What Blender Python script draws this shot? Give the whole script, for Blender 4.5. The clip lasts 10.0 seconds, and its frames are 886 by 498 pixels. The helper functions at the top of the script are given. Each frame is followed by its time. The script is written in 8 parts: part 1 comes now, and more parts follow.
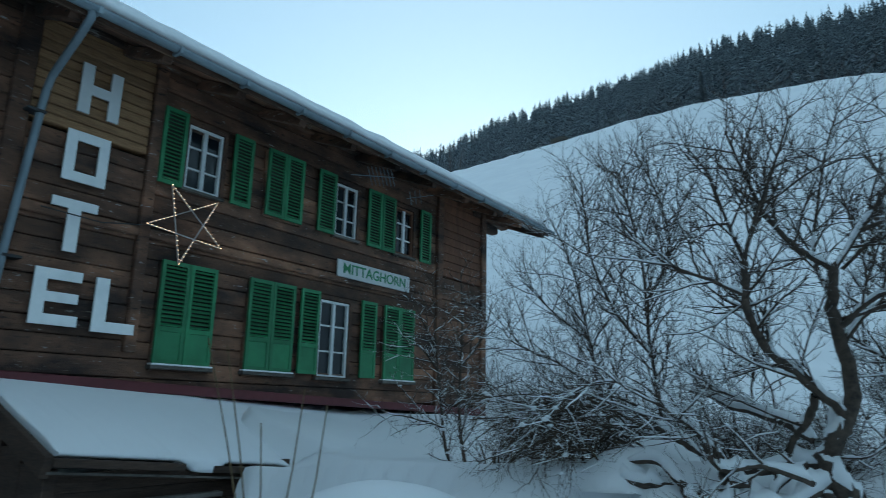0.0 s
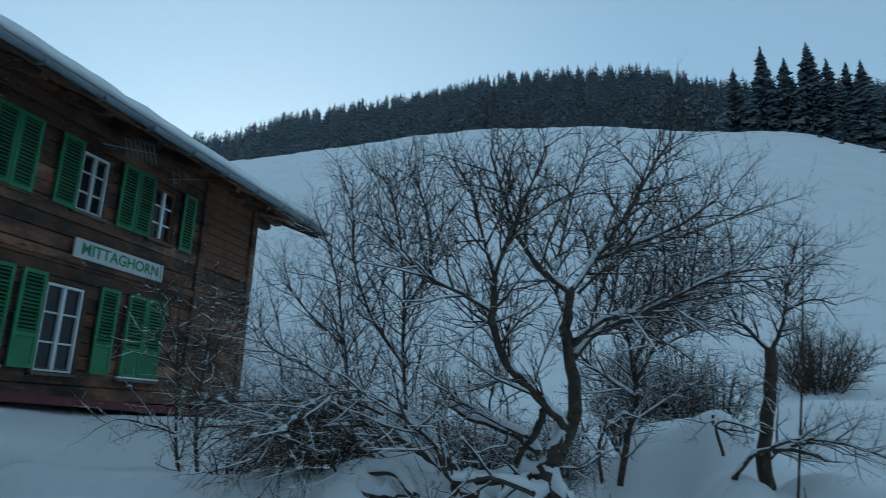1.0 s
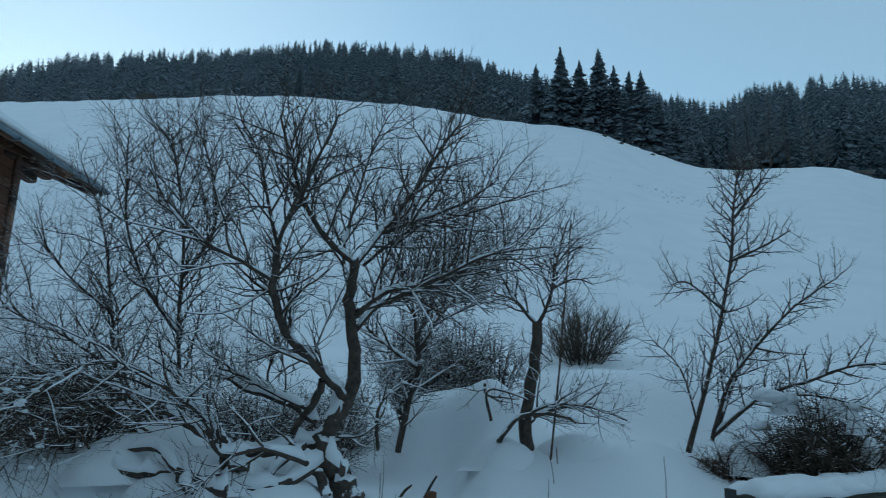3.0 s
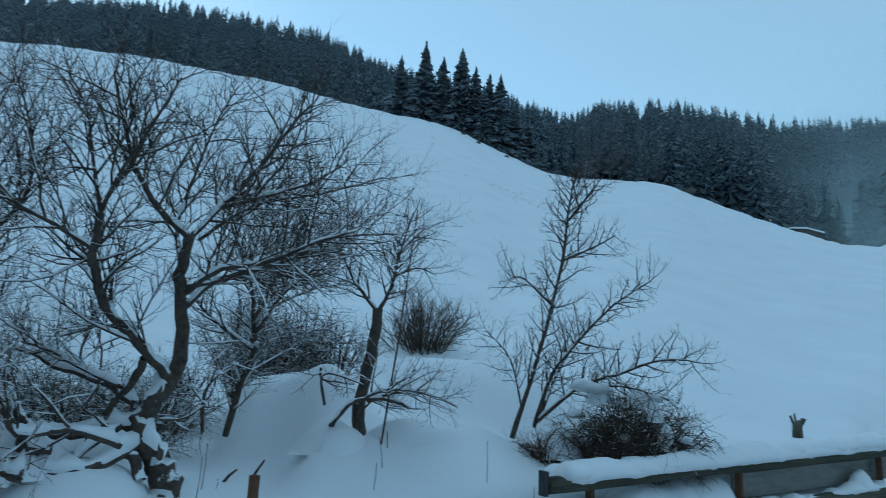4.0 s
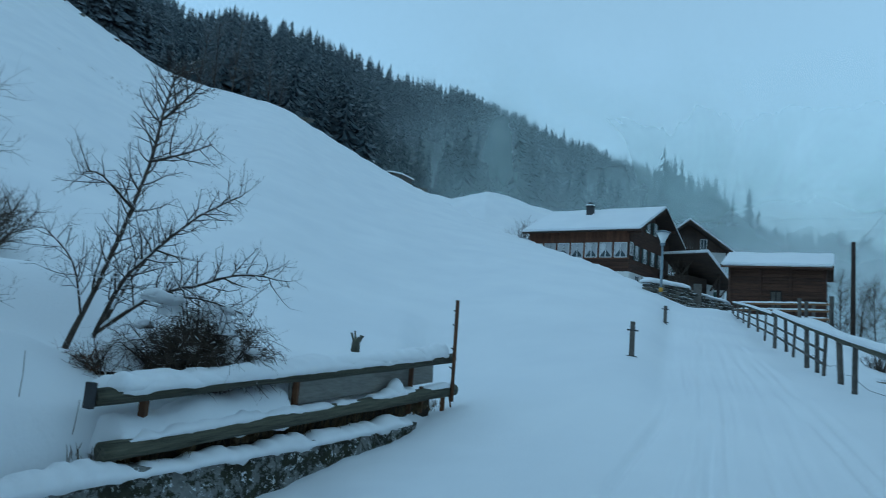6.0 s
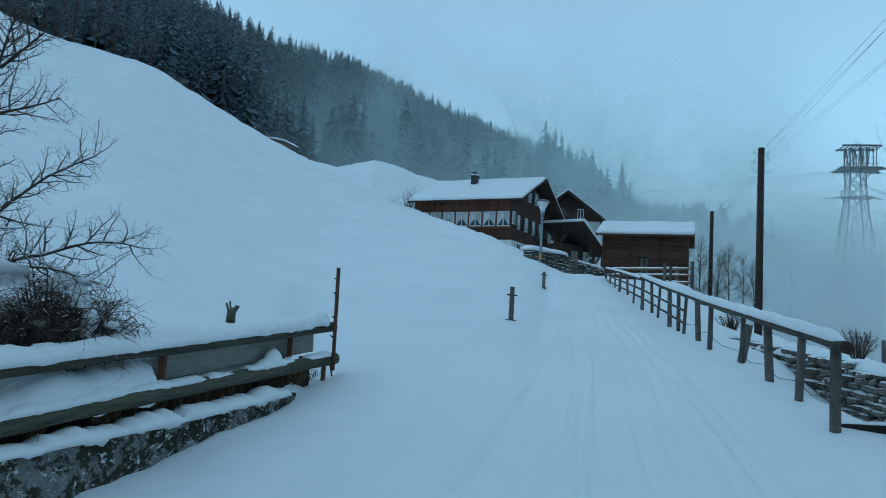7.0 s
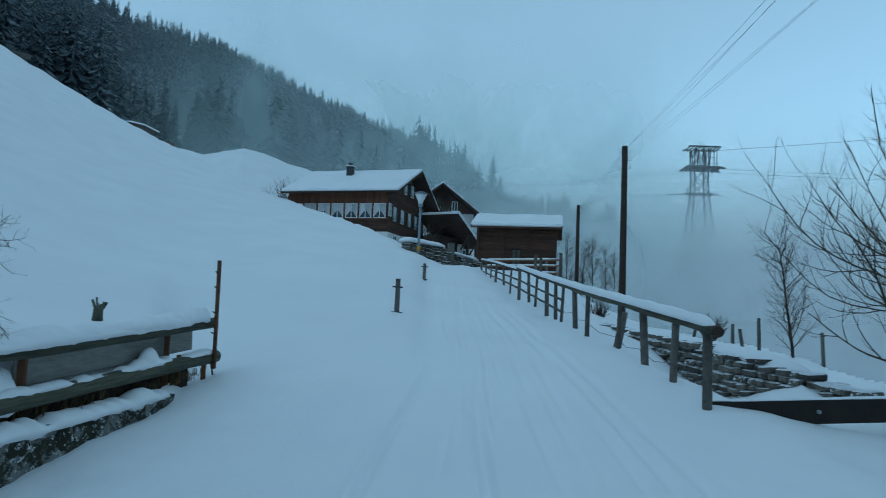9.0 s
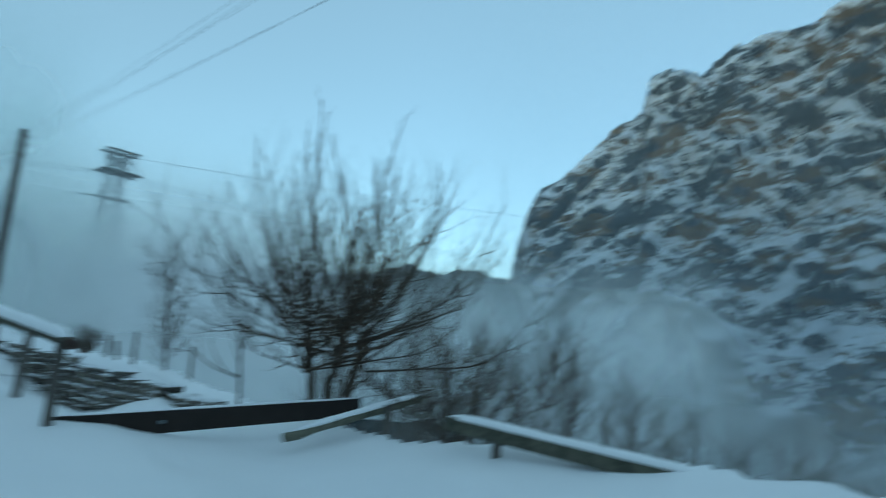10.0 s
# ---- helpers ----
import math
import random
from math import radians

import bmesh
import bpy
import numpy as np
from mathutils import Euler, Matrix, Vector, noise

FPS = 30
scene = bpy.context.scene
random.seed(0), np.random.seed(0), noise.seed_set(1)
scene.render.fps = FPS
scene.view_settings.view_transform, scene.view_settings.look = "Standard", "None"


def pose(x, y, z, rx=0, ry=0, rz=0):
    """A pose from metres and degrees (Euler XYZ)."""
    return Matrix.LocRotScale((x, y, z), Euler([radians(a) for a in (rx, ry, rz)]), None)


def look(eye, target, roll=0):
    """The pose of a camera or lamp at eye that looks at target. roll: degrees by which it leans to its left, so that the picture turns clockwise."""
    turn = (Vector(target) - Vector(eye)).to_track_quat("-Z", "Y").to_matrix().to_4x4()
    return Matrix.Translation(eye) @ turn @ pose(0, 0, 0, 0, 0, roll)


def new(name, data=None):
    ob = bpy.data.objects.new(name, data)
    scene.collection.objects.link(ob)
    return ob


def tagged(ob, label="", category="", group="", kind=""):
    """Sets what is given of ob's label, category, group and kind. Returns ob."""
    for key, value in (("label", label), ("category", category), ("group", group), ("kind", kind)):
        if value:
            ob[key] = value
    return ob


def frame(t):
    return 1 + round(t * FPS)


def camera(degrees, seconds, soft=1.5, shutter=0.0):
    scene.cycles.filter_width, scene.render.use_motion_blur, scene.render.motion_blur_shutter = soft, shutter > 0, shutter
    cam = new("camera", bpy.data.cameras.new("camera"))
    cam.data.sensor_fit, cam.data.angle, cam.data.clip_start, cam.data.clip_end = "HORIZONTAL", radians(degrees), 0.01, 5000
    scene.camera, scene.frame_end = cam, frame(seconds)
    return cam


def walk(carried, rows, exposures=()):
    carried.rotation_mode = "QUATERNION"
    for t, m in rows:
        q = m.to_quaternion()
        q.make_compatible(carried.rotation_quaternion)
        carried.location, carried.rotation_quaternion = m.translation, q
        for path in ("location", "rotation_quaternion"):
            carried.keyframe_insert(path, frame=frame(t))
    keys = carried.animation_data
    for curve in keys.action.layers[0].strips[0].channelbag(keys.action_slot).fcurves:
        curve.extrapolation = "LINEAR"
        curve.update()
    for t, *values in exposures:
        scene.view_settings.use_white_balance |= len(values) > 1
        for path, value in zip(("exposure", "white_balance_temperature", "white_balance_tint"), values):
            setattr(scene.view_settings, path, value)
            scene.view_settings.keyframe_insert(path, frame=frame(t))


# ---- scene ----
cam = camera(66.84, 10.0, soft=0.8, shutter=0.25)
# seconds, x, y, z, yaw, pitch, roll
PATH = [
    (0.0, -0.269, 0.026, 1.931, -1.06, 13.21, -1.20),
    (0.2, -0.187, 0.017, 1.983, -3.69, 12.98, -1.36),
    (0.5, -0.183, 0.183, 2.001, -7.63, 14.38, -3.00),
    (1.0, -0.057, 0.251, 1.982, -20.45, 14.05, -2.44),
    (1.5, -0.018, 0.258, 1.978, -23.13, 13.65, -2.01),
    (2.0, 0.016, 0.266, 1.973, -24.69, 13.50, -2.00),
    (2.2, 0.056, 0.279, 2.004, -27.12, 13.01, -1.57),
    (3.5, 0.129, 0.139, 1.943, -42.95, 12.52, -2.23),
    (4.0, 0.168, 0.128, 1.939, -49.92, 11.94, -2.74),
    (4.5, 0.197, 0.086, 1.938, -58.33, 11.15, -3.36),
    (5.0, 0.288, 0.069, 1.922, -67.25, 10.20, -3.68),
    (5.5, 0.322, 0.016, 1.917, -75.48, 9.08, -4.03),
    (6.0, 0.311, -0.029, 1.910, -83.23, 7.36, -4.87),
    (6.2, 0.289, -0.065, 1.920, -85.82, 6.46, -4.47),
    (7.5, 0.534, -0.105, 1.867, -95.20, 5.29, -2.41),
    (8.0, 0.544, -0.045, 1.871, -96.77, 3.99, -0.02),
    (8.5, 0.546, 0.076, 1.884, -100.25, 4.89, -0.62),
    (9.0, 0.534, 0.106, 1.879, -103.52, 5.35, -2.51),
    (9.3, 0.515, 0.105, 1.864, -107.72, 5.59, -3.36),
    (9.5, 0.491, 0.063, 1.864, -113.15, 5.84, -3.79),
    (9.6, 0.517, 0.047, 1.896, -119.30, 6.07, -5.52),
    (9.7, 0.547, -0.022, 1.909, -126.44, 6.61, -6.10),
    (9.8, 0.500, -0.083, 1.893, -135.19, 7.80, -6.34),
    (9.9, 0.362, -0.061, 1.893, -143.81, 7.91, -4.12),
    (10.0, 0.260, -0.042, 1.918, -151.97, 9.63, -4.86),
]
EXPOSURES = [(0.0, 1.62, 6480, -6), (0.5, 1.36, 6200, -5), (1.0, 1.22, 6250, -4), (1.5, 1.38, 7000, 0), (2.2, 1.38, 7050, 0), (3.5, 1.47, 5900, -8), (4.5, 1.74, 5900, -8), (5.0, 1.68, 5900, -8), (6.2, 1.6, 5900, -8), (7.5, 1.6, 6000, -8), (8.5, 1.47, 6000, -8), (9.5, 1.4, 6050, -9), (10.0, 1.47, 6150, -13)]
walk(cam, [(t, pose(x, y, z, 90 + p, r, w)) for t, x, y, z, w, p, r in PATH], EXPOSURES)

# ---- world and light ----
world = bpy.data.worlds.new("world")
scene.world = world
world.use_nodes = True
wn = world.node_tree.nodes
sky = wn.new("ShaderNodeTexSky")
sky.sky_type = "NISHITA"
sky.sun_disc = False
sky.sun_elevation = radians(10)
sky.sun_rotation = radians(4)
sky.altitude = 1400
sky.air_density = 1.0
sky.dust_density = 0.6
sky.ozone_density = 2.0
wn["Background"].inputs["Strength"].default_value = 0.12
# a thin veil of high cloud over the clear sky, brighter towards the sun
veil = wn.new("ShaderNodeMix")
veil.data_type = "RGBA"
veil.inputs[0].default_value = 0.5
sky_way, toward, glow, veil_hue = wn.new("ShaderNodeTexCoord"), wn.new("ShaderNodeVectorMath"), wn.new("ShaderNodeMapRange"), wn.new("ShaderNodeMix")
toward.operation = "DOT_PRODUCT"
toward.inputs[1].default_value = (math.sin(radians(4)), math.cos(radians(4)), 0.18)
world.node_tree.links.new(sky_way.outputs["Generated"], toward.inputs[0])
glow.interpolation_type = "SMOOTHSTEP"
glow.inputs["From Min"].default_value, glow.inputs["From Max"].default_value = 0.78, 1.0
world.node_tree.links.new(toward.outputs["Value"], glow.inputs["Value"])
veil_hue.data_type = "RGBA"
veil_hue.inputs[6].default_value = (1.31, 1.69, 2.02, 1)
veil_hue.inputs[7].default_value = (2.05, 2.4, 2.6, 1)
world.node_tree.links.new(glow.outputs["Result"], veil_hue.inputs[0])
world.node_tree.links.new(veil_hue.outputs[2], veil.inputs[7])
world.node_tree.links.new(sky.outputs["Color"], veil.inputs[6])
world.node_tree.links.new(veil.outputs[2], wn["Background"].inputs["Color"])
sun_data = bpy.data.lights.new("sun", "SUN")
sun_data.energy = 0.05
sun_data.angle = radians(12)
sun_data.color = (1.0, 0.95, 0.88)
sun = new("sun", sun_data)
# the sun stands low behind the wooded ridge
sun.matrix_world = look((math.sin(radians(4)) * 300, math.cos(radians(4)) * 300, 53), (0, 0, 0))


# ---- helpers of this scene ----
def link_mesh(name, me, material, parent=None):
    ob = new(name, me)
    if material is not None:
        me.materials.append(material)
    if parent is not None:
        ob.parent = parent
    return ob


def part(name, bm, material, parent, label=""):
    """One bmesh as one mesh object under a thing or part."""
    me = bpy.data.meshes.new(name)
    bm.to_mesh(me)
    bm.free()
    ob = link_mesh(name, me, material, parent)
    if label:
        ob["label"] = label
    return ob


def thing(name, label, category, m=None, group="", kind=""):
    ob = new(name)
    ob.empty_display_size = 0.2
    if m is not None:
        ob.matrix_world = m
    return tagged(ob, label, category, group, kind)


def arrays(name, verts, faces, material, parent=None, smooth=False):
    """A mesh object from arrays of points and of equal-sided faces."""
    verts, faces = np.asarray(verts, np.float32), np.asarray(faces, np.int32)
    me = bpy.data.meshes.new(name)
    k = faces.shape[1]
    me.vertices.add(len(verts))
    me.vertices.foreach_set("co", verts.ravel())
    me.loops.add(faces.size)
    me.loops.foreach_set("vertex_index", faces.ravel())
    me.polygons.add(len(faces))
    me.polygons.foreach_set("loop_start", np.arange(0, faces.size, k, dtype=np.int32))
    if smooth:
        me.polygons.foreach_set("use_smooth", np.ones(len(faces), bool))
    me.update(calc_edges=True)
    return link_mesh(name, me, material, parent)


def box(bm, x0, x1, y0, y1, z0, z1, m=None, bevel=0.0):
    """A block between the given limits, its edges rounded by bevel."""
    made = bmesh.ops.create_cube(bm, size=1.0)["verts"]
    bmesh.ops.transform(bm, matrix=Matrix.Translation(((x0 + x1) / 2, (y0 + y1) / 2, (z0 + z1) / 2)) @ Matrix.Diagonal((x1 - x0, y1 - y0, z1 - z0, 1)), verts=made)
    if bevel:
        edges = list({e for v in made for e in v.link_edges})
        made = list({v for f in bmesh.ops.bevel(bm, geom=edges, offset=bevel, segments=1, affect="EDGES")["faces"] for v in f.verts} | {v for v in made if v.is_valid})
    if m is not None:
        bmesh.ops.transform(bm, matrix=m, verts=made)
    return bm


def boxed(*limits, m=None, bevel=0.0):
    return box(bmesh.new(), *limits, m=m, bevel=bevel)


def tube(bm, points, radii, sides=8, caps=True):
    """A round bar along the points, one radius for each."""
    points = [Vector(p) for p in points]
    rings, right = [], None
    for i, p in enumerate(points):
        ahead = (points[min(i + 1, len(points) - 1)] - points[max(i - 1, 0)]).normalized()
        if right is None:
            right = ahead.orthogonal().normalized()
        right = (right - ahead * right.dot(ahead)).normalized()
        up = ahead.cross(right)
        r = radii[i] if hasattr(radii, "__len__") else radii
        rings.append([bm.verts.new(p + (right * math.cos(2 * math.pi * k / sides) + up * math.sin(2 * math.pi * k / sides)) * r) for k in range(sides)])
    for a, b in zip(rings, rings[1:]):
        for k in range(sides):
            f = bm.faces.new((a[k], a[(k + 1) % sides], b[(k + 1) % sides], b[k]))
            f.smooth = sides > 5
    if caps:
        bm.faces.new(list(reversed(rings[0])))
        bm.faces.new(rings[-1])
    return bm


def tubed(points, radii, sides=8):
    return tube(bmesh.new(), points, radii, sides)


def folds(x0, x1, y, low, top, n=12, m=None):
    """One hanging cloth in soft folds; low(u) gives its lower edge."""
    bm = bmesh.new()
    cols = []
    for k in range(n + 1):
        u = k / n
        x, yy = x0 + (x1 - x0) * u, y + 0.006 * (-1) ** k
        cols.append([bm.verts.new(c) for c in ((x, yy, low(u)), (x, yy, top), (x, yy + 0.004, top), (x, yy + 0.004, low(u)))])
    for a, b in zip(cols, cols[1:]):
        for k in range(4):
            bm.faces.new((a[k], b[k], b[(k + 1) % 4], a[(k + 1) % 4]))
    bm.faces.new(cols[0][::-1])
    bm.faces.new(cols[-1])
    if m is not None:
        bmesh.ops.transform(bm, matrix=m, verts=bm.verts)
    return bm


def swing(degrees_from_north, metres, z=0.0):
    """A place by its bearing (clockwise from +y) and distance."""
    a = radians(degrees_from_north)
    return Vector((math.sin(a) * metres, math.cos(a) * metres, z))


# ---- materials ----
def shader(name, rough=0.8, metal=0.0):
    mat = bpy.data.materials.new(name)
    mat.use_nodes = True
    n = mat.node_tree.nodes
    b = n["Principled BSDF"]
    b.inputs["Roughness"].default_value = rough
    b.inputs["Metallic"].default_value = metal
    return mat, n, mat.node_tree.links, b


def ramp(n, links, source, stops):
    r = n.new("ShaderNodeValToRGB")
    els = r.color_ramp.elements
    while len(els) < len(stops):
        els.new(0.5)
    for el, (at, col) in zip(els, stops):
        el.position, el.color = at, (*col, 1)
    links.new(source, r.inputs["Fac"])
    return r.outputs["Color"]


def noise_tex(n, links, scale, detail=6.0, rough=0.6, stretch=(1, 1, 1), coords="Object"):
    tc, mp, nz = n.new("ShaderNodeTexCoord"), n.new("ShaderNodeMapping"), n.new("ShaderNodeTexNoise")
    mp.inputs["Scale"].default_value = stretch
    nz.inputs["Scale"].default_value, nz.inputs["Detail"].default_value, nz.inputs["Roughness"].default_value = scale, detail, rough
    links.new(tc.outputs[coords], mp.inputs["Vector"])
    links.new(mp.outputs["Vector"], nz.inputs["Vector"])
    return nz.outputs["Fac"]


def mix(n, links, fac, a, b, blend="MIX"):
    m = n.new("ShaderNodeMix")
    m.data_type, m.blend_type = "RGBA", blend
    for value, key in ((fac, 0), (a, 6), (b, 7)):
        if hasattr(value, "links"):
            links.new(value, m.inputs[key])
        else:
            m.inputs[key].default_value = value if key == 0 else (*value, 1)
    return m.outputs[2]


def bump(n, links, b, height, strength=0.4, distance=0.02):
    node = n.new("ShaderNodeBump")
    node.inputs["Strength"].default_value, node.inputs["Distance"].default_value = strength, distance
    links.new(height, node.inputs["Height"])
    links.new(node.outputs["Normal"], b.inputs["Normal"])


def grainy(name, dark, light, scale=6.0, stretch=(1, 1, 1), rough=0.8, metal=0.0, relief=0.3, distance=0.01, stain=None):
    """A surface of two tones with grain, larger stains and fine relief; pieces differ a little from one another."""
    mat, n, links, b = shader(name, rough, metal)
    fine = noise_tex(n, links, scale, 8.0, 0.65, stretch)
    wide = noise_tex(n, links, scale * 0.13, 4.0, 0.6, stretch)
    col = ramp(n, links, fine, [(0.3, dark), (0.72, light)])
    col = mix(n, links, wide, col, stain or tuple(c * 0.6 for c in dark), "MIX") if stain else mix(n, links, 0.35, col, ramp(n, links, wide, [(0.35, dark), (0.65, light)]))
    info, hsv = n.new("ShaderNodeObjectInfo"), n.new("ShaderNodeHueSaturation")
    spread = n.new("ShaderNodeMapRange")
    spread.inputs["To Min"].default_value, spread.inputs["To Max"].default_value = 0.78, 1.22
    links.new(info.outputs["Random"], spread.inputs["Value"])
    links.new(spread.outputs["Result"], hsv.inputs["Value"])
    links.new(col, hsv.inputs["Color"])
    links.new(hsv.outputs["Color"], b.inputs["Base Color"])
    bump(n, links, b, fine, relief, distance)
    return mat


def snow_material():
    mat, n, links, b = shader("snow", 0.62)
    wide = noise_tex(n, links, 0.35, 5.0, 0.55)
    fine = noise_tex(n, links, 22.0, 8.0, 0.7)
    links.new(ramp(n, links, wide, [(0.3, (0.86, 0.875, 0.90)), (0.7, (0.93, 0.94, 0.95))]), b.inputs["Base Color"])
    b.inputs["Specular IOR Level"].default_value = 0.2
    m = n.new("ShaderNodeMath")
    m.operation = "ADD"
    mid = noise_tex(n, links, 2.2, 5.0, 0.5)
    links.new(mid, m.inputs[0])
    links.new(fine, m.inputs[1])
    bump(n, links, b, m.outputs[0], 0.25, 0.03)
    return mat


SNOW = snow_material()
OLD_WOOD = grainy("old_wood", (0.018, 0.011, 0.008), (0.085, 0.05, 0.034), 7.0, (1, 1, 9), 0.85, relief=0.6, distance=0.012)


def weathered_logs():
    """Sun-burnt timber: dark brown patches, warm heartwood and pale dry grain."""
    mat, n, links, b = shader("hotel_wood", 0.85)
    grain = noise_tex(n, links, 3.2, 9.0, 0.72, (1, 1, 13))
    patch = noise_tex(n, links, 1.3, 5.0, 0.6, (0.7, 0.7, 1.6))
    knots = noise_tex(n, links, 5.0, 4.0, 0.6, (1, 1, 4))
    base = ramp(n, links, patch, [(0.36, (0.024, 0.014, 0.011)), (0.52, (0.10, 0.050, 0.031)), (0.70, (0.25, 0.12, 0.070))])
    pale = mix(n, links, ramp(n, links, grain, [(0.60, (0, 0, 0)), (0.74, (1, 1, 1))]), base, (0.30, 0.26, 0.22))
    worn = mix(n, links, ramp(n, links, knots, [(0.64, (0, 0, 0)), (0.70, (1, 1, 1))]), pale, (0.26, 0.24, 0.23))
    dark = mix(n, links, ramp(n, links, knots, [(0.28, (1, 1, 1)), (0.42, (0, 0, 0))]), worn, (0.012, 0.008, 0.006))
    info, hsv, spread = n.new("ShaderNodeObjectInfo"), n.new("ShaderNodeHueSaturation"), n.new("ShaderNodeMapRange")
    spread.inputs["To Min"].default_value, spread.inputs["To Max"].default_value = 0.75, 1.75
    links.new(info.outputs["Random"], spread.inputs["Value"])
    links.new(spread.outputs["Result"], hsv.inputs["Value"])
    links.new(dark, hsv.inputs["Color"])
    links.new(hsv.outputs["Color"], b.inputs["Base Color"])
    bump(n, links, b, grain, 0.8, 0.015)
    return mat


HOTEL_WOOD = weathered_logs()
PALE_BOARD = grainy("pale_board", (0.16, 0.155, 0.14), (0.34, 0.33, 0.30), 6.0, (1, 1, 6), 0.85)
TAN_WOOD = grainy("tan_wood", (0.13, 0.062, 0.028), (0.42, 0.235, 0.115), 6.0, (1, 1, 9), 0.8, relief=0.4)
RED_WOOD = grainy("red_wood", (0.075, 0.030, 0.017), (0.25, 0.105, 0.055), 6.0, (6, 6, 1), 0.8, relief=0.4)
GREY_WOOD = grainy("grey_wood", (0.05, 0.045, 0.04), (0.19, 0.17, 0.15), 9.0, (1, 1, 1), 0.9, relief=0.6)
BEAM_WOOD = grainy("beam_wood", (0.025, 0.028, 0.02), (0.2, 0.195, 0.145), 13.0, (1, 1, 1), 0.9, relief=0.7)
GREEN = grainy("green_paint", (0.022, 0.14, 0.055), (0.045, 0.25, 0.105), 5.0, rough=0.55, relief=0.15, distance=0.003)
WHITE = grainy("white_paint", (0.62, 0.64, 0.64), (0.8, 0.8, 0.79), 5.0, rough=0.55, relief=0.15, distance=0.003)
MAROON = grainy("maroon_paint", (0.09, 0.015, 0.02), (0.15, 0.03, 0.035), 5.0, rough=0.6)
ZINC = grainy("zinc", (0.17, 0.21, 0.24), (0.30, 0.36, 0.40), 3.0, rough=0.55, metal=0.4, relief=0.1, distance=0.003)
DARK_METAL = grainy("dark_metal", (0.03, 0.03, 0.032), (0.07, 0.07, 0.075), 8.0, rough=0.6, metal=0.5)
RUST = grainy("rust", (0.06, 0.025, 0.012), (0.2, 0.09, 0.04), 14.0, rough=0.85, relief=0.5)
PLASTER = grainy("plaster", (0.55, 0.55, 0.53), (0.72, 0.71, 0.68), 4.0, rough=0.9)
STONE = grainy("stone", (0.07, 0.065, 0.058), (0.27, 0.245, 0.205), 7.0, rough=0.9, relief=0.8, distance=0.03)
CONCRETE = grainy("concrete", (0.07, 0.075, 0.07), (0.26, 0.26, 0.24), 5.0, rough=0.92, relief=0.8, distance=0.02)
BARK = grainy("bark", (0.022, 0.017, 0.013), (0.115, 0.083, 0.058), 16.0, rough=0.92, relief=0.7, distance=0.01)
TWIG = grainy("twig", (0.045, 0.031, 0.022), (0.14, 0.092, 0.058), 20.0, rough=0.9)


def frosted(name, dark, light, scale, hold, fade):
    """Bark with snow stuck to what faces up; hold: how readily; fade: how fast it thins out with height."""
    mat, n, links, b = shader(name, 0.9)
    fine = noise_tex(n, links, scale, 8.0, 0.65)
    bark = ramp(n, links, fine, [(0.3, dark), (0.72, light)])
    geo, up, tc, high = n.new("ShaderNodeNewGeometry"), n.new("ShaderNodeSeparateXYZ"), n.new("ShaderNodeTexCoord"), n.new("ShaderNodeSeparateXYZ")
    links.new(geo.outputs["Normal"], up.inputs[0])
    links.new(tc.outputs["Object"], high.inputs[0])

    def sum_of(a, k, c):
        node = n.new("ShaderNodeMath")
        node.operation = "MULTIPLY_ADD"
        node.inputs[1].default_value = k
        links.new(a, node.inputs[0])
        if hasattr(c, "links"):
            links.new(c, node.inputs[2])
        else:
            node.inputs[2].default_value = c
        return node.outputs[0]

    amount = sum_of(noise_tex(n, links, 6.0, 4.0, 0.6), 2.6, up.outputs["Z"])
    amount = sum_of(high.outputs["Z"], -fade, amount)
    lies = n.new("ShaderNodeMapRange")
    lies.inputs["From Min"].default_value, lies.inputs["From Max"].default_value = hold, hold + 0.12
    links.new(amount, lies.inputs["Value"])
    links.new(mix(n, links, lies.outputs["Result"], bark, (0.88, 0.90, 0.92)), b.inputs["Base Color"])
    bump(n, links, b, fine, 0.7, 0.012)
    return mat


SNOWY_BARK = frosted("snowy_bark", (0.026, 0.021, 0.018), (0.13, 0.095, 0.072), 16.0, 1.62, 0.13)
SNOWY_TWIG = frosted("snowy_twig", (0.030, 0.023, 0.018), (0.11, 0.078, 0.058), 20.0, 1.50, 0.15)
RIMED = grainy("rimed_twig", (0.07, 0.07, 0.075), (0.26, 0.28, 0.30), 3.0, rough=0.9)
GRASS = grainy("dry_grass", (0.07, 0.045, 0.02), (0.2, 0.14, 0.07), 30.0, rough=0.9)
# near-black for dark planks, and for sheets that stand in for deep shade
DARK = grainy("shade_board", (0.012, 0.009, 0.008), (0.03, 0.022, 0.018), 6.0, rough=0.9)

# ---- ground ----
UNIT = 1.2  # the plan below is drawn at five sixths and brought to metres by this


def smooth(a, b, v):
    q = np.clip((v - a) / (b - a), 0, 1)
    return q * q * (3 - 2 * q)


def wavy(x, y, scale, seed=0):
    """A soft random field between about -1 and 1."""
    total = 0
    rng = np.random.RandomState(seed)
    for k in range(7):
        a, ph, f = rng.uniform(0, math.tau), rng.uniform(0, math.tau), rng.uniform(0.6, 1.9) / scale
        total = total + np.sin((x * math.cos(a) + y * math.sin(a)) * f * math.tau / 2 + ph + 1.3 * np.sin((y * math.cos(a) - x * math.sin(a)) * f * 2.1 + ph * 2))
    return total / 4


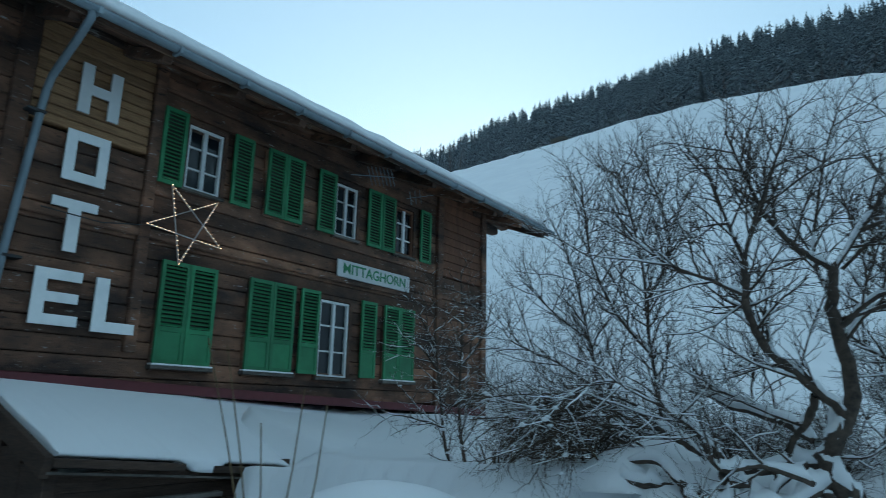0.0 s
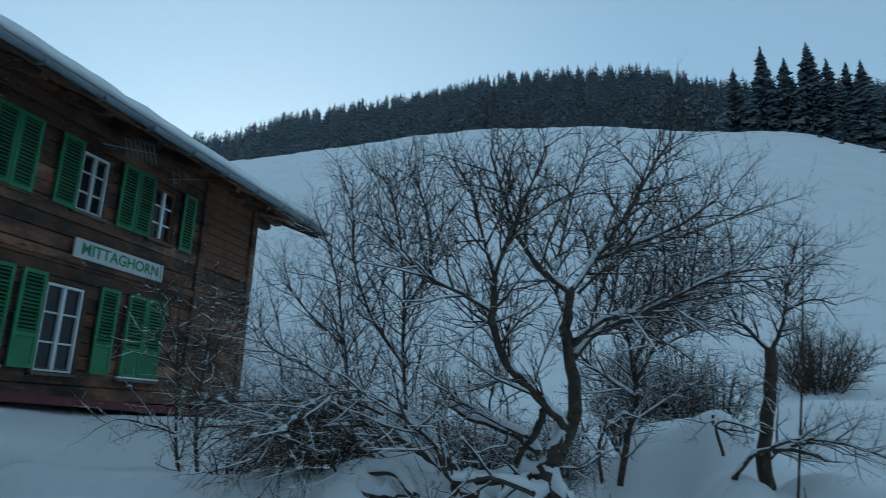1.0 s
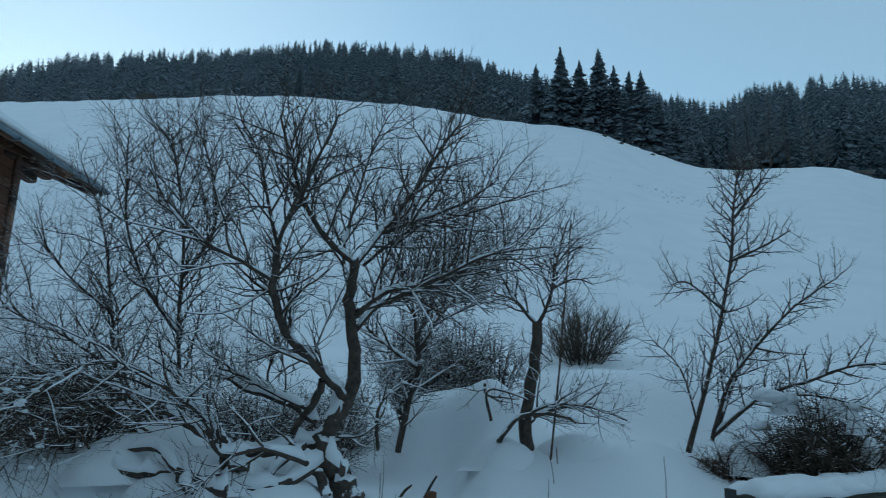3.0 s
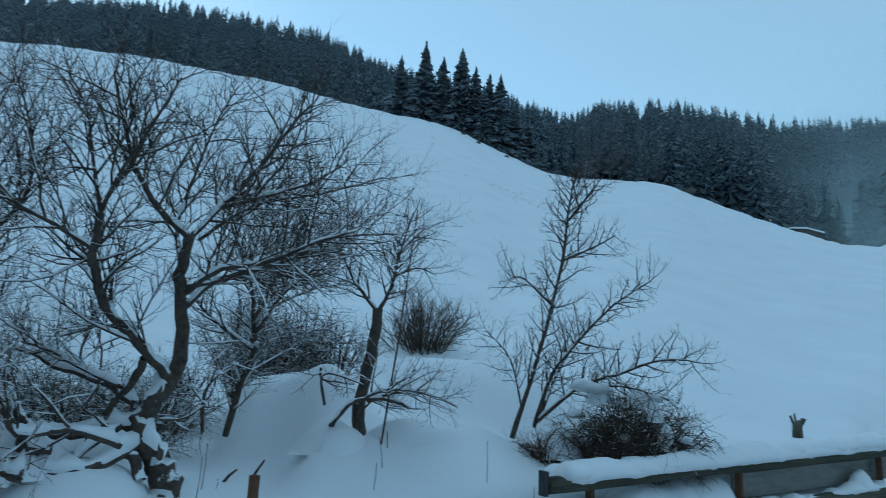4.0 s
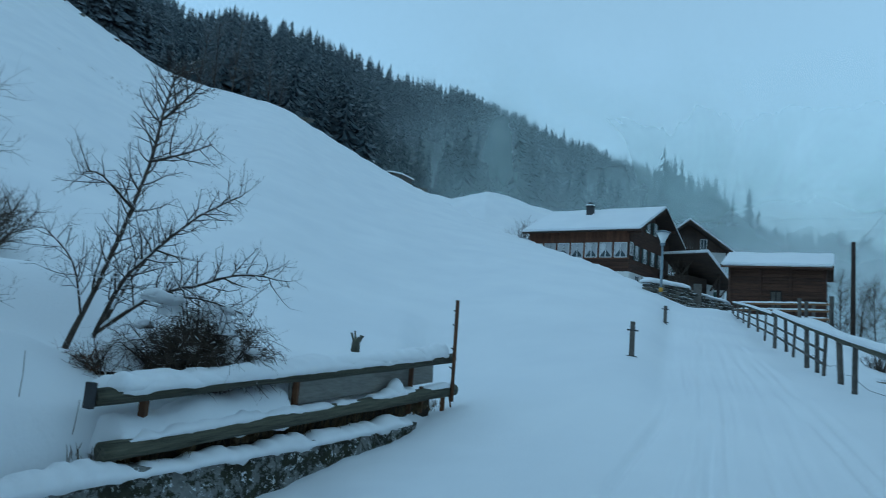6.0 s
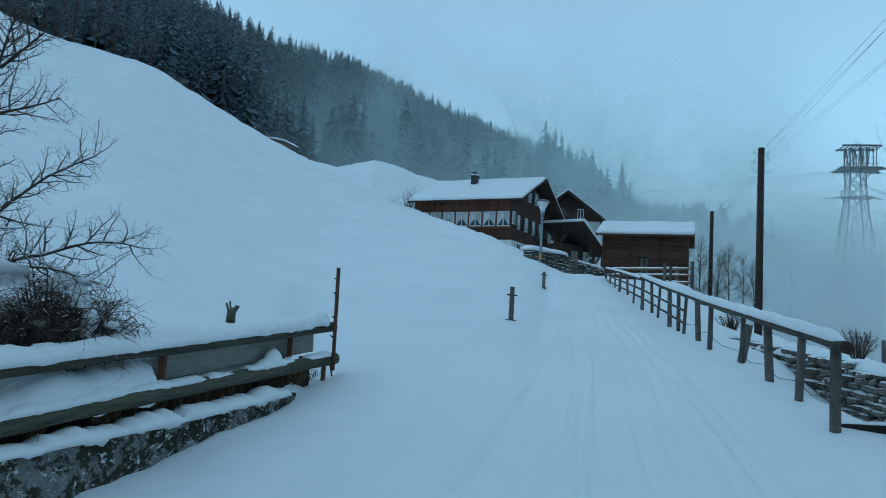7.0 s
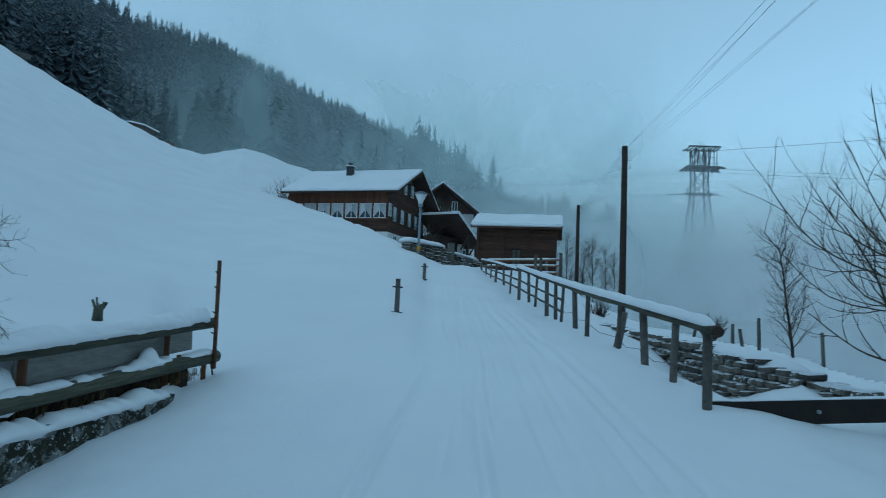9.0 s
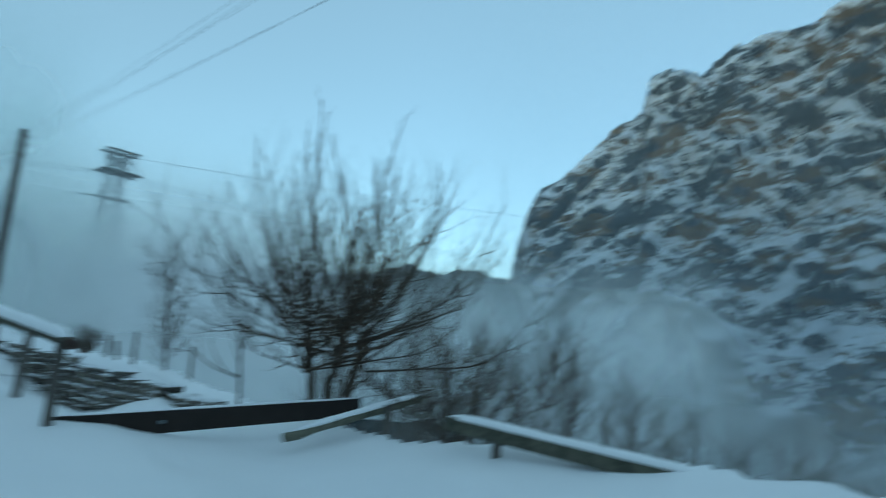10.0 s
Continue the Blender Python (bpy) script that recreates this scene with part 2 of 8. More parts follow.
# bearing, elevation in degrees and distance of the brow that closes the near ground
BROW = [(-180, -6.2, 5), (-165, -5.5, 5.5), (-120, -3, 30), (-60, 8, 140), (-25, 17, 135), (0, 19.4, 130), (10, 22, 125), (17, 23.5, 120), (23, 24.3, 115), (33, 24.4, 110), (41.6, 23.3, 105),
        (48.6, 22.5, 100), (52.5, 21.0, 100), (58, 18.6, 100), (61, 18.1, 100), (68, 17.6, 100), (74.5, 14.5, 95), (78, 13.0, 90), (82, 11.5, 75), (88.8, 8.8, 45),
        (95.7, 7.0, 33), (100.6, 5.0, 26), (102.8, 3.7, 23), (104.4, 3.8, 22.5), (107, 3.7, 34), (112.6, 3.6, 36), (114.5, 1.6, 30), (118, 0.0, 24), (122, -0.8, 20)]
BROW2 = [(127, -1.6, 17), (132, -3.0, 12), (137, -4.4, 9), (141, -5.0, 7.5), (148, -6.1, 6.5), (160, -6.0, 6), (173, -6.4, 5), (180, -6.2, 5)]
# bearing, elevation and distance of the far ridge under its trees
RIDGE = [(-180, 8, 1300), (-120, 5, 800), (-60, 11, 500), (-25, 16, 330), (-10, 17, 320), (0, 19.2, 300), (5.4, 22.2, 300), (12, 24.0, 300), (17.7, 25.2, 300), (23, 26.7, 290), (28, 27.1, 290), (34.4, 27.3, 290),
         (38.4, 26.7, 290), (43, 25.0, 290), (50, 24.0, 290), (56, 22.6, 300), (60, 21.0, 300), (63, 22.4, 300), (69.3, 21.9, 300), (77.4, 19.6, 320), (83, 18.9, 330)]
RIDGE2 = [(88.6, 17.0, 350), (92, 15.6, 370), (95.3, 14.4, 380), (100.3, 12.8, 400), (105.2, 10.6, 450), (108.9, 9.4, 500), (114.3, 9.0, 560), (118, 8.6, 600), (124, 4.0, 900), (130, -3.0, 1200), (134, -7.0, 1300), (141, -7.0, 1300), (147, -7.0, 1300),
          (157, -6.0, 1300), (180, 8, 1300)]


# bearing and elevation of the knoll's crest
KNOLL = [(70, 2.0), (74, 10.6), (77.3, 12.6), (78.6, 12.2), (80.4, 11.7), (83.0, 11.3), (84.5, 11.65), (86.0, 12.1), (87.8, 11.8), (89.8, 11.3), (92.2, 10.7), (94.6, 9.8), (98, 8.4), (104, 4.0), (110, -4.0)]


def under_trees(rows):
    """The ridge's ground lies below the tips of its trees."""
    return [(b, e - (0.45 if b < 84 else 0.9 if b < 112 else 0.0), d) for b, e, d in rows]


RIDGE, RIDGE2 = under_trees(RIDGE), under_trees(RIDGE2)


def by_bearing(rows, az, column):
    rows = np.array(rows)
    return np.interp(az, rows[:, 0], rows[:, column])


def near_ground(x, y):
    """Road, verge and garden bank (plan units)."""
    s, lat = 0.978 * x - 0.208 * y, -0.208 * x - 0.978 * y
    road = 0.14 * s + 0.06 * np.clip(lat, -20, 1.2) + 0.12 * np.exp(-(((lat - 2.0) / 0.5) ** 2)) * smooth(4.8, 6.2, s) - 0.1 * np.clip(lat - 2.4, 0, 6)
    side = road + 0.18 * np.clip(-lat - 0.8, 0, 60)
    front = road + 0.10 * np.clip(lat, -4, 0)
    bank = 0.99 + 0.04 * (-lat - 4) - 0.05 * np.clip(x, -1, 99)
    # snow banked up against the hotel front, and the hollow of the low shed
    along, gap = 0.588 * x + 0.809 * y, 6.9 - (-0.809 * x + 0.588 * y)
    heaped = 2.02 - 0.065 * along - 0.30 * np.clip(gap, -3, 1.9)
    bank = bank + (np.maximum(bank, heaped) - bank) * smooth(2.2, 0.6, x)
    bank = bank - 0.75 * smooth(4.95, 4.6, along) * smooth(1.95, 1.75, gap) - 0.12 * smooth(4.6, 4.2, along) * smooth(3.2, 2.2, gap)
    u = 0.428 * x + 0.904 * y - 4.41
    k = np.clip((x - 8.2) / 3.0, 0, 1)
    w = np.clip((u + 0.10 + 1.9 * k) / (0.32 + 3.2 * k), 0, 1)
    w = w * w * (3 - 2 * w)
    up = side + (np.maximum(side, bank) - side) * smooth(9.5, 7.5, x)
    z = front * (1 - w) + up * w
    # hollow between the fence and the terrace wall
    hollow = smooth(5.5, 6.8, s) * smooth(13.5, 11.0, s)
    return z - 0.5 * np.exp(-(((lat - 2.85) / 0.5) ** 2)) * hollow


def ground_plan(x, y):
    r, az = np.hypot(x, y), np.degrees(np.arctan2(x, y))
    soft = lambda rows, c: (by_bearing(rows, az - 1.2, c) + by_bearing(rows, az, c) * 2 + by_bearing(rows, az + 1.2, c)) / 4
    brow, ridge = BROW + BROW2, RIDGE + RIDGE2
    near_rc = sum(by_bearing(brow, az + d, 2) * w for d, w in ((-5, 1), (-2.5, 2), (0, 3), (2.5, 2), (5, 1))) / 9
    broad = lambda c: sum(by_bearing(brow, az + d, c) * math.exp(-((d / 5.0) ** 2)) for d in range(-9, 10)) / sum(math.exp(-((d / 5.0) ** 2)) for d in range(-9, 10))
    even = smooth(66, 74, az) * smooth(98, 90, az)
    rc = near_rc * (1 - even) + broad(2) * even
    zc = 1.6 + rc * np.tan(np.radians(soft(brow, 1) * (1 - 0.7 * even) + broad(1) * 0.7 * even))
    rr = soft(ridge, 2)
    zr = 1.6 + rr * np.tan(np.radians(soft(ridge, 1)))
    r0 = np.where(rc > 15, 8.0, 0.55 * rc)
    near = near_ground(x, y)
    k = r0 / np.maximum(r, 1e-6)
    base = near_ground(x * k, y * k)
    # the shapes at the road's edge die out into an even slope
    turn = np.radians(az)
    wide_base = sum(near_ground(r0 * np.sin(turn + math.radians(d)), r0 * np.cos(turn + math.radians(d))) for d in range(-16, 17, 2)) / 17
    base = base + (wide_base - base) * smooth(1.0, 2.2, r / r0) * smooth(62, 74, az) * smooth(112, 98, az)
    q = np.clip((r - r0) / (rc - r0), 0, 1)
    rise = q**1.3 * (1 + 0.3 * (1 - q))
    rise = q + (rise - q) * smooth(28, 70, rc)
    mid = base + (zc - base) * rise
    z = np.where(r < r0, near, mid)
    # a low snowed-in terrace across the garden
    right = smooth(40, 47, az)
    block = smooth(6.45, 6.95, r) * smooth(9.3, 7.2, r) * (1 - right) + smooth(6.9, 8.3, r) * smooth(10.2, 8.3, r) * right
    z = z + 0.62 * block * smooth(32.0, 34.8, az) * smooth(70, 53, az)
    # the bank that leads up to it
    z = z + 0.38 * smooth(4.7, 5.95, r) * smooth(7.6, 6.3, r) * smooth(36.5, 41, az) * smooth(60, 50, az)
    # snow drifted up under the fruit trees
    z = z + 0.2 * np.exp(-(((az - 18) / 9) ** 2)) * np.exp(-(((r - 5.55) / 0.75) ** 2))
    # behind the brow: a dip on the hill side, a long fall to the valley on the other
    valley = smooth(104, 124, az) + smooth(-100, -140, az)
    dip = zc - (0.5 + 2.5 * smooth(35, 85, rc)) * (1 - valley) - valley * 150
    end = rc * 1.12 + 4 + valley * 320
    q2 = np.clip((r - rc) / (end - rc), 0, 1)
    fall = np.where(valley > 0.5, q2**0.85, q2 * q2 * (3 - 2 * q2))
    behind = zc + (dip - zc) * fall
    q3 = np.clip((r - end) / np.maximum(rr - end, 1), 0, 1)
    behind = np.where(r > end, dip + (zr - dip) * q3 ** (1 + 0.8 * valley), behind)
    behind = np.where(r > rr, zr - (r - rr) * 0.15, behind)
    z = np.where(r > rc, behind, z)
    # a second snowy knoll beyond the brow, in front of the woods
    crest = 1.6 + 98 * np.tan(np.radians(by_bearing(KNOLL, az, 1)))
    knoll = crest - 10 * ((r - 98) / 24) ** 2
    z = np.where((r > rc) & (r < 165) & (az > 70) & (az < 110), np.maximum(z, knoll), z)
    # the ground behind it stays below its crest as far as the woods
    hidden = 1.6 + r * np.tan(np.radians(by_bearing(KNOLL, az, 1) - 0.4 + 0.06 * np.clip(r - 165, 0, 400)))
    z = np.where((r > 99) & (r > rc) & (az > 76) & (az < 100), np.minimum(z, hidden), z)
    # the snow falls away along the hotel's front towards its corner
    a_h, gap_h = 0.588 * (x * UNIT + 6.7) + 0.809 * (y * UNIT - 4.87), 0.809 * (x * UNIT + 6.7) - 0.588 * (y * UNIT - 4.87)
    foot = np.interp(a_h, [7, 8.3, 10.9, 12.0, 12.9, 14.0], [2.02, 1.93, 1.76, 1.60, 1.42, 1.42]) + 0.5 * np.clip(a_h - 14, 0, 99) + 0.30 * np.clip(gap_h - 2.5, 0, 99) + 0.3 * np.clip(-gap_h - 1, 0, 99)
    z = np.where((a_h > 7) & (az < 40) & (r < 20), np.minimum(z, foot / UNIT), z)
    drift = wavy(x, y, 3.2, 3) * 0.035 + wavy(x, y, 1.2, 5) * 0.02 + wavy(x, y, 0.45, 6) * 0.012 * smooth(9, 6, r)
    s, lat = 0.978 * x - 0.208 * y, -0.208 * x - 0.978 * y
    on_road = smooth(-2.6, -1.0, lat) * smooth(2.0, 1.3, lat) * smooth(26, 21, r)
    # the foot of the meadow along the road's edge
    edge = smooth(4.5, 8.0, s) * smooth(27, 22, r)
    z = z + edge * (0.07 * np.exp(-(((lat + 0.75) / 0.4) ** 2)) - 0.09 * np.exp(-(((lat + 0.10) / 0.22) ** 2)))
    # wheel tracks that wander, fade and come back; the outer ones bend off to the near side
    ruts = 0
    rng_t = np.random.RandomState(9)
    for k, c in enumerate(np.r_[-0.12, 0.02, 0.2, np.linspace(0.3, 1.35, 17) + rng_t.uniform(-0.03, 0.03, 17)]):
        bend = (0.55 * c - 0.55) * smooth(9.0, 1.5, s)
        off = lat - c - bend - 0.06 * np.sin(s * 0.3 + c * 5) - 0.02 * np.sin(s * 0.9 + k)
        deep = np.clip(0.3 + 1.1 * wavy(x, y, 3.4, 20 + k), 0, 1.3)
        ruts = ruts + (0.06 if k in (0, 2, 5) else 0.045) * deep * (0.5 * np.exp(-((off / 0.09) ** 2)) - np.exp(-((off / 0.038) ** 2)))
    z = z + drift * (1 - 0.7 * on_road) * (1 + np.clip(r / 30, 0, 6)) + ruts * on_road
    return z


def ground_z(x, y):
    return float(ground_plan(np.array([x / UNIT]), np.array([y / UNIT]))[0] * UNIT)


def on_ground(bearing, metres, lift=0.0):
    p = swing(bearing, metres)
    return Vector((p.x, p.y, ground_z(p.x, p.y) + lift))


def build_ground():
    az = np.radians(np.r_[np.arange(-46, 84, 0.5), np.arange(84, 128, 0.16), np.arange(128, 190, 0.5), np.arange(190, 314, 3.0)])
    r = np.r_[0.002, 0.3, 0.6, 0.9, 1.2 * 1.018 ** np.arange(0, 442)]
    A, R = np.meshgrid((az + math.pi) % math.tau - math.pi, r, indexing="ij")
    X, Y = R * np.sin(A), R * np.cos(A)
    Z = ground_plan(X, Y)
    n, m = A.shape
    verts = np.stack([X, Y, Z], -1).reshape(-1, 3) * UNIT
    i, j = np.meshgrid(np.arange(n), np.arange(m - 1), indexing="ij")
    i2 = (i + 1) % n
    faces = np.stack([i * m + j, i2 * m + j, i2 * m + j + 1, i * m + j + 1], -1).reshape(-1, 4)
    ob = arrays("ground", verts, faces, SNOW, smooth=True)
    tagged(ob, "snow-covered meadow, garden bank and packed road", "ground", kind="structure")


build_ground()

# ---- hotel ----
# local x runs along the front, local y into the house; the front stands 8.28 m from the origin
PHI = radians(-54)
HOTEL = Matrix.Translation((math.sin(PHI) * 8.28, math.cos(PHI) * 8.28, 0)) @ Matrix.Rotation(-PHI, 4, "Z")
UP0, UP1, LOW0, LOW1 = 4.79, 5.73, 2.36, 3.63
OPENINGS = [(4.99, 5.57, UP0, UP1), (6.44, 7.10, UP0, UP1), (7.95, 8.50, UP0, UP1), (9.61, 10.16, UP0, UP1),
            (4.86, 5.60, LOW0, LOW1), (6.30, 7.08, LOW0, LOW1), (7.73, 8.43, LOW0, LOW1), (9.41, 10.19, LOW0, LOW1)]

GLASS, _n, _l, _b = shader("glass", 0.05)
_b.inputs["Base Color"].default_value = (0.012, 0.016, 0.02, 1)
_b.inputs["Specular IOR Level"].default_value = 0.4
CURTAIN = grainy("curtain", (0.5, 0.5, 0.52), (0.7, 0.7, 0.7), 9.0, (8, 8, 1), 0.9)

hotel = thing("hotel", "old dark timber hotel with green shutters under a snowy roof", "house", HOTEL)
rng = random.Random(11)


def log_courses(parent, x0, x1, z0, z1, high, material, openings, name="log", proud=0.0, y=0.0, deep=0.14):
    """Horizontal timbers laid one on another, cut at the openings."""
    z = z0
    while z < z1 - 0.03:
        h = min(high * rng.uniform(0.88, 1.12), z1 - z)
        cuts = sorted((a, b) for a, b, lo, hi in openings if lo < z + h * 0.5 < hi)
        spans, at = [], x0
        for a, b in cuts:
            if a > at:
                spans.append((at, a))
            at = max(at, b)
        if x1 > at:
            spans.append((at, x1))
        for a, b in spans:
            out = rng.uniform(-0.012, 0.012) + proud
            part(name, boxed(a, b, y - out, y + deep, z + 0.006, z + h - 0.004, bevel=0.012), material, parent)
        z += h


# stone footing behind the snow, side and rear walls
bm = bmesh.new()
box(bm, -2.0, 12.9, 0.02, 0.4, 0.0, 1.74)
part("footing", bm, CONCRETE, hotel)
bm = bmesh.new()
box(bm, -2.0, -1.8, 0.14, 9.0, 0.5, 6.9)
box(bm, 12.7, 12.9, 0.14, 9.0, 0.5, 6.9)
box(bm, -1.8, 12.7, 8.8, 9.0, 0.5, 6.9)
part("wall", bm, HOTEL_WOOD, hotel)
# added near-black sheets: the rooms' darkness is put into their colour
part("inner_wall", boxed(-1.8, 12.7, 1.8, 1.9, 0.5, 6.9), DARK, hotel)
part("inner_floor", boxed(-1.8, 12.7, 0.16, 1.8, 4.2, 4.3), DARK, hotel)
# front: weathered logs, with newer boards high up at both ends
TAN_ZONES = [(2.95, 4.42, 5.06, 6.47), (11.2, 12.75, 4.6, 6.47)]
log_courses(hotel, -2.0, 12.9, 1.98, 6.47, 0.215, HOTEL_WOOD, OPENINGS + TAN_ZONES)
log_courses(hotel, 2.95, 4.42, 5.08, 6.47, 0.125, TAN_WOOD, [], "board", 0.012)
log_courses(hotel, 11.2, 12.75, 4.62, 6.47, 0.185, RED_WOOD, [], "board", 0.012)
for x, w, z0, z1 in ((4.50, 0.16, 2.5, 6.46), (11.1, 0.2, 1.9, 6.46), (12.84, 0.2, 1.2, 6.46), (2.83, 0.22, 1.9, 6.46)):
    part("post", boxed(x - w / 2, x + w / 2, -0.07, 0.1, z0, z1, bevel=0.015), HOTEL_WOOD, hotel)
part("sill_beam", boxed(-2.0, 12.9, -0.05, 0.1, 3.98, 4.1, bevel=0.015), HOTEL_WOOD, hotel)
bm = bmesh.new()
box(bm, -2.0, 12.9, -0.10, 0.12, 0, 0.13, m=Matrix.Translation((0, 0, 2.18)) @ Matrix.Rotation(radians(1.9), 4, "Y"), bevel=0.01)
part("base_board", bm, MAROON, hotel, "maroon painted base board")


def window_unit(x0, x1, z0, z1, curtain, paint=None):
    """A white casement: two leaves of three panes set into a dark frame."""
    frame_ob = part("window", frame_mesh(x0, x1, z0, z1, 0.04, -0.02, 0.10), paint or WHITE, hotel, "brown wooden casement window" if paint else "white painted casement window")
    mid, bar = (x0 + x1) / 2, 0.013
    bm = bmesh.new()
    box(bm, mid - 0.03, mid + 0.03, -0.015, 0.06, z0 + 0.04, z1 - 0.04)
    for k in (1, 2):
        z = z0 + (z1 - z0) * k / 3
        box(bm, x0 + 0.04, mid - 0.03, 0.0, 0.05, z - bar, z + bar)
        box(bm, mid + 0.03, x1 - 0.04, 0.0, 0.05, z - bar, z + bar)
    part("glazing_bar", bm, WHITE, frame_ob)
    for a, b in ((x0 + 0.04, mid - 0.03), (mid + 0.03, x1 - 0.04)):
        for k in range(3):
            za, zb = z0 + (z1 - z0) * k / 3 + (0.013 if k else 0.04), z0 + (z1 - z0) * (k + 1) / 3 - (0.013 if k < 2 else 0.04)
            part("pane", boxed(a, b, 0.03, 0.036, za, zb), GLASS, frame_ob)
    part("window_sill", boxed(x0 - 0.06, x1 + 0.06, -0.09, 0.06, z0 - 0.05, z0 - 0.005, bevel=0.008), GREY_WOOD, frame_ob)
    if curtain:
        bm = folds(x0 + 0.06, x1 - 0.06, 0.13, lambda u: z0 + 0.05, z0 + (z1 - z0) * curtain, 20)
        part("curtain", bm, CURTAIN, frame_ob, "pale net curtain")


def frame_mesh(x0, x1, z0, z1, w, y0, y1):
    bm = bmesh.new()
    box(bm, x0, x0 + w, y0, y1, z0, z1)
    box(bm, x1 - w, x1, y0, y1, z0, z1)
    box(bm, x0 + w, x1 - w, y0, y1, z1 - w, z1)
    box(bm, x0 + w, x1 - w, y0, y1, z0, z0 + w)
    return bm


def casing(x0, x1, z0, z1):
    part("window_casing", frame_mesh(x0 - 0.07, x1 + 0.07, z0 - 0.06, z1 + 0.08, 0.07, -0.045, 0.12), HOTEL_WOOD, hotel)


def shutter(x0, x1, z0, z1, panel=0.0, out=0.05):
    """A louvred leaf: frame, slats and, on the tall ones, a solid panel below."""
    leaf = part("shutter", frame_mesh(x0, x1, z0, z1, 0.055, -out - 0.035, -out), GREEN, hotel, "green louvred shutter")
    low = z0 + 0.055
    if panel:
        part("panel", boxed(x0 + 0.05, x1 - 0.05, -out - 0.026, -out - 0.008, z0 + 0.05, z0 + panel, bevel=0.006), GREEN, leaf)
        part("rail", boxed(x0 + 0.05, x1 - 0.05, -out - 0.034, -out - 0.002, z0 + panel, z0 + panel + 0.06), GREEN, leaf)
        low = z0 + panel + 0.06
    count = int((z1 - 0.055 - low) / 0.052)
    step = (z1 - 0.055 - low) / count
    me = None
    for k in range(count):
        m = Matrix.Translation(((x0 + x1) / 2, -out - 0.018, low + (k + 0.5) * step)) @ Matrix.Rotation(radians(38), 4, "X")
        if me is None:
            s_ob = part("slat", boxed(-(x1 - x0) / 2 + 0.05, (x1 - x0) / 2 - 0.05, -0.026, 0.026, -0.005, 0.005), GREEN, leaf)
            me = s_ob.data
        else:
            s_ob = new("slat", me)
            s_ob.parent = leaf
        s_ob.matrix_local = m
    # near-black sheet paints the shade between the slats
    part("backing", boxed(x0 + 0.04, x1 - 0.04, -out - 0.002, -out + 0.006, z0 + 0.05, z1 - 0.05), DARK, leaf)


for x0, x1, z0, z1 in OPENINGS:
    casing(x0, x1, z0, z1)
window_unit(4.99, 5.57, UP0, UP1, 0.62)
window_unit(7.95, 8.50, UP0, UP1, 0.62)
window_unit(9.61, 10.16, UP0, UP1, 0.0, RED_WOOD)
window_unit(7.73, 8.43, LOW0, LOW1, 0.0)
for x0, x1 in ((4.58, 4.94), (5.74, 6.10), (6.39, 6.765), (6.775, 7.15), (7.50, 7.91), (8.77, 9.15), (9.17, 9.55), (10.37, 10.72)):
    shutter(x0, x1, UP0 - 0.03, UP1 + 0.11)
for x0, x1 in ((4.80, 5.225), (5.235, 5.66), (6.24, 6.685), (6.695, 7.14), (7.27, 7.68), (8.72, 9.12), (9.35, 9.795), (9.805, 10.25)):
    shutter(x0, x1, LOW0 + 0.03, LOW1 + 0.11, 0.42)
for x0, x1 in ((4.80, 5.66), (6.24, 7.14), (9.35, 10.25)):
    part("ledge", boxed(x0 - 0.04, x1 + 0.04, -0.12, 0.0, LOW0 - 0.04, LOW0 + 0.01, bevel=0.008), GREY_WOOD, hotel)
    part("snow", boxed(x0 - 0.03, x1 + 0.03, -0.115, -0.02, LOW0 + 0.01, LOW0 + 0.034, bevel=0.006), SNOW, hotel)


def letters(strokes, x0, x1, z0, z1):
    """A letter of flat white boards: strokes in a unit square."""
    bm = bmesh.new()
    for n, (a, b, c, d) in enumerate(strokes):
        off = 0.001 * n
        box(bm, x0 + (x1 - x0) * a, x0 + (x1 - x0) * b, -0.075 - off, -0.045 - off, z0 + (z1 - z0) * c, z0 + (z1 - z0) * d)
    part("letter", bm, WHITE, hotel, "white board letter")


letters([(0, 0.28, 0, 1), (0.72, 1, 0, 1), (0.28, 0.72, 0.40, 0.60)], 3.445, 3.955, 5.325, 5.965)
letters([(0, 0.24, 0, 1), (0.76, 1, 0, 1), (0.24, 0.76, 0, 0.19), (0.24, 0.76, 0.81, 1)], 3.385, 3.905, 4.45, 5.075)
letters([(0, 1, 0.82, 1), (0.36, 0.64, 0, 0.82)], 3.325, 3.865, 3.60, 4.225)
letters([(0, 0.27, 0, 1), (0.27, 1, 0, 0.19), (0.27, 0.96, 0.41, 0.59), (0.27, 1, 0.81, 1)], 3.27, 3.80, 2.735, 3.375)
letters([(0, 0.3, 0, 1), (0.3, 1, 0, 0.2)], 3.975, 4.51, 2.71, 3.36)

sign = part("sign", boxed(8.03, 10.03, -0.09, -0.055, 4.07, 4.37, bevel=0.006), WHITE, hotel, "white sign with green lettering")
curve = bpy.data.curves.new("lettering", "FONT")
curve.offset = 0.003
curve.body, curve.size, curve.extrude, curve.align_x, curve.align_y = "MITTAGHORN", 0.25, 0.003, "CENTER", "CENTER"
lettering = new("lettering", curve)
me = bpy.data.meshes.new_from_object(lettering.evaluated_get(bpy.context.evaluated_depsgraph_get()))
bpy.data.objects.remove(lettering)
lettering = link_mesh("lettering", me, GREEN, sign)
wide = max(v.co.x for v in me.vertices) - min(v.co.x for v in me.vertices)
lettering.matrix_local = Matrix.Translation((9.03, -0.0945, 4.22)) @ Matrix.Rotation(radians(90), 4, "X") @ Matrix.Diagonal((1.72 / wide, 1, 1, 1))

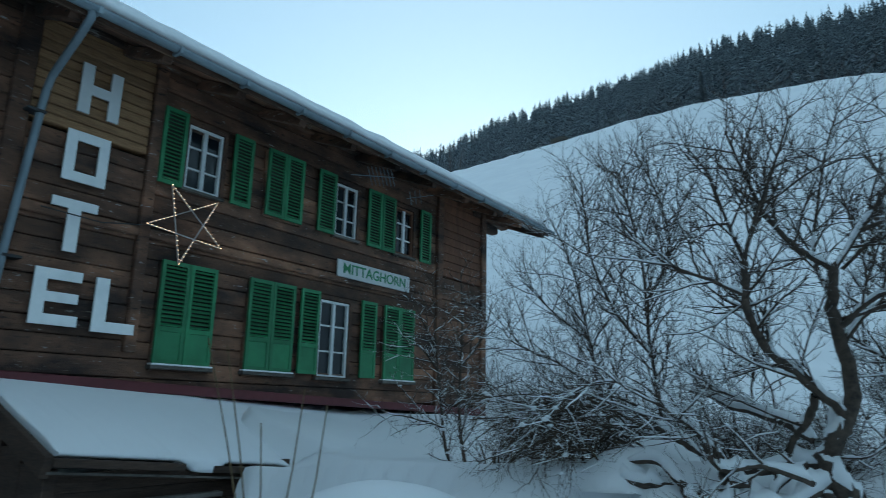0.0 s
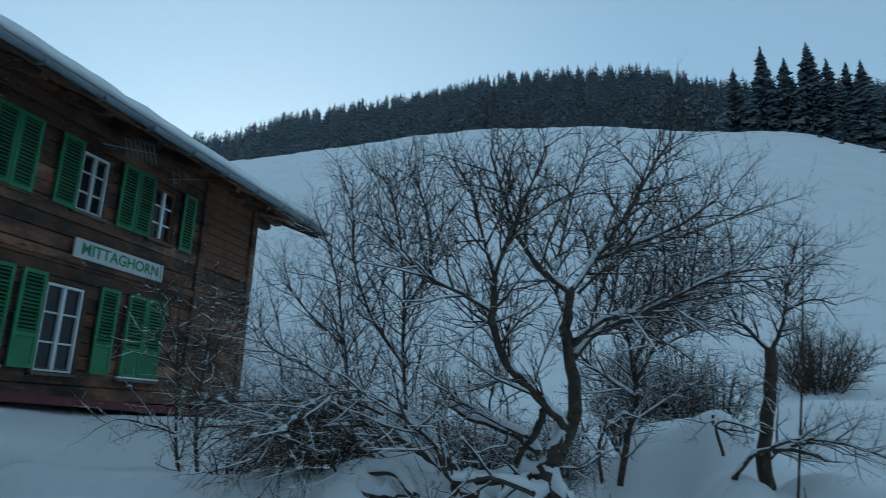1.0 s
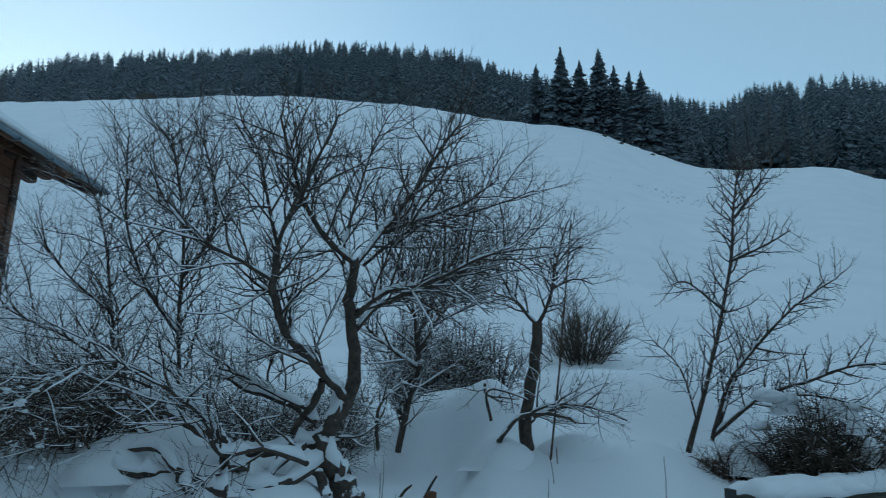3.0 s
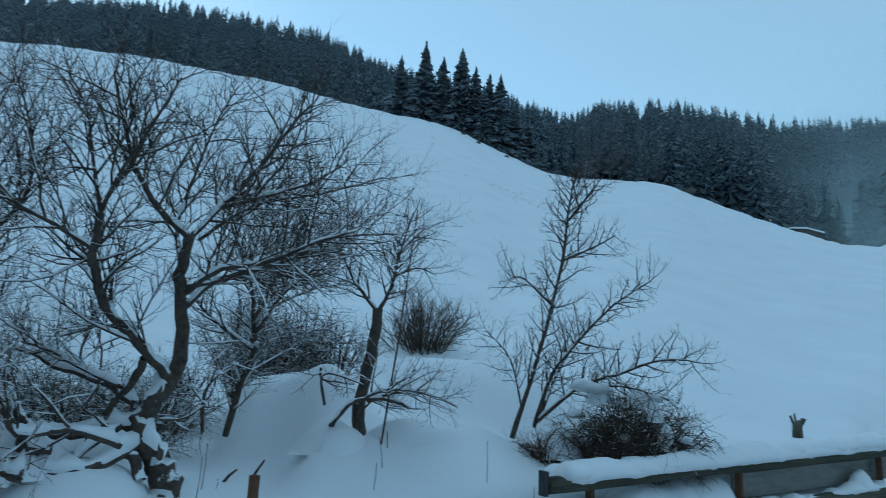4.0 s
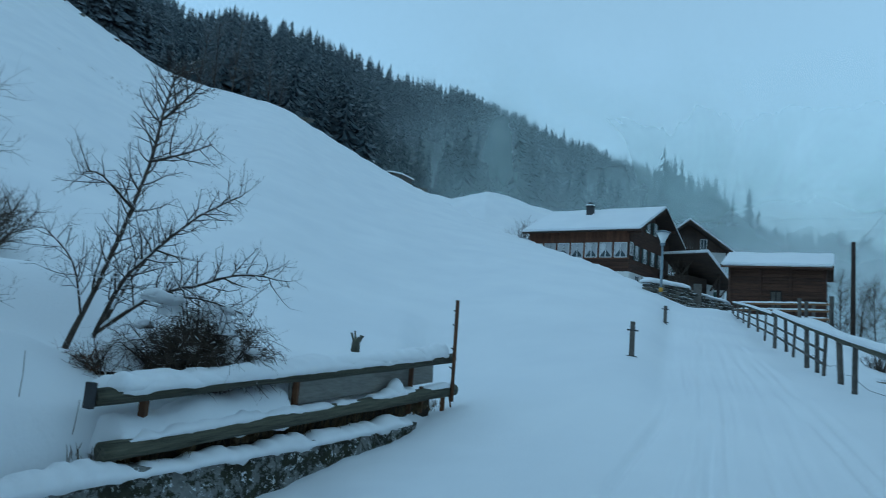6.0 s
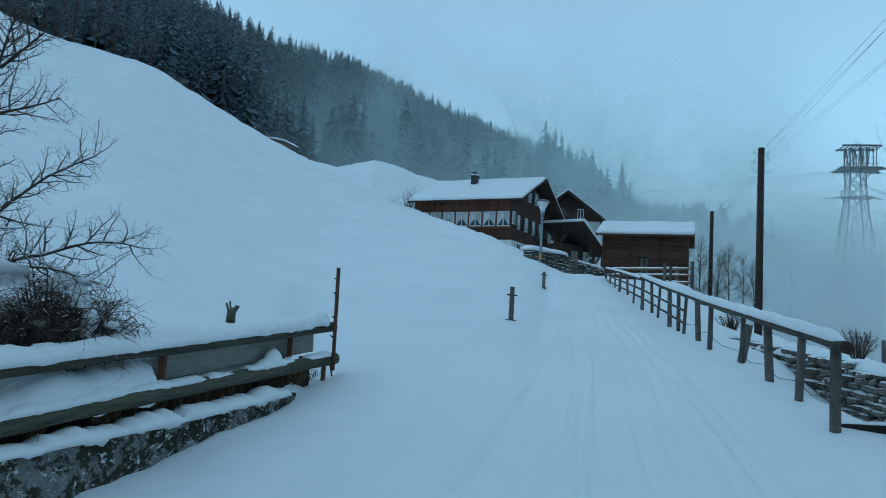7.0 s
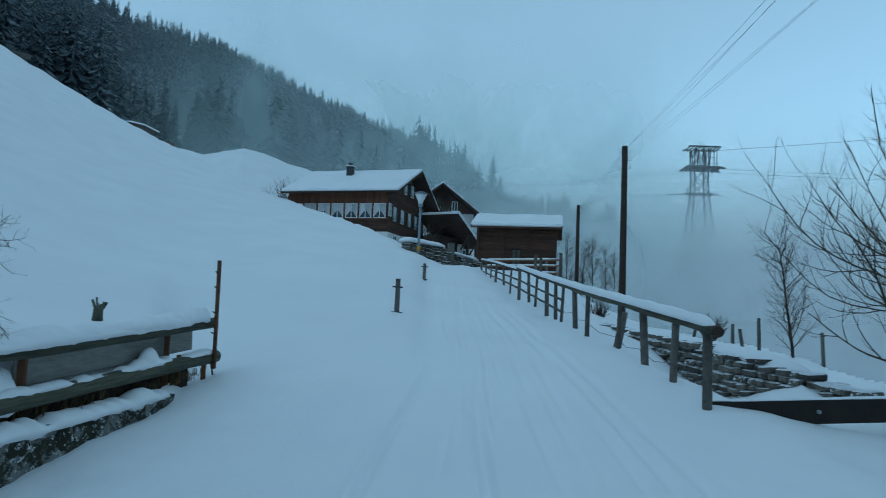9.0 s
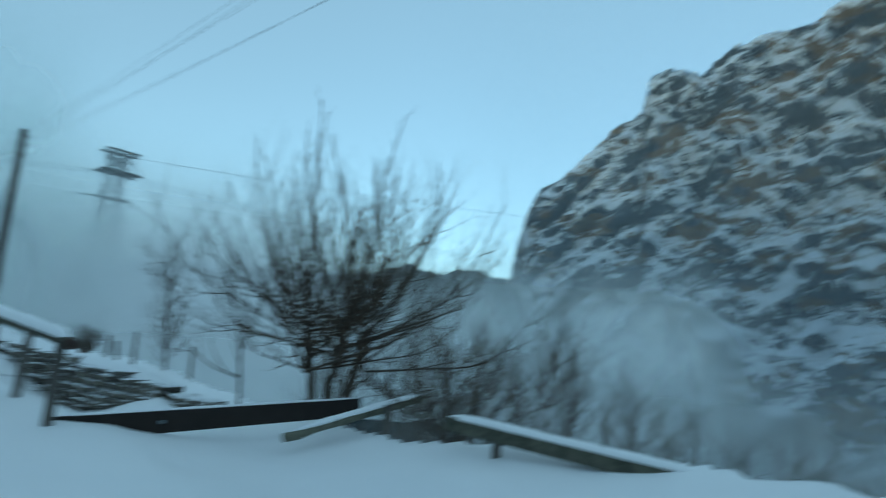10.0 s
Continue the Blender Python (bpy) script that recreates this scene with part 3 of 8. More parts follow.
# roof, rafters, gutter and its pipe
EAVE_Y, EAVE_Z, PITCH, RIDGE_Y = -1.02, 6.09, radians(21), 4.6
ridge_z = EAVE_Z + (RIDGE_Y - EAVE_Y) * math.tan(PITCH)


def roof_plate(x0, x1, low, thick, over=0.0, bevel=0.02, waves=0):
    """Both slopes as one folded plate; low: height of its underside over the rafters."""
    bm = bmesh.new()
    columns = np.linspace(x0, x1, 2 + waves)
    side = [(EAVE_Y - over, EAVE_Z - over * math.tan(PITCH)), (RIDGE_Y, ridge_z), (2 * RIDGE_Y - EAVE_Y + over, EAVE_Z - over * math.tan(PITCH))]
    rows = []
    for x in columns:
        t = thick + (0.035 * noise.noise(Vector((x * 0.8, 1, 0))) + 0.03 * noise.noise(Vector((x * 2.3, 5, 0))) if waves else 0)
        rows.append([bm.verts.new((x, y, z + low)) for y, z in side] + [bm.verts.new((x, y, z + low + t)) for y, z in reversed(side)])
    for a, b in zip(rows, rows[1:]):
        for k in range(6):
            bm.faces.new((a[k], a[(k + 1) % 6], b[(k + 1) % 6], b[k]))
    for row in (rows[0][::-1], rows[-1]):
        bm.faces.new((row[0], row[1], row[4], row[5]))
        bm.faces.new((row[1], row[2], row[3], row[4]))
    bmesh.ops.recalc_face_normals(bm, faces=bm.faces)
    if bevel:
        bmesh.ops.bevel(bm, geom=[e for e in bm.edges if e.calc_face_angle(0) > 0.5], offset=bevel, segments=3, affect="EDGES")
    return bm


part("roof", roof_plate(-2.6, 14.2, 0.0, 0.07, bevel=0), HOTEL_WOOD, hotel)
part("roof_snow", roof_plate(-2.6, 14.25, 0.075, 0.22, -0.03, 0.05, 70), SNOW, hotel, "thick snow on the roof").data.shade_smooth()
for k in range(15):
    x = -1.6 + k * 1.12
    m = Matrix.Translation((x, EAVE_Y + 0.08, EAVE_Z - 0.13)) @ Matrix.Rotation(PITCH, 4, "X")
    part("rafter", boxed(-0.07, 0.07, 0, 5.0, -0.02, 0.13, m=m, bevel=0.012), HOTEL_WOOD, hotel)
for y, z in ((0.06, 6.36), (1.9, 7.06), (3.4, 7.58)):
    part("purlin", boxed(12.4, 14.0, y - 0.1, y + 0.1, z - 0.12, z + 0.1, bevel=0.02), HOTEL_WOOD, hotel)
part("bracket", boxed(12.75, 13.5, -0.06, 0.16, 6.0, 6.2, bevel=0.04), HOTEL_WOOD, hotel)
part("eave_beam", boxed(-2.0, 14.0, -0.1, 0.1, 6.38, 6.46, bevel=0.015), HOTEL_WOOD, hotel)
part("fascia", boxed(-2.6, 14.2, EAVE_Y - 0.03, EAVE_Y, EAVE_Z - 0.1, EAVE_Z + 0.07), HOTEL_WOOD, hotel)
bm = bmesh.new()
steps = 9
outer = [(-0.07 * math.cos(math.pi * k / (steps - 1)), -0.07 * math.sin(math.pi * k / (steps - 1))) for k in range(steps)]
loop = outer + [(p * 0.9, q * 0.9) for p, q in reversed(outer)]
ends = [[bm.verts.new((x, EAVE_Y - 0.11 + p, EAVE_Z - 0.0 + q)) for p, q in loop] for x in (-2.6, 14.25)]
for k in range(len(loop)):
    bm.faces.new((ends[0][k], ends[0][(k + 1) % len(loop)], ends[1][(k + 1) % len(loop)], ends[1][k]))
bmesh.ops.recalc_face_normals(bm, faces=bm.faces)
gutter = part("gutter", bm, ZINC, hotel, "grey zinc gutter")
for k in range(17):
    part("gutter_clip", boxed(-2.0 + k, -1.96 + k, EAVE_Y - 0.19, EAVE_Y - 0.03, EAVE_Z - 0.085, EAVE_Z + 0.005), ZINC, gutter)
part("downpipe", tubed([(2.97, EAVE_Y - 0.11, EAVE_Z - 0.03), (2.97, EAVE_Y - 0.10, 5.96), (2.985, EAVE_Y + 0.08, 5.86), (3.04, -0.24, 5.54), (3.05, -0.14, 5.42), (3.03, -0.13, 5.2), (2.89, -0.13, 3.45), (2.76, -0.13, 1.6)], 0.046, 10), ZINC, hotel, "pale grey downpipe")
for z in (5.1, 3.4):
    part("pipe_clip", boxed(2.87, 3.07, -0.19, 0.0, z, z + 0.03), DARK_METAL, hotel)

# star of small lamps
BULB, _n, _l, _b = shader("bulb", 0.4)
_b.inputs["Base Color"].default_value = (1.0, 0.75, 0.55, 1)
_b.inputs["Emission Color"].default_value = (1.0, 0.62, 0.40, 1)
_b.inputs["Emission Strength"].default_value = 1.3
TUBING = grainy("light_tube", (0.30, 0.29, 0.29), (0.46, 0.43, 0.42), 20.0, rough=0.4)
STAR = [(4.74, 4.73), (4.45, 4.13), (5.47, 4.67), (4.96, 3.69), (5.585, 4.03)]
star = thing("star_light", "five-pointed star of tubes set with small warm lamps", "star light", HOTEL)
bulb_bm = bmesh.new()
bmesh.ops.create_icosphere(bulb_bm, subdivisions=1, radius=0.0065)
bulb_me = None
for a, b in ((0, 3), (0, 4), (1, 2), (1, 4), (2, 3)):
    pa, pb = Vector((STAR[a][0], -0.17, STAR[a][1])), Vector((STAR[b][0], -0.17, STAR[b][1]))
    part("tube", tubed([pa, pb], 0.008, 6), TUBING, star, "pale plastic light tube")
    lit = [(0.0, 0.38), (0.62, 1.0)]
    count = int((pb - pa).length / 0.06)
    for k in range(count + 1):
        q = k / count
        if any(u <= q <= v for u, v in lit):
            if bulb_me is None:
                ob = part("bulb", bulb_bm, BULB, star, "small warm lamp")
                bulb_me = ob.data
            else:
                ob = new("bulb", bulb_me)
                ob.parent = star
            ob.location = pa.lerp(pb, q) + Vector((0, -0.018, 0))
# the cable to the star, an aerial under the eave
cable = tagged(part("cable", tubed([(3.2, -0.1, 4.05), (3.9, -0.11, 4.02), (4.6, -0.14, 4.14)], 0.008, 5), DARK_METAL, None), "thin dark cable running to the star", "cable")
cable.matrix_world = HOTEL
aerial = thing("aerial", "thin metal television aerial under the eave", "aerial", HOTEL)
part("boom", tubed([(7.8, -0.5, 5.74), (8.95, -0.5, 6.03)], 0.009, 5), ZINC, aerial)
for k in range(7):
    p = Vector((8.28, -0.5, 5.86)).lerp(Vector((8.9, -0.5, 6.02)), k / 6)
    part("rod", tubed([p + Vector((-0.13, -0.05, 0.13)), p + Vector((0.13, 0.05, -0.13))], 0.006, 4), ZINC, aerial)
part("boom", tubed([(9.34, -0.5, 5.73), (10.19, -0.5, 6.03)], 0.008, 4), ZINC, aerial)
for k in range(3):
    p = Vector((9.45, -0.5, 5.77)).lerp(Vector((9.75, -0.5, 5.88)), k / 2)
    part("rod", tubed([p + Vector((-0.1, -0.05, 0.1)), p + Vector((0.1, 0.05, -0.1))], 0.006, 4), ZINC, aerial)

# ---- woods on the ridge ----
def fir_template(seed, tiers=9, spikes=6, fronds=1):
    """A narrow spruce one metre high: drooping boughs in uneven whorls, each of one or three fronds."""
    r = np.random.RandomState(seed)
    verts, tris = [], []
    lop = r.uniform(0.88, 1.1, 7)
    for i in range(tiers):
        q = ((i + 0.3) / tiers) ** 0.92
        z = 0.05 + 0.92 * q
        wide = (0.165 * (1 - q) ** 0.82 + 0.004) * np.interp(q * 6, np.arange(7), lop)
        for k in range(spikes):
            a = math.tau * (k + r.uniform(-0.45, 0.45)) / spikes + i * 0.7
            w = wide * r.uniform(0.4, 1.35)
            zt = z + r.uniform(-0.5, 0.5) / tiers
            sag = w * r.uniform(0.25, 0.75) * (1 - 0.75 * q)
            for n in range(fronds):
                b = a + (0, 0.42, -0.42)[n]
                far = w * (1.0, 0.75, 0.75)[n] * r.uniform(0.85, 1.1)
                half = min(0.45, 0.022 / max(w, 0.02) + 0.06) if fronds > 1 else 0.42
                root = (0.0, 0.0, min(zt + 0.35 * w + 0.02, 1.0))
                tip = (far * math.cos(b), far * math.sin(b), zt - sag)
                m = 0.55 * far
                sides = [(m * math.cos(b + g * half), m * math.sin(b + g * half), zt - sag * 0.55 - 0.10 * w) for g in (-1, 1)]
                v = len(verts)
                verts += [root, tip, *sides]
                tris += [(v, v + 2, v + 1), (v, v + 1, v + 3)]
    for k in range(4):
        a, b = math.tau * k / 4, math.tau * (k + 1) / 4
        v = len(verts)
        verts += [(0.018 * math.cos(a), 0.018 * math.sin(a), 0), (0.018 * math.cos(b), 0.018 * math.sin(b), 0), (0, 0, 1.0)]
        tris.append((v, v + 1, v + 2))
    return np.array(verts), np.array(tris)


FIRS = [fir_template(k, 16, 6) for k in range(7)]
SLIM_FIRS = [fir_template(20 + k, 8, 5) for k in range(4)]


def planted(name, spots, heights, material, label, category, seed=1, kinds=None):
    r = np.random.RandomState(seed)
    all_v, all_f, at = [], [], 0
    for (x, y, z), h in zip(spots, heights):
        kinds = kinds or FIRS
        v, f = kinds[r.randint(len(kinds))]
        a, w = r.uniform(0, math.tau), h * r.uniform(1.05, 1.5)
        c, s = math.cos(a), math.sin(a)
        all_v.append(np.stack([(v[:, 0] * c - v[:, 1] * s) * w + x, (v[:, 0] * s + v[:, 1] * c) * w + y, v[:, 2] * h + z - 0.3], 1))
        all_f.append(f + at)
        at += len(v)
    return tagged(arrays(name, np.concatenate(all_v), np.concatenate(all_f), material), label, category, kind="stuff")


def fir_material(name, lo, hi):
    """Dark needles with rime and snow scattered over the boughs; extra rime and a blue-grey tone paint in distance
    haze.
    """
    mat, n, links, b = shader(name, 0.9)
    geo = n.new("ShaderNodeNewGeometry")
    fine = noise_tex(n, links, 0.9, 4.0, 0.7)
    # needle tones lightened and blued to stand in for haze
    green = ramp(n, links, fine, [(0.3, (0.028, 0.044, 0.054)), (0.7, (0.062, 0.092, 0.104))])
    frost_haze = n.new("ShaderNodeMapRange")
    frost_haze.inputs["From Min"].default_value, frost_haze.inputs["From Max"].default_value = lo, hi
    links.new(geo.outputs["Random Per Island"], frost_haze.inputs["Value"])
    each = n.new("ShaderNodeMath")
    each.operation = "MULTIPLY"
    links.new(ramp(n, links, noise_tex(n, links, 0.16, 2.0, 0.5), [(0.36, (0.35, 0.35, 0.35)), (0.66, (1, 1, 1))]), each.inputs[1])
    links.new(frost_haze.outputs["Result"], each.inputs[0])
    rime = n.new("ShaderNodeMath")
    rime.operation = "MULTIPLY"
    links.new(each.outputs[0], rime.inputs[0])
    links.new(ramp(n, links, noise_tex(n, links, 1.7, 6.0, 0.75), [(0.38, (0, 0, 0)), (0.60, (1, 1, 1))]), rime.inputs[1])
    links.new(mix(n, links, rime.outputs[0], green, (0.5, 0.54, 0.58)), b.inputs["Base Color"])
    return mat


FIR_FAR = fir_material("fir_needles_far", 0.35, 1.35)
FIR_NEAR = fir_material("fir_needles_near", -0.6, 1.0)


def scatter_woods():
    r = np.random.RandomState(4)
    brow, ridge = BROW + BROW2, RIDGE + RIDGE2
    spots, heights = [], []
    n = 6600
    az = np.r_[r.uniform(-3, 119, 5000), r.uniform(82, 114, 1600)]
    rc, rr = by_bearing(brow, az, 2), by_bearing(ridge, az, 2)
    start = np.where(rc > 60, rc * 1.16 + 6, 150)
    start = np.where(az < 44, rc + 48, start)
    start = np.where((az > 58) & (az < 82), rc + 18, start)
    step = np.clip((az - 74) / 16, 0, 1)
    start = np.where(az > 76, (rc + 18) * (1 - step) + (136 - np.clip(az - 90, 0, 6)) * step, start)
    start = np.where(az > 112, 200, start) + np.where(az > 70, np.abs(r.normal(0, 7, n)), 0)
    start = np.where(az > 77, np.maximum(start, 137), start)
    q = r.rand(n)
    d = start + (rr * 1.04 - start) * q**0.7
    x, y = d * np.sin(np.radians(az)), d * np.cos(np.radians(az))
    z = ground_plan(x, y)
    keep = r.rand(n) < np.where(az > 100, 0.7, 1.0)
    h = (9.5 + 13.5 * r.rand(n) ** 0.8) * np.where(d > rr * 0.97, 0.95, 1.0)
    for k in np.where(keep)[0]:
        spots.append((x[k] * UNIT, y[k] * UNIT, z[k] * UNIT))
        heights.append(h[k])
    planted("fir_forest", spots, heights, FIR_FAR, "dense dark fir forest dusted with snow on the ridge", "forest", 2)


scatter_woods()
# single firs on and behind the brow
for bearing, metres, high in ((23.2, 136, 9), (46.9, 128, 22), (44.7, 129, 17.5), (48.6, 128, 20), (50.3, 127, 21), (51.6, 127, 18.5), (52.9, 128, 19), (53.9, 126, 18.5),
                              (55.4, 127, 15.5), (49.4, 134, 19.5), (47.8, 136, 20), (57.7, 150, 15), (58.5, 152, 16), (45.8, 140, 17), (9.2, 168, 9), (7.6, 175, 9), (54.6, 140, 17), (51.0, 139, 19), (52.2, 133, 17.5), (53.4, 134, 18), (54.4, 131, 17), (55.0, 133, 16.5), (56.1, 132, 15), (56.6, 129, 14), (50.0, 131, 18), (49.0, 130, 17), (47.4, 131, 16), (52.6, 137, 19), (55.8, 140, 17), (45.2, 135, 14), (46.2, 133, 15), (48.1, 133, 18), (56.9, 138, 15), (57.3, 131, 12), (58.0, 140, 14), (59.0, 142, 12), (51.9, 143, 17), (53.7, 144, 17), (49.9, 143, 18), (46.6, 145, 17), (44.2, 138, 14), (43.2, 141, 15), (42.4, 139, 13), (41.3, 143, 13), (55.3, 146, 16), (50.7, 126, 15), (52.4, 125, 14)):
    p = on_ground(bearing, metres)
    v, f = fir_template(int(bearing * 10), 44, 9, 3)
    high *= 1.0 if bearing < 49.5 else 1.12
    fir = arrays("fir_tree", v * np.array([high * 1.3, high * 1.3, high * 0.97]), f, FIR_NEAR)
    fir.matrix_world = Matrix.Translation(p - Vector((0, 0, 0.3)))
    tagged(fir, "tall dark fir dusted with snow on the brow", "fir tree", group="firs on the brow")
for bearing, metres, high in ((107.2, 74, 3.6), (107.9, 76, 4.6), (108.5, 77, 5.4), (109.1, 75, 5.0), (109.7, 78, 4.4), (110.3, 76, 3.4), (108.2, 80, 5.0)):
    metres *= 3.0
    p = on_ground(bearing, metres)
    top = 1.92 + metres * math.tan(radians(7.3)) + high * 2.6
    high = 34 + 3 * math.sin(bearing * 7)
    v, f = fir_template(int(bearing * 10), 24, 9, 3)
    fir = arrays("fir_tree", v * np.array([high * 1.25, high * 1.25, high]), f, FIR_NEAR)
    fir.matrix_world = Matrix.Translation((p.x, p.y, max(p.z - 0.3, top - high)))
    tagged(fir, "tall fir standing in thin mist", "fir tree", group="firs in the mist")


# ---- rock face across the valley ----
def rock_material():
    mat, n, links, b = shader("rock", 0.95)
    geo, sep = n.new("ShaderNodeNewGeometry"), n.new("ShaderNodeSeparateXYZ")
    links.new(geo.outputs["Normal"], sep.inputs[0])
    wide = noise_tex(n, links, 0.014, 5.0, 0.6, (1, 1, 2.0))
    fine = noise_tex(n, links, 0.095, 10.0, 0.8, (1, 1, 1.8))
    # the blue in the stone is distance haze put into its colour
    stone = ramp(n, links, fine, [(0.3, (0.015, 0.026, 0.040)), (0.7, (0.068, 0.098, 0.135))])
    tan = mix(n, links, ramp(n, links, wide, [(0.50, (0, 0, 0)), (0.57, (1, 1, 1))]), stone, (0.15, 0.105, 0.066))
    add = n.new("ShaderNodeMath")
    add.operation = "ADD"
    m = n.new("ShaderNodeMath")
    m.operation = "MULTIPLY"
    m.inputs[1].default_value = 2.7
    links.new(fine, m.inputs[0])
    broad = n.new("ShaderNodeMath")
    broad.operation = "MULTIPLY_ADD"
    broad.inputs[1].default_value = 2.4
    links.new(noise_tex(n, links, 0.016, 8.0, 0.7, (1, 1, 2.4)), broad.inputs[0])
    up = n.new("ShaderNodeMath")
    up.operation = "MULTIPLY"
    up.inputs[1].default_value = 0.32
    links.new(sep.outputs["Z"], up.inputs[0])
    links.new(up.outputs[0], broad.inputs[2])
    links.new(broad.outputs[0], add.inputs[0])
    links.new(m.outputs[0], add.inputs[1])
    rng_node = n.new("ShaderNodeMapRange")
    rng_node.inputs["From Min"].default_value, rng_node.inputs["From Max"].default_value = 2.56, 2.72
    links.new(add.outputs[0], rng_node.inputs["Value"])
    # snow tinted blue as well, for the same painted haze
    links.new(mix(n, links, rng_node.outputs["Result"], tan, (0.68, 0.77, 0.87)), b.inputs["Base Color"])
    bump(n, links, b, fine, 0.9, 6.0)
    return mat


ROCK = rock_material()
# bearing, elevation of the skyline
CLIFF = [(156.6, 0.5), (157.1, 8.0), (157.5, 10.6), (158.0, 12.8), (158.7, 14.5), (159.3, 15.6), (160.7, 16.3), (162.1, 17.7), (164.0, 19.3), (166.0, 21.0), (167.4, 21.8), (168.0, 24.2), (168.5, 24.6),
         (170.6, 24.4), (172.4, 24.7), (174.1, 26.1), (176.7, 26.4), (179.0, 26.6), (180.8, 27.0), (181.8, 27.9), (183.0, 28.3), (184.1, 28.1), (185.4, 27.3), (190, 29), (205, 33), (240, 30), (270, 20), (290, 5)]


def build_cliff():
    az = np.r_[np.arange(156.6, 192, 0.12), np.arange(192, 290, 1.5)]
    q = np.linspace(0, 1, 170)
    A, Q = np.meshgrid(az, q, indexing="ij")
    jag = np.array([noise.fractal(Vector((a * 1.1, 3.0, 0)), 0.8, 2.2, 5) for a in az])
    el = by_bearing(CLIFF, A, 1) + (0.22 * jag * np.clip((az - 157) / 3, 0, 1))[:, None]
    foot, far = 470.0, 900.0 + 60 * np.sin(A * 0.21)
    top = far * np.tan(np.radians(el)) + 1.9
    # steep bands and ledges
    ledge = Q + 0.035 * np.sin(Q * 34 + A * 0.5 + 2 * np.sin(A * 0.33)) + 0.02 * np.sin(Q * 71 - A * 0.9)
    R = foot + (far - foot) * np.clip(ledge, 0, 1.05)
    Z = -140 + (top + 140) * Q
    X, Y = R * np.sin(np.radians(A)), R * np.cos(np.radians(A))
    verts = np.stack([X, Y, Z], -1)
    flat = verts.reshape(-1, 3)
    shift = np.array([noise.fractal(Vector((p[0] * 0.022, p[1] * 0.022, p[2] * 0.034)), 0.7, 2.1, 6) for p in flat])
    shift2 = np.array([noise.noise(Vector((p[0] * 0.11, p[1] * 0.11, p[2] * 0.17))) for p in flat])
    edge = np.clip((1 - Q.ravel()) * 12, 0.35, 1)
    away = np.stack([np.sin(np.radians(A)), np.cos(np.radians(A)), 0 * A], -1).reshape(-1, 3)
    flat = flat + away * ((shift * 24 + shift2 * 5) * edge)[:, None]
    flat[:, 2] += shift2 * 5 * (Q.ravel() > 0.97)
    n, m = A.shape
    i, j = np.meshgrid(np.arange(n - 1), np.arange(m - 1), indexing="ij")
    faces = np.stack([i * m + j, (i + 1) * m + j, (i + 1) * m + j + 1, i * m + j + 1], -1).reshape(-1, 4)
    ob = arrays("mountain", flat, faces[:, ::-1], ROCK)
    tagged(ob, "steep rock face with snowy ledges across the valley", "mountain", kind="structure")


build_cliff()


# ---- dark wooded mountain at the valley's end ----
FAR_PROFILE = [(112, 3.5), (120, 5.0), (130, 5.8), (138, 6.5), (143.5, 6.9), (145, 6.9), (148.3, 8.1), (150.8, 7.4), (153.6, 8.1), (157, 7.3), (163, 8.3), (175, 9)]


def far_material():
    mat, n, links, b = shader("far_forest", 0.95)
    fine = noise_tex(n, links, 0.02, 7.0, 0.7, (1, 1, 2.0))
    links.new(ramp(n, links, fine, [(0.42, (0.012, 0.022, 0.026)), (0.6, (0.04, 0.055, 0.062)), (0.7, (0.4, 0.43, 0.46))]), b.inputs["Base Color"])
    return mat


def build_far_mountain():
    az, q = np.arange(112, 175, 0.35), np.linspace(0, 1, 30)
    A, Q = np.meshgrid(az, q, indexing="ij")
    far, foot = 1750.0, 1150.0
    top = far * np.tan(np.radians(by_bearing(FAR_PROFILE, A, 1) + 0.12 * np.sin(A * 3.1) + 0.07 * np.sin(A * 7.7))) + 1.9
    R = foot + (far - foot) * Q + 45 * np.sin(A * 1.3 + Q * 5) * (1 - Q)
    Z = -220 + (top + 220) * Q**0.9
    verts = np.stack([R * np.sin(np.radians(A)), R * np.cos(np.radians(A)), Z], -1).reshape(-1, 3)
    n, m = A.shape
    i, j = np.meshgrid(np.arange(n - 1), np.arange(m - 1), indexing="ij")
    faces = np.stack([i * m + j, (i + 1) * m + j, (i + 1) * m + j + 1, i * m + j + 1], -1).reshape(-1, 4)
    tagged(arrays("far_mountain", verts, faces[:, ::-1], far_material(), smooth=True), "dark wooded mountain at the end of the valley", "mountain", kind="structure")


build_far_mountain()


def valley_woods():
    r = np.random.RandomState(14)
    n = 3200
    az, d = r.uniform(118, 172, n), 90 + 520 * r.rand(n) ** 0.8
    x, y = d * np.sin(np.radians(az)), d * np.cos(np.radians(az))
    z = ground_plan(x, y)
    spots = [(x[k] * UNIT, y[k] * UNIT, z[k] * UNIT) for k in range(n)]
    planted("valley_forest", spots, 9 + 12 * r.rand(n), FIR_FAR, "dark fir forest on the slopes below the road", "forest", 15, SLIM_FIRS)


valley_woods()

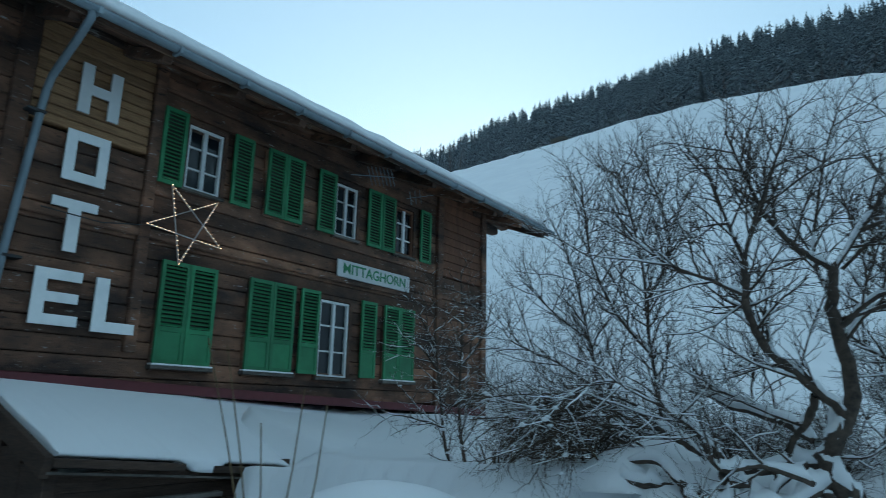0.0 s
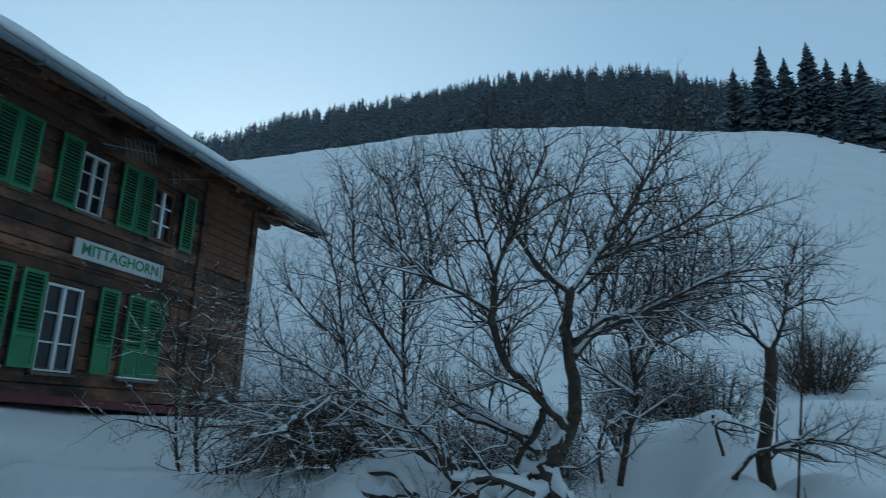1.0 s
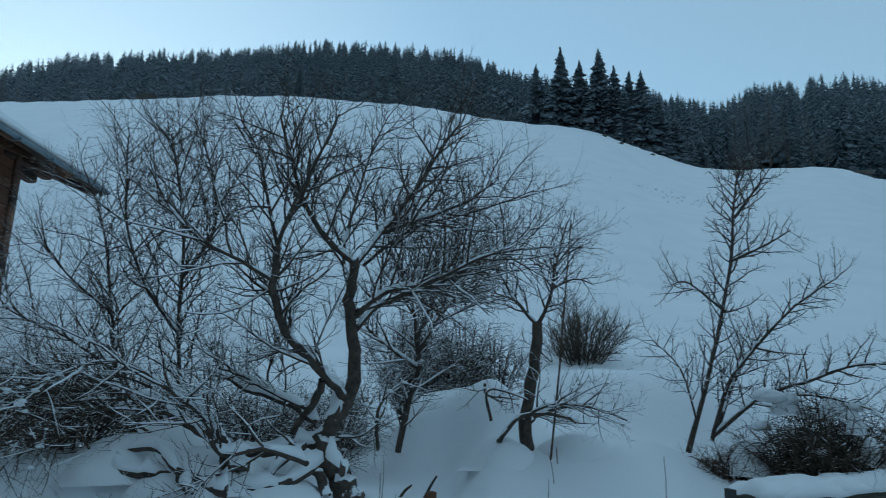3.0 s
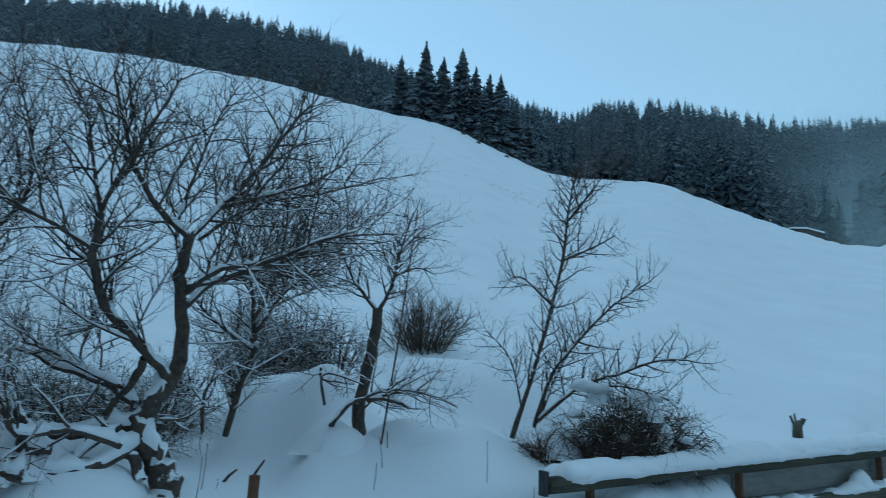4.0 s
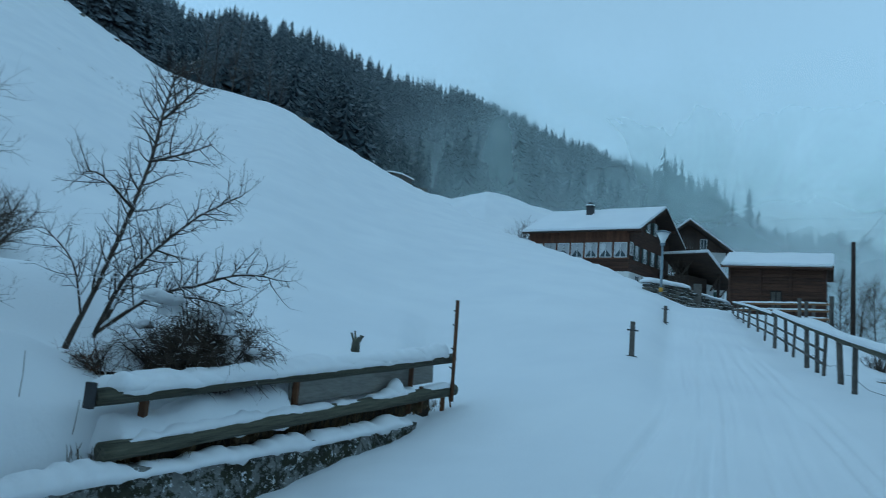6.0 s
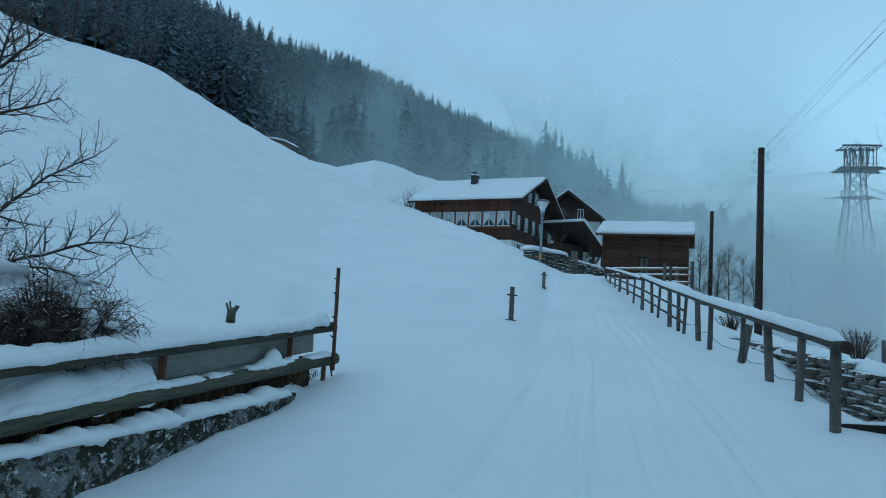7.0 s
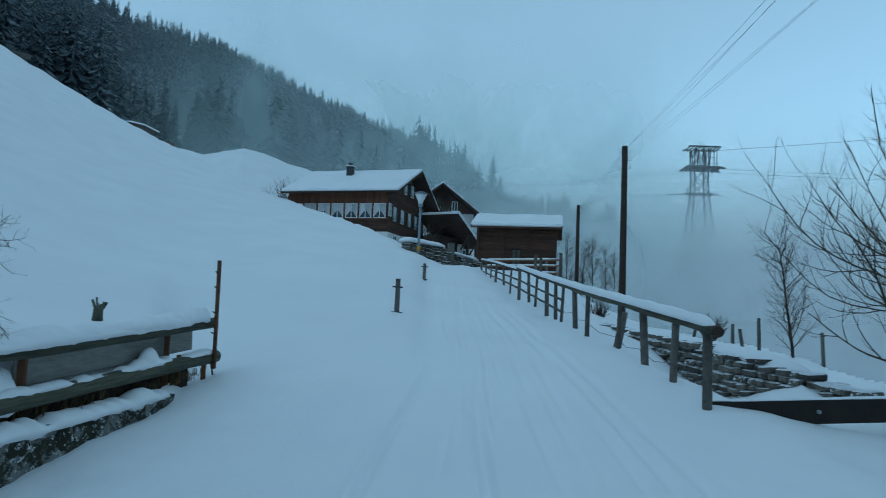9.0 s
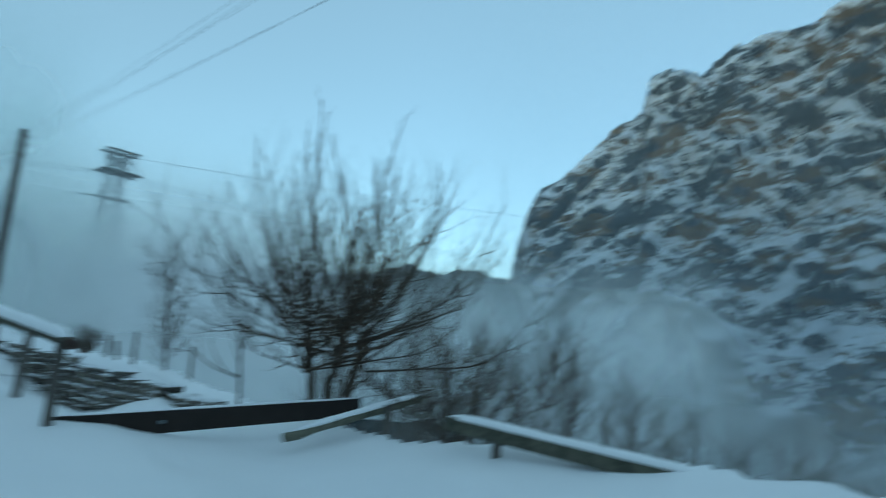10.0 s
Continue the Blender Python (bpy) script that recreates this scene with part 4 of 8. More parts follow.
# ---- bare trees ----
class Grower:
    """Collects tapering boughs and the snow lying on them."""

    def __init__(self, seed, snow=0.5):
        self.rng = random.Random(seed)
        self.wood, self.twigs, self.snow = ([], []), ([], []), ([], [])
        self.snowy = snow

    def bar(self, store, pts, radii, sides):
        verts, faces = store
        right = None
        base = len(verts)
        for i, p in enumerate(pts):
            ahead = (pts[min(i + 1, len(pts) - 1)] - pts[max(i - 1, 0)]).normalized()
            if right is None:
                right = ahead.orthogonal().normalized()
            right = (right - ahead * right.dot(ahead)).normalized()
            up = ahead.cross(right)
            for k in range(sides):
                a = math.tau * k / sides
                verts.append(p + (right * math.cos(a) + up * math.sin(a)) * radii[i])
        for i in range(len(pts) - 1):
            for k in range(sides):
                q = base + i * sides
                faces.append((q + k, q + (k + 1) % sides, q + sides + (k + 1) % sides, q + sides + k))

    def lay_snow(self, pts, radii):
        verts, faces = self.snow
        run = []
        for i in range(len(pts) - 1):
            step = (pts[i + 1] - pts[i]).normalized()
            fade = min(1.0, max(0.12, (4.2 - pts[i].z) / 2.2))
            lies = abs(step.z) < 0.86 and self.rng.random() < self.snowy * fade
            if lies:
                if not run:
                    run = [i]
                run.append(i + 1)
            if run and (not lies or i == len(pts) - 2):
                base = len(verts)
                for n, j in enumerate(run):
                    ahead = (pts[min(j + 1, len(pts) - 1)] - pts[max(j - 1, 0)]).normalized()
                    side = ahead.cross(Vector((0, 0, 1)))
                    side = side.normalized() if side.length > 1e-3 else Vector((1, 0, 0))
                    r = radii[j]
                    end = n in (0, len(run) - 1)
                    deep = 1.6 if pts[j].z < 1.9 and r > 0.02 else 1.0
                    h = 0.0 if end else (r * 0.85 + (0.011 if r > 0.014 else 0.004)) * self.rng.uniform(0.4, 1.4) * deep
                    w = r * (0.6 if end else 1.05) + (0.003 if r > 0.014 else 0.001)
                    top = pts[j] + Vector((0, 0, r * 0.15))
                    if r > 0.02:
                        arc = [(math.cos(a), math.sin(a)) for a in (0.0, 0.75, 1.571, 2.39, math.pi)]
                    else:
                        arc = [(1, 0), (0.6, 0.95), (-0.6, 0.95), (-1, 0)]
                    wide = len(arc)
                    if n == 0:
                        first = wide
                    arc = arc if wide == first else ([(1, 0), (0.6, 0.95), (-0.6, 0.95), (-1, 0)] if first == 4 else [(math.cos(a), math.sin(a)) for a in (0.0, 0.75, 1.571, 2.39, math.pi)])
                    verts += [top - side * (w * c) + Vector((0, 0, (r * 0.8 + h) * q)) for c, q in arc]
                for n in range(len(run) - 1):
                    q = base + n * first
                    for k in range(first):
                        faces.append((q + k, q + (k + 1) % first, q + first + (k + 1) % first, q + first + k))
                run = []

    def clump(self, at, size):
        """A lump of snow lodged in a fork."""
        verts, faces = self.snow
        base, rng = len(verts), self.rng
        verts.append(at + Vector((0, 0, size * 0.75)))
        for ring, (w, h) in enumerate(((0.72, 0.5), (1.0, 0.0))):
            for k in range(6):
                a = math.tau * (k + 0.5 * ring) / 6
                verts.append(at + Vector((math.cos(a) * size * w * rng.uniform(0.8, 1.2), math.sin(a) * size * w * rng.uniform(0.8, 1.2), size * h + rng.uniform(-0.1, 0.1) * size)))
        verts.append(at - Vector((0, 0, size * 0.3)))
        for k in range(6):
            p, q = base + 1 + k, base + 1 + (k + 1) % 6
            faces.append((p, p + 6, q + 6, q))
        for k in (0, 2, 4):
            faces.append((base, base + 1 + k, base + 2 + k, base + 1 + (k + 2) % 6))
            faces.append((base + 13, base + 7 + (k + 2) % 6, base + 8 + k, base + 7 + k))

    def limb(self, pts, r0, r1, sides=8):
        """A main limb along given points, made crooked and smooth."""
        pts = [Vector(p) for p in pts]
        line = []
        for i in range(len(pts) - 1):
            a, b, c, d = pts[max(i - 1, 0)], pts[i], pts[i + 1], pts[min(i + 2, len(pts) - 1)]
            for k in range(4):
                t = k / 4
                line.append(0.5 * (2 * b + (c - a) * t + (2 * a - 5 * b + 4 * c - d) * t * t + (3 * b - a - 3 * c + d) * t**3))
        line.append(pts[-1])
        for p in line[1:-1]:
            p += Vector((self.rng.gauss(0, 0.25), self.rng.gauss(0, 0.25), self.rng.gauss(0, 0.25))) * r0 * 0.5
        radii = [r0 + (r1 - r0) * i / (len(line) - 1) for i in range(len(line))]
        radii = [r * self.rng.uniform(0.92, 1.1) for r in radii]
        self.bar(self.wood, line, radii, sides)
        self.lay_snow(line, radii)
        return line, radii

    def sprout(self, line, radii, habit, level=0, start=0.15):
        """Side branches along a line, each with its own."""
        rng, last = self.rng, habit["levels"]
        length = sum((b - a).length for a, b in zip(line, line[1:]))
        count = max(1, int(length * habit["density"][level] * rng.uniform(0.85, 1.15)))
        spin = rng.uniform(0, math.tau)
        for n in range(count):
            q = start + (1 - start) * (n + rng.random()) / count
            f = q * (len(line) - 1)
            i = min(int(f), len(line) - 2)
            at = line[i].lerp(line[i + 1], f - i)
            ahead = (line[i + 1] - line[i]).normalized()
            r_here = radii[i]
            spin += 2.4 + rng.uniform(-0.5, 0.5)
            side = ahead.orthogonal().normalized()
            side = side * math.cos(spin) + ahead.cross(side) * math.sin(spin)
            angle = radians(rng.uniform(*habit["angle"]))
            way = (ahead * math.cos(angle) + side * math.sin(angle) + Vector((0, 0, habit["up"] + rng.uniform(-0.12, 0.12)))).normalized()
            size = habit["length"][level] * rng.uniform(0.45, 1.2) * (1.1 - 0.45 * q)
            r = min(r_here * 0.7, habit["radius"][level] * rng.uniform(0.75, 1.25))
            steps = (5, 3, 2, 1)[min(level, 3)]
            pts, p, w = [at.copy()], at.copy(), way.copy()
            for k in range(steps):
                w = (w + Vector((rng.gauss(0, 0.15), rng.gauss(0, 0.15), rng.gauss(0, 0.12) + habit["curl"])) ).normalized()
                p = p + w * size / steps
                pts.append(p.copy())
            rr = [r * (1 - 0.72 * k / steps) for k in range(steps + 1)]
            self.bar(self.wood if level == 0 else self.twigs, pts, rr, 5 if level == 0 else 3)
            if self.snowy > 0.3 and habit.get("snow_level", 1) >= 1 and at.z < 3.4 and rng.random() < (0.5, 0.2, 0.03, 0)[level] * self.snowy:
                self.clump(at + Vector((0, 0, r_here * 0.6)), rng.uniform(0.012, 0.034) * (1.2 if at.z < 2.3 else 0.8) * (1.0, 0.75, 0.6, 0.5)[level])
            if level <= habit.get("snow_level", 1) and (level == 0 or rng.random() < 0.5):
                self.lay_snow(pts, rr)
            if level + 1 < last:
                self.sprout(pts, rr, habit, level + 1, 0.12)

    def finish(self, name, label, category, group="", twig=None):
        base = min((v for v in self.wood[0]), key=lambda v: v.z)
        ob = thing(name, label, category, Matrix.Translation(base), group)
        shift = np.array(base)
        for n, store, mat in (("trunk", self.wood, SNOWY_BARK if self.snowy > 0.3 else BARK), ("crown", self.twigs, twig or (SNOWY_TWIG if self.snowy > 0.3 else TWIG)), ("snow", self.snow, SNOW)):
            if store[1]:
                tagged(arrays(n, np.array([tuple(v) for v in store[0]]) - shift, store[1], mat, ob, smooth=n in ("trunk", "snow")), kind="stuff" if n != "trunk" else "")
        return ob


def grown(name, limbs, habit, seed, label, category, snow=0.5, group="", bare=0, lying=(), girth=0.75):
    g = Grower(seed, snow)
    for r0, r1, pts in lying:
        # limbs that rest on the snow: few twigs, a deep load
        line, radii = g.limb(pts, r0 * 0.9, r1 * 0.85, 9)
        g.sprout(line, radii, dict(habit, levels=3, density=(1.8, 6, 6), length=(0.4, 0.22, 0.12)))
    for n, (r0, r1, pts) in enumerate(limbs):
        slim = 0.85 if n < bare else girth
        line, radii = g.limb(pts, r0 * slim, r1 * slim)
        if n >= bare:
            g.sprout(line, radii, habit if r0 > 0.0125 else dict(habit, levels=2, density=(5, 4), length=(0.35, 0.15)))
    return g.finish(name, label, category, group)


apple_limbs = []
apple_limbs.append((0.155, 0.075, [(2.95, 5.10, 0.66), (2.90, 5.12, 1.11), (2.88, 5.13, 1.21), (2.81, 5.17, 1.37), (2.71, 5.22, 1.52), (2.75, 5.2, 1.73), (2.87, 5.14, 1.96)]))
apple_limbs.append((0.076, 0.046, [(2.75, 5.2, 1.73), (2.87, 5.14, 1.96), (2.9, 5.12, 2.23), (2.84, 5.15, 2.62), (2.75, 5.01, 2.81), (2.78, 4.99, 3.01)]))
apple_limbs.append((0.037, 0.012, [(2.78, 4.99, 3.01), (2.51, 5.03, 3.21), (2.29, 5.03, 3.49), (2.14, 4.99, 3.82), (2.01, 4.94, 4.1)]))
apple_limbs.append((0.037, 0.012, [(2.78, 4.99, 3.01), (2.99, 4.98, 3.31), (3.33, 5.0, 3.74), (3.57, 4.94, 4.19), (3.77, 4.91, 4.49)]))
apple_limbs.append((0.058, 0.036, [(2.84, 5.13, 1.93), (2.65, 5.14, 2.1), (2.49, 5.16, 2.26), (2.33, 5.18, 2.39), (2.23, 5.17, 2.56), (2.15, 5.14, 2.76), (2.05, 4.92, 2.69), (2.06, 4.91, 3.04)]))
apple_limbs.append((0.025, 0.009, [(2.06, 4.91, 3.04), (2.09, 4.79, 3.29), (2.24, 4.72, 3.71), (2.37, 4.65, 4.11)]))
apple_limbs.append((0.022, 0.007, [(2.06, 4.91, 3.04), (2.04, 5.14, 3.46), (2.02, 5.37, 3.92), (1.9, 5.52, 4.21)]))
apple_limbs.append((0.034, 0.009, [(2.79, 4.98, 2.58), (2.96, 4.76, 2.78), (3.11, 4.41, 2.83), (3.27, 4.03, 2.98), (3.42, 3.82, 3.06)]))
apple_limbs.append((0.028, 0.008, [(2.99, 4.98, 3.31), (3.22, 4.7, 3.42), (3.45, 4.4, 3.55), (3.58, 4.2, 3.7)]))
apple_limbs.append((0.025, 0.007, [(2.05, 4.92, 2.78), (1.78, 4.92, 2.9), (1.53, 5.01, 3.02), (1.35, 5.17, 3.23), (1.18, 5.32, 3.57)]))
apple_limbs.append((0.037, 0.019, [(2.49, 5.04, 1.45), (2.1, 5.01, 1.57), (1.81, 5.02, 1.54), (1.67, 5.07, 1.8), (1.39, 5.05, 1.99)]))
apple_limbs.append((0.019, 0.006, [(1.39, 5.05, 1.99), (1.09, 5.03, 2.14), (0.77, 4.99, 2.05), (0.54, 5.02, 1.82)]))
apple_limbs.append((0.028, 0.012, [(2.45, 5.06, 1.86), (2.31, 5.35, 1.96), (2.15, 5.64, 2.09), (2.0, 5.8, 2.15)]))
apple_limbs.append((0.025, 0.007, [(2.75, 5.01, 2.76), (2.88, 5.4, 3.22), (3.09, 5.62, 3.73), (3.26, 5.64, 4.33), (3.43, 5.65, 4.73)]))
apple_limbs.append((0.025, 0.008, [(2.8, 4.98, 2.63), (3.3, 5.03, 2.8), (3.7, 4.97, 3.0), (4.0, 4.85, 3.25)]))
apple_limbs.append((0.036, 0.008, [(2.92, 5.18, 2.5), (3.1, 5.1, 2.72), (3.34, 4.87, 2.85), (3.5, 4.62, 2.95), (3.66, 4.3, 3.12), (3.9, 3.92, 3.16)]))
apple_limbs.append((0.024, 0.006, [(2.94, 5.14, 3.05), (3.21, 5.05, 3.32), (3.42, 4.95, 3.46), (3.86, 4.65, 3.62), (4.2, 4.35, 3.8)]))
low_limbs = []
low_limbs.append((0.060, 0.040, [(2.71, 5.22, 1.46), (2.46, 5.12, 1.35), (2.26, 5.1, 1.29), (2.09, 5.12, 1.28), (1.98, 5.16, 1.32)]))
low_limbs.append((0.055, 0.028, [(2.72, 5.22, 1.57), (2.56, 5.35, 1.57), (2.48, 5.44, 1.53), (2.29, 5.52, 1.49), (2.12, 5.59, 1.51), (1.95, 5.7, 1.53)]))
low_limbs.append((0.036, 0.028, [(2.6, 5.3, 1.57), (2.39, 5.26, 1.45), (2.26, 5.21, 1.35)]))
low_limbs.append((0.055, 0.040, [(1.89, 5.03, 1.29), (1.79, 5.12, 1.31), (1.67, 5.21, 1.37), (1.51, 5.31, 1.39), (1.35, 5.4, 1.4), (1.22, 5.53, 1.42)]))
low_limbs.append((0.045, 0.026, [(1.65, 5.06, 1.28), (1.59, 5.13, 1.38), (1.53, 5.2, 1.49), (1.46, 5.37, 1.56), (1.31, 5.61, 1.54)]))
low_limbs.append((0.045, 0.026, [(2.08, 5.18, 1.42), (1.89, 5.14, 1.45), (1.9, 5.14, 1.56), (1.84, 5.21, 1.7), (1.75, 5.29, 1.82), (1.63, 5.38, 1.92), (1.54, 5.46, 1.99)]))
low_limbs.append((0.042, 0.020, [(1.96, 5.59, 1.58), (1.78, 5.59, 1.69), (1.6, 5.59, 1.79), (1.48, 5.57, 1.88), (1.38, 5.6, 1.93)]))
low_limbs.append((0.042, 0.016, [(2.69, 5.29, 1.73), (2.55, 5.52, 1.87), (2.4, 5.69, 1.94), (2.27, 5.85, 1.99), (2.13, 5.9, 2.07), (1.98, 5.95, 2.11)]))
low_limbs.append((0.040, 0.030, [(2.63, 5.15, 2.07), (2.63, 5.26, 1.92), (2.59, 5.39, 1.78), (2.55, 5.47, 1.64)]))
low_limbs.append((0.050, 0.045, [(2.68, 5.07, 1.2), (2.64, 5.14, 1.34), (2.62, 5.21, 1.4)]))

stray_limbs = []
stray_limbs.append((0.024, 0.008, [(3.41, 5.52, 1.48), (3.39, 5.53, 1.82), (3.5, 5.46, 2.02), (3.61, 5.39, 2.1)]))
stray_limbs.append((0.014, 0.010, [(3.05, 5.61, 1.6), (3.21, 5.52, 1.61), (3.34, 5.44, 1.72)]))
stray_limbs.append((0.014, 0.006, [(3.4, 5.52, 1.72), (3.29, 5.59, 1.88), (3.25, 5.61, 2.03)]))

plum_limbs = []
plum_limbs.append((0.030, 0.012, [(1.99, 6.54, 1.42), (1.91, 6.57, 2.11), (1.86, 6.59, 2.64), (1.83, 6.59, 3.32), (1.73, 6.62, 3.9), (1.62, 6.65, 4.37)]))
plum_limbs.append((0.024, 0.007, [(1.9, 6.57, 2.43), (1.58, 6.66, 2.85), (1.35, 6.71, 3.4), (1.29, 6.73, 3.92), (1.26, 6.73, 4.27)]))
plum_limbs.append((0.024, 0.007, [(1.85, 6.59, 2.98), (2.05, 6.42, 3.48), (1.96, 6.45, 4.06), (1.77, 6.51, 4.54)]))
plum_limbs.append((0.027, 0.009, [(1.93, 6.77, 1.47), (1.49, 6.99, 2.09), (1.39, 7.11, 2.65), (1.24, 7.14, 3.41), (1.03, 7.18, 3.94)]))
plum_limbs.append((0.018, 0.006, [(1.39, 7.11, 2.65), (1.0, 7.18, 2.97), (0.69, 7.22, 3.3)]))
plum_limbs.append((0.018, 0.006, [(1.49, 6.99, 2.09), (1.02, 6.98, 2.4), (0.58, 6.93, 2.58), (0.46, 6.94, 2.73)]))
plum_limbs.append((0.018, 0.007, [(1.51, 6.06, 1.62), (1.1, 5.95, 1.8), (0.64, 5.92, 1.88), (0.32, 5.95, 2.04)]))
# low canes that arch out over the snow towards the hotel
cane_limbs = []
r_c = random.Random(31)
for k in range(20):
    foot = Vector((r_c.uniform(1.0, 2.0), r_c.uniform(5.7, 6.5), r_c.uniform(1.35, 2.0)))
    tip = Vector((r_c.uniform(-0.05, 0.8), r_c.uniform(5.5, 6.6), r_c.uniform(1.25, 2.05)))
    cane_limbs.append((0.015, 0.005, [foot, foot.lerp(tip, 0.35) + Vector((0, 0, r_c.uniform(0.08, 0.24))), foot.lerp(tip, 0.7) + Vector((0, 0, r_c.uniform(0.02, 0.16))), tip]))

pear_limbs = []
pear_limbs.append((0.049, 0.035, [(4.17, 6.36, 1.38), (4.24, 6.31, 1.86), (4.33, 6.25, 2.26), (4.3, 6.27, 2.56)]))
pear_limbs.append((0.032, 0.008, [(4.3, 6.27, 2.56), (4.23, 6.31, 3.04), (4.04, 6.45, 3.54), (3.94, 6.51, 4.06)]))
pear_limbs.append((0.032, 0.008, [(4.32, 6.25, 2.44), (4.45, 6.03, 2.85), (4.68, 5.84, 3.15), (4.91, 5.65, 3.5)]))
pear_limbs.append((0.028, 0.008, [(4.3, 6.27, 2.56), (4.55, 6.33, 3.07), (4.67, 6.37, 3.73)]))
pear_limbs.append((0.028, 0.008, [(4.33, 6.25, 2.26), (3.87, 6.32, 2.53), (3.67, 6.44, 2.77)]))

dark_tree_limbs = []
dark_tree_limbs.append((0.078, 0.056, [(4.86, 5.14, 1.44), (4.87, 5.13, 1.86), (4.92, 5.08, 2.38), (4.94, 5.06, 2.72)]))
dark_tree_limbs.append((0.030, 0.018, [(4.94, 5.06, 2.69), (4.75, 5.1, 2.87), (4.68, 5.18, 3.0)]))
dark_tree_limbs.append((0.030, 0.009, [(4.94, 5.06, 2.69), (5.02, 4.97, 2.96), (5.07, 4.92, 3.33), (5.15, 4.83, 3.77)]))
dark_tree_limbs.append((0.018, 0.006, [(5.03, 4.96, 3.06), (5.15, 4.75, 3.16), (5.24, 4.6, 3.1)]))
dark_tree_limbs.append((0.018, 0.006, [(4.68, 5.18, 3.0), (4.5, 5.21, 3.26), (4.35, 5.34, 3.44)]))
dark_tree_limbs.append((0.018, 0.006, [(5.07, 4.92, 3.33), (5.2, 4.85, 3.5), (5.3, 4.8, 3.62)]))
dark_tree_limbs.append((0.021, 0.007, [(4.8, 5.06, 1.82), (4.82, 4.75, 1.92), (4.94, 4.46, 1.92), (4.99, 4.24, 1.86)]))
dark_tree_limbs.append((0.018, 0.008, [(4.63, 5.5, 2.11), (4.64, 5.49, 2.0), (4.75, 5.4, 1.98), (4.89, 5.27, 1.96)]))
dark_tree_limbs.append((0.018, 0.010, [(4.89, 5.13, 1.72), (4.96, 5.07, 1.81), (5.06, 4.97, 1.82), (5.1, 4.92, 1.79)]))
dark_tree_limbs.append((0.012, 0.006, [(5.25, 5.2, 1.84), (5.35, 5.09, 1.9), (5.49, 4.94, 1.88), (5.59, 4.83, 1.8)]))

elder_low = [(0.026, 0.012, [(4.87, 5.05, 1.80), (4.95, 4.88, 1.88), (5.13, 4.70, 1.92), (5.28, 4.53, 1.88), (5.42, 4.36, 1.80)]),
             (0.03, 0.02, [(4.58, 5.22, 1.55), (4.62, 5.18, 1.66), (4.74, 5.07, 1.81), (4.99, 4.84, 1.83), (5.12, 4.72, 1.76)]),
             (0.018, 0.008, [(4.52, 5.27, 1.75), (4.48, 5.30, 2.02), (4.6, 5.2, 2.04), (4.79, 5.04, 1.96)])]

sapling_limbs = []
sapling_limbs.append((0.031, 0.006, [(6.78, 4.63, 1.45), (6.94, 4.39, 2.42), (7.07, 4.18, 3.46), (7.11, 4.11, 4.18), (7.15, 4.05, 4.6)]))
sapling_limbs.append((0.026, 0.007, [(6.92, 4.43, 1.58), (6.93, 4.21, 2.17), (7.0, 3.9, 2.57), (7.09, 3.52, 2.97), (7.17, 3.11, 3.23)]))
sapling_limbs.append((0.026, 0.007, [(6.93, 4.41, 1.64), (6.98, 3.93, 2.02), (7.01, 3.45, 2.2), (7.12, 2.96, 2.37), (7.17, 2.56, 2.34)]))
sapling_limbs.append((0.023, 0.006, [(7.03, 4.43, 1.7), (7.34, 4.31, 2.32), (7.56, 4.14, 2.76)]))
sapling_limbs.append((0.013, 0.005, [(6.83, 4.55, 1.82), (6.59, 4.55, 2.33), (6.27, 4.66, 2.62)]))
sapling_limbs.append((0.018, 0.006, [(6.98, 3.93, 2.02), (6.95, 3.35, 2.08), (6.99, 2.77, 1.93)]))
sapling_limbs.append((0.018, 0.005, [(7.11, 4.11, 4.03), (7.13, 3.87, 4.3), (7.21, 3.73, 4.52)]))
sapling_limbs.append((0.018, 0.005, [(7.03, 4.25, 2.97), (6.75, 4.49, 3.28), (6.56, 4.6, 3.25)]))
sapling_limbs.append((0.018, 0.005, [(7.07, 4.18, 3.53), (7.16, 3.82, 3.67), (7.28, 3.58, 3.82)]))

house_tree_limbs = []
house_tree_limbs.append((0.024, 0.005, [(0.15, 7.86, 1.12), (-0.07, 7.86, 1.41), (-0.15, 7.86, 2.03), (-0.22, 7.86, 2.6), (-0.28, 7.85, 3.48)]))
house_tree_limbs.append((0.022, 0.005, [(0.17, 7.86, 1.14), (0.07, 7.86, 1.71), (0.07, 7.86, 2.39), (0.08, 7.86, 2.98), (0.06, 7.86, 3.49)]))
house_tree_limbs.append((0.016, 0.005, [(-0.11, 7.86, 1.7), (-0.37, 7.75, 1.78), (-0.66, 7.63, 1.83), (-0.84, 7.51, 1.72)]))
house_tree_limbs.append((0.016, 0.005, [(-0.18, 7.86, 2.31), (-0.38, 7.85, 2.58), (-0.54, 7.84, 2.63)]))
house_tree_limbs.append((0.016, 0.005, [(0.07, 7.86, 2.39), (0.31, 7.85, 2.7), (0.43, 7.84, 3.13)]))
house_tree_limbs.append((0.016, 0.005, [(0.07, 7.86, 1.93), (0.38, 7.85, 2.11), (0.7, 7.82, 2.24)]))
house_tree_limbs.append((0.014, 0.005, [(-0.22, 7.86, 2.6), (-0.4, 7.85, 2.93), (-0.49, 7.84, 3.16)]))

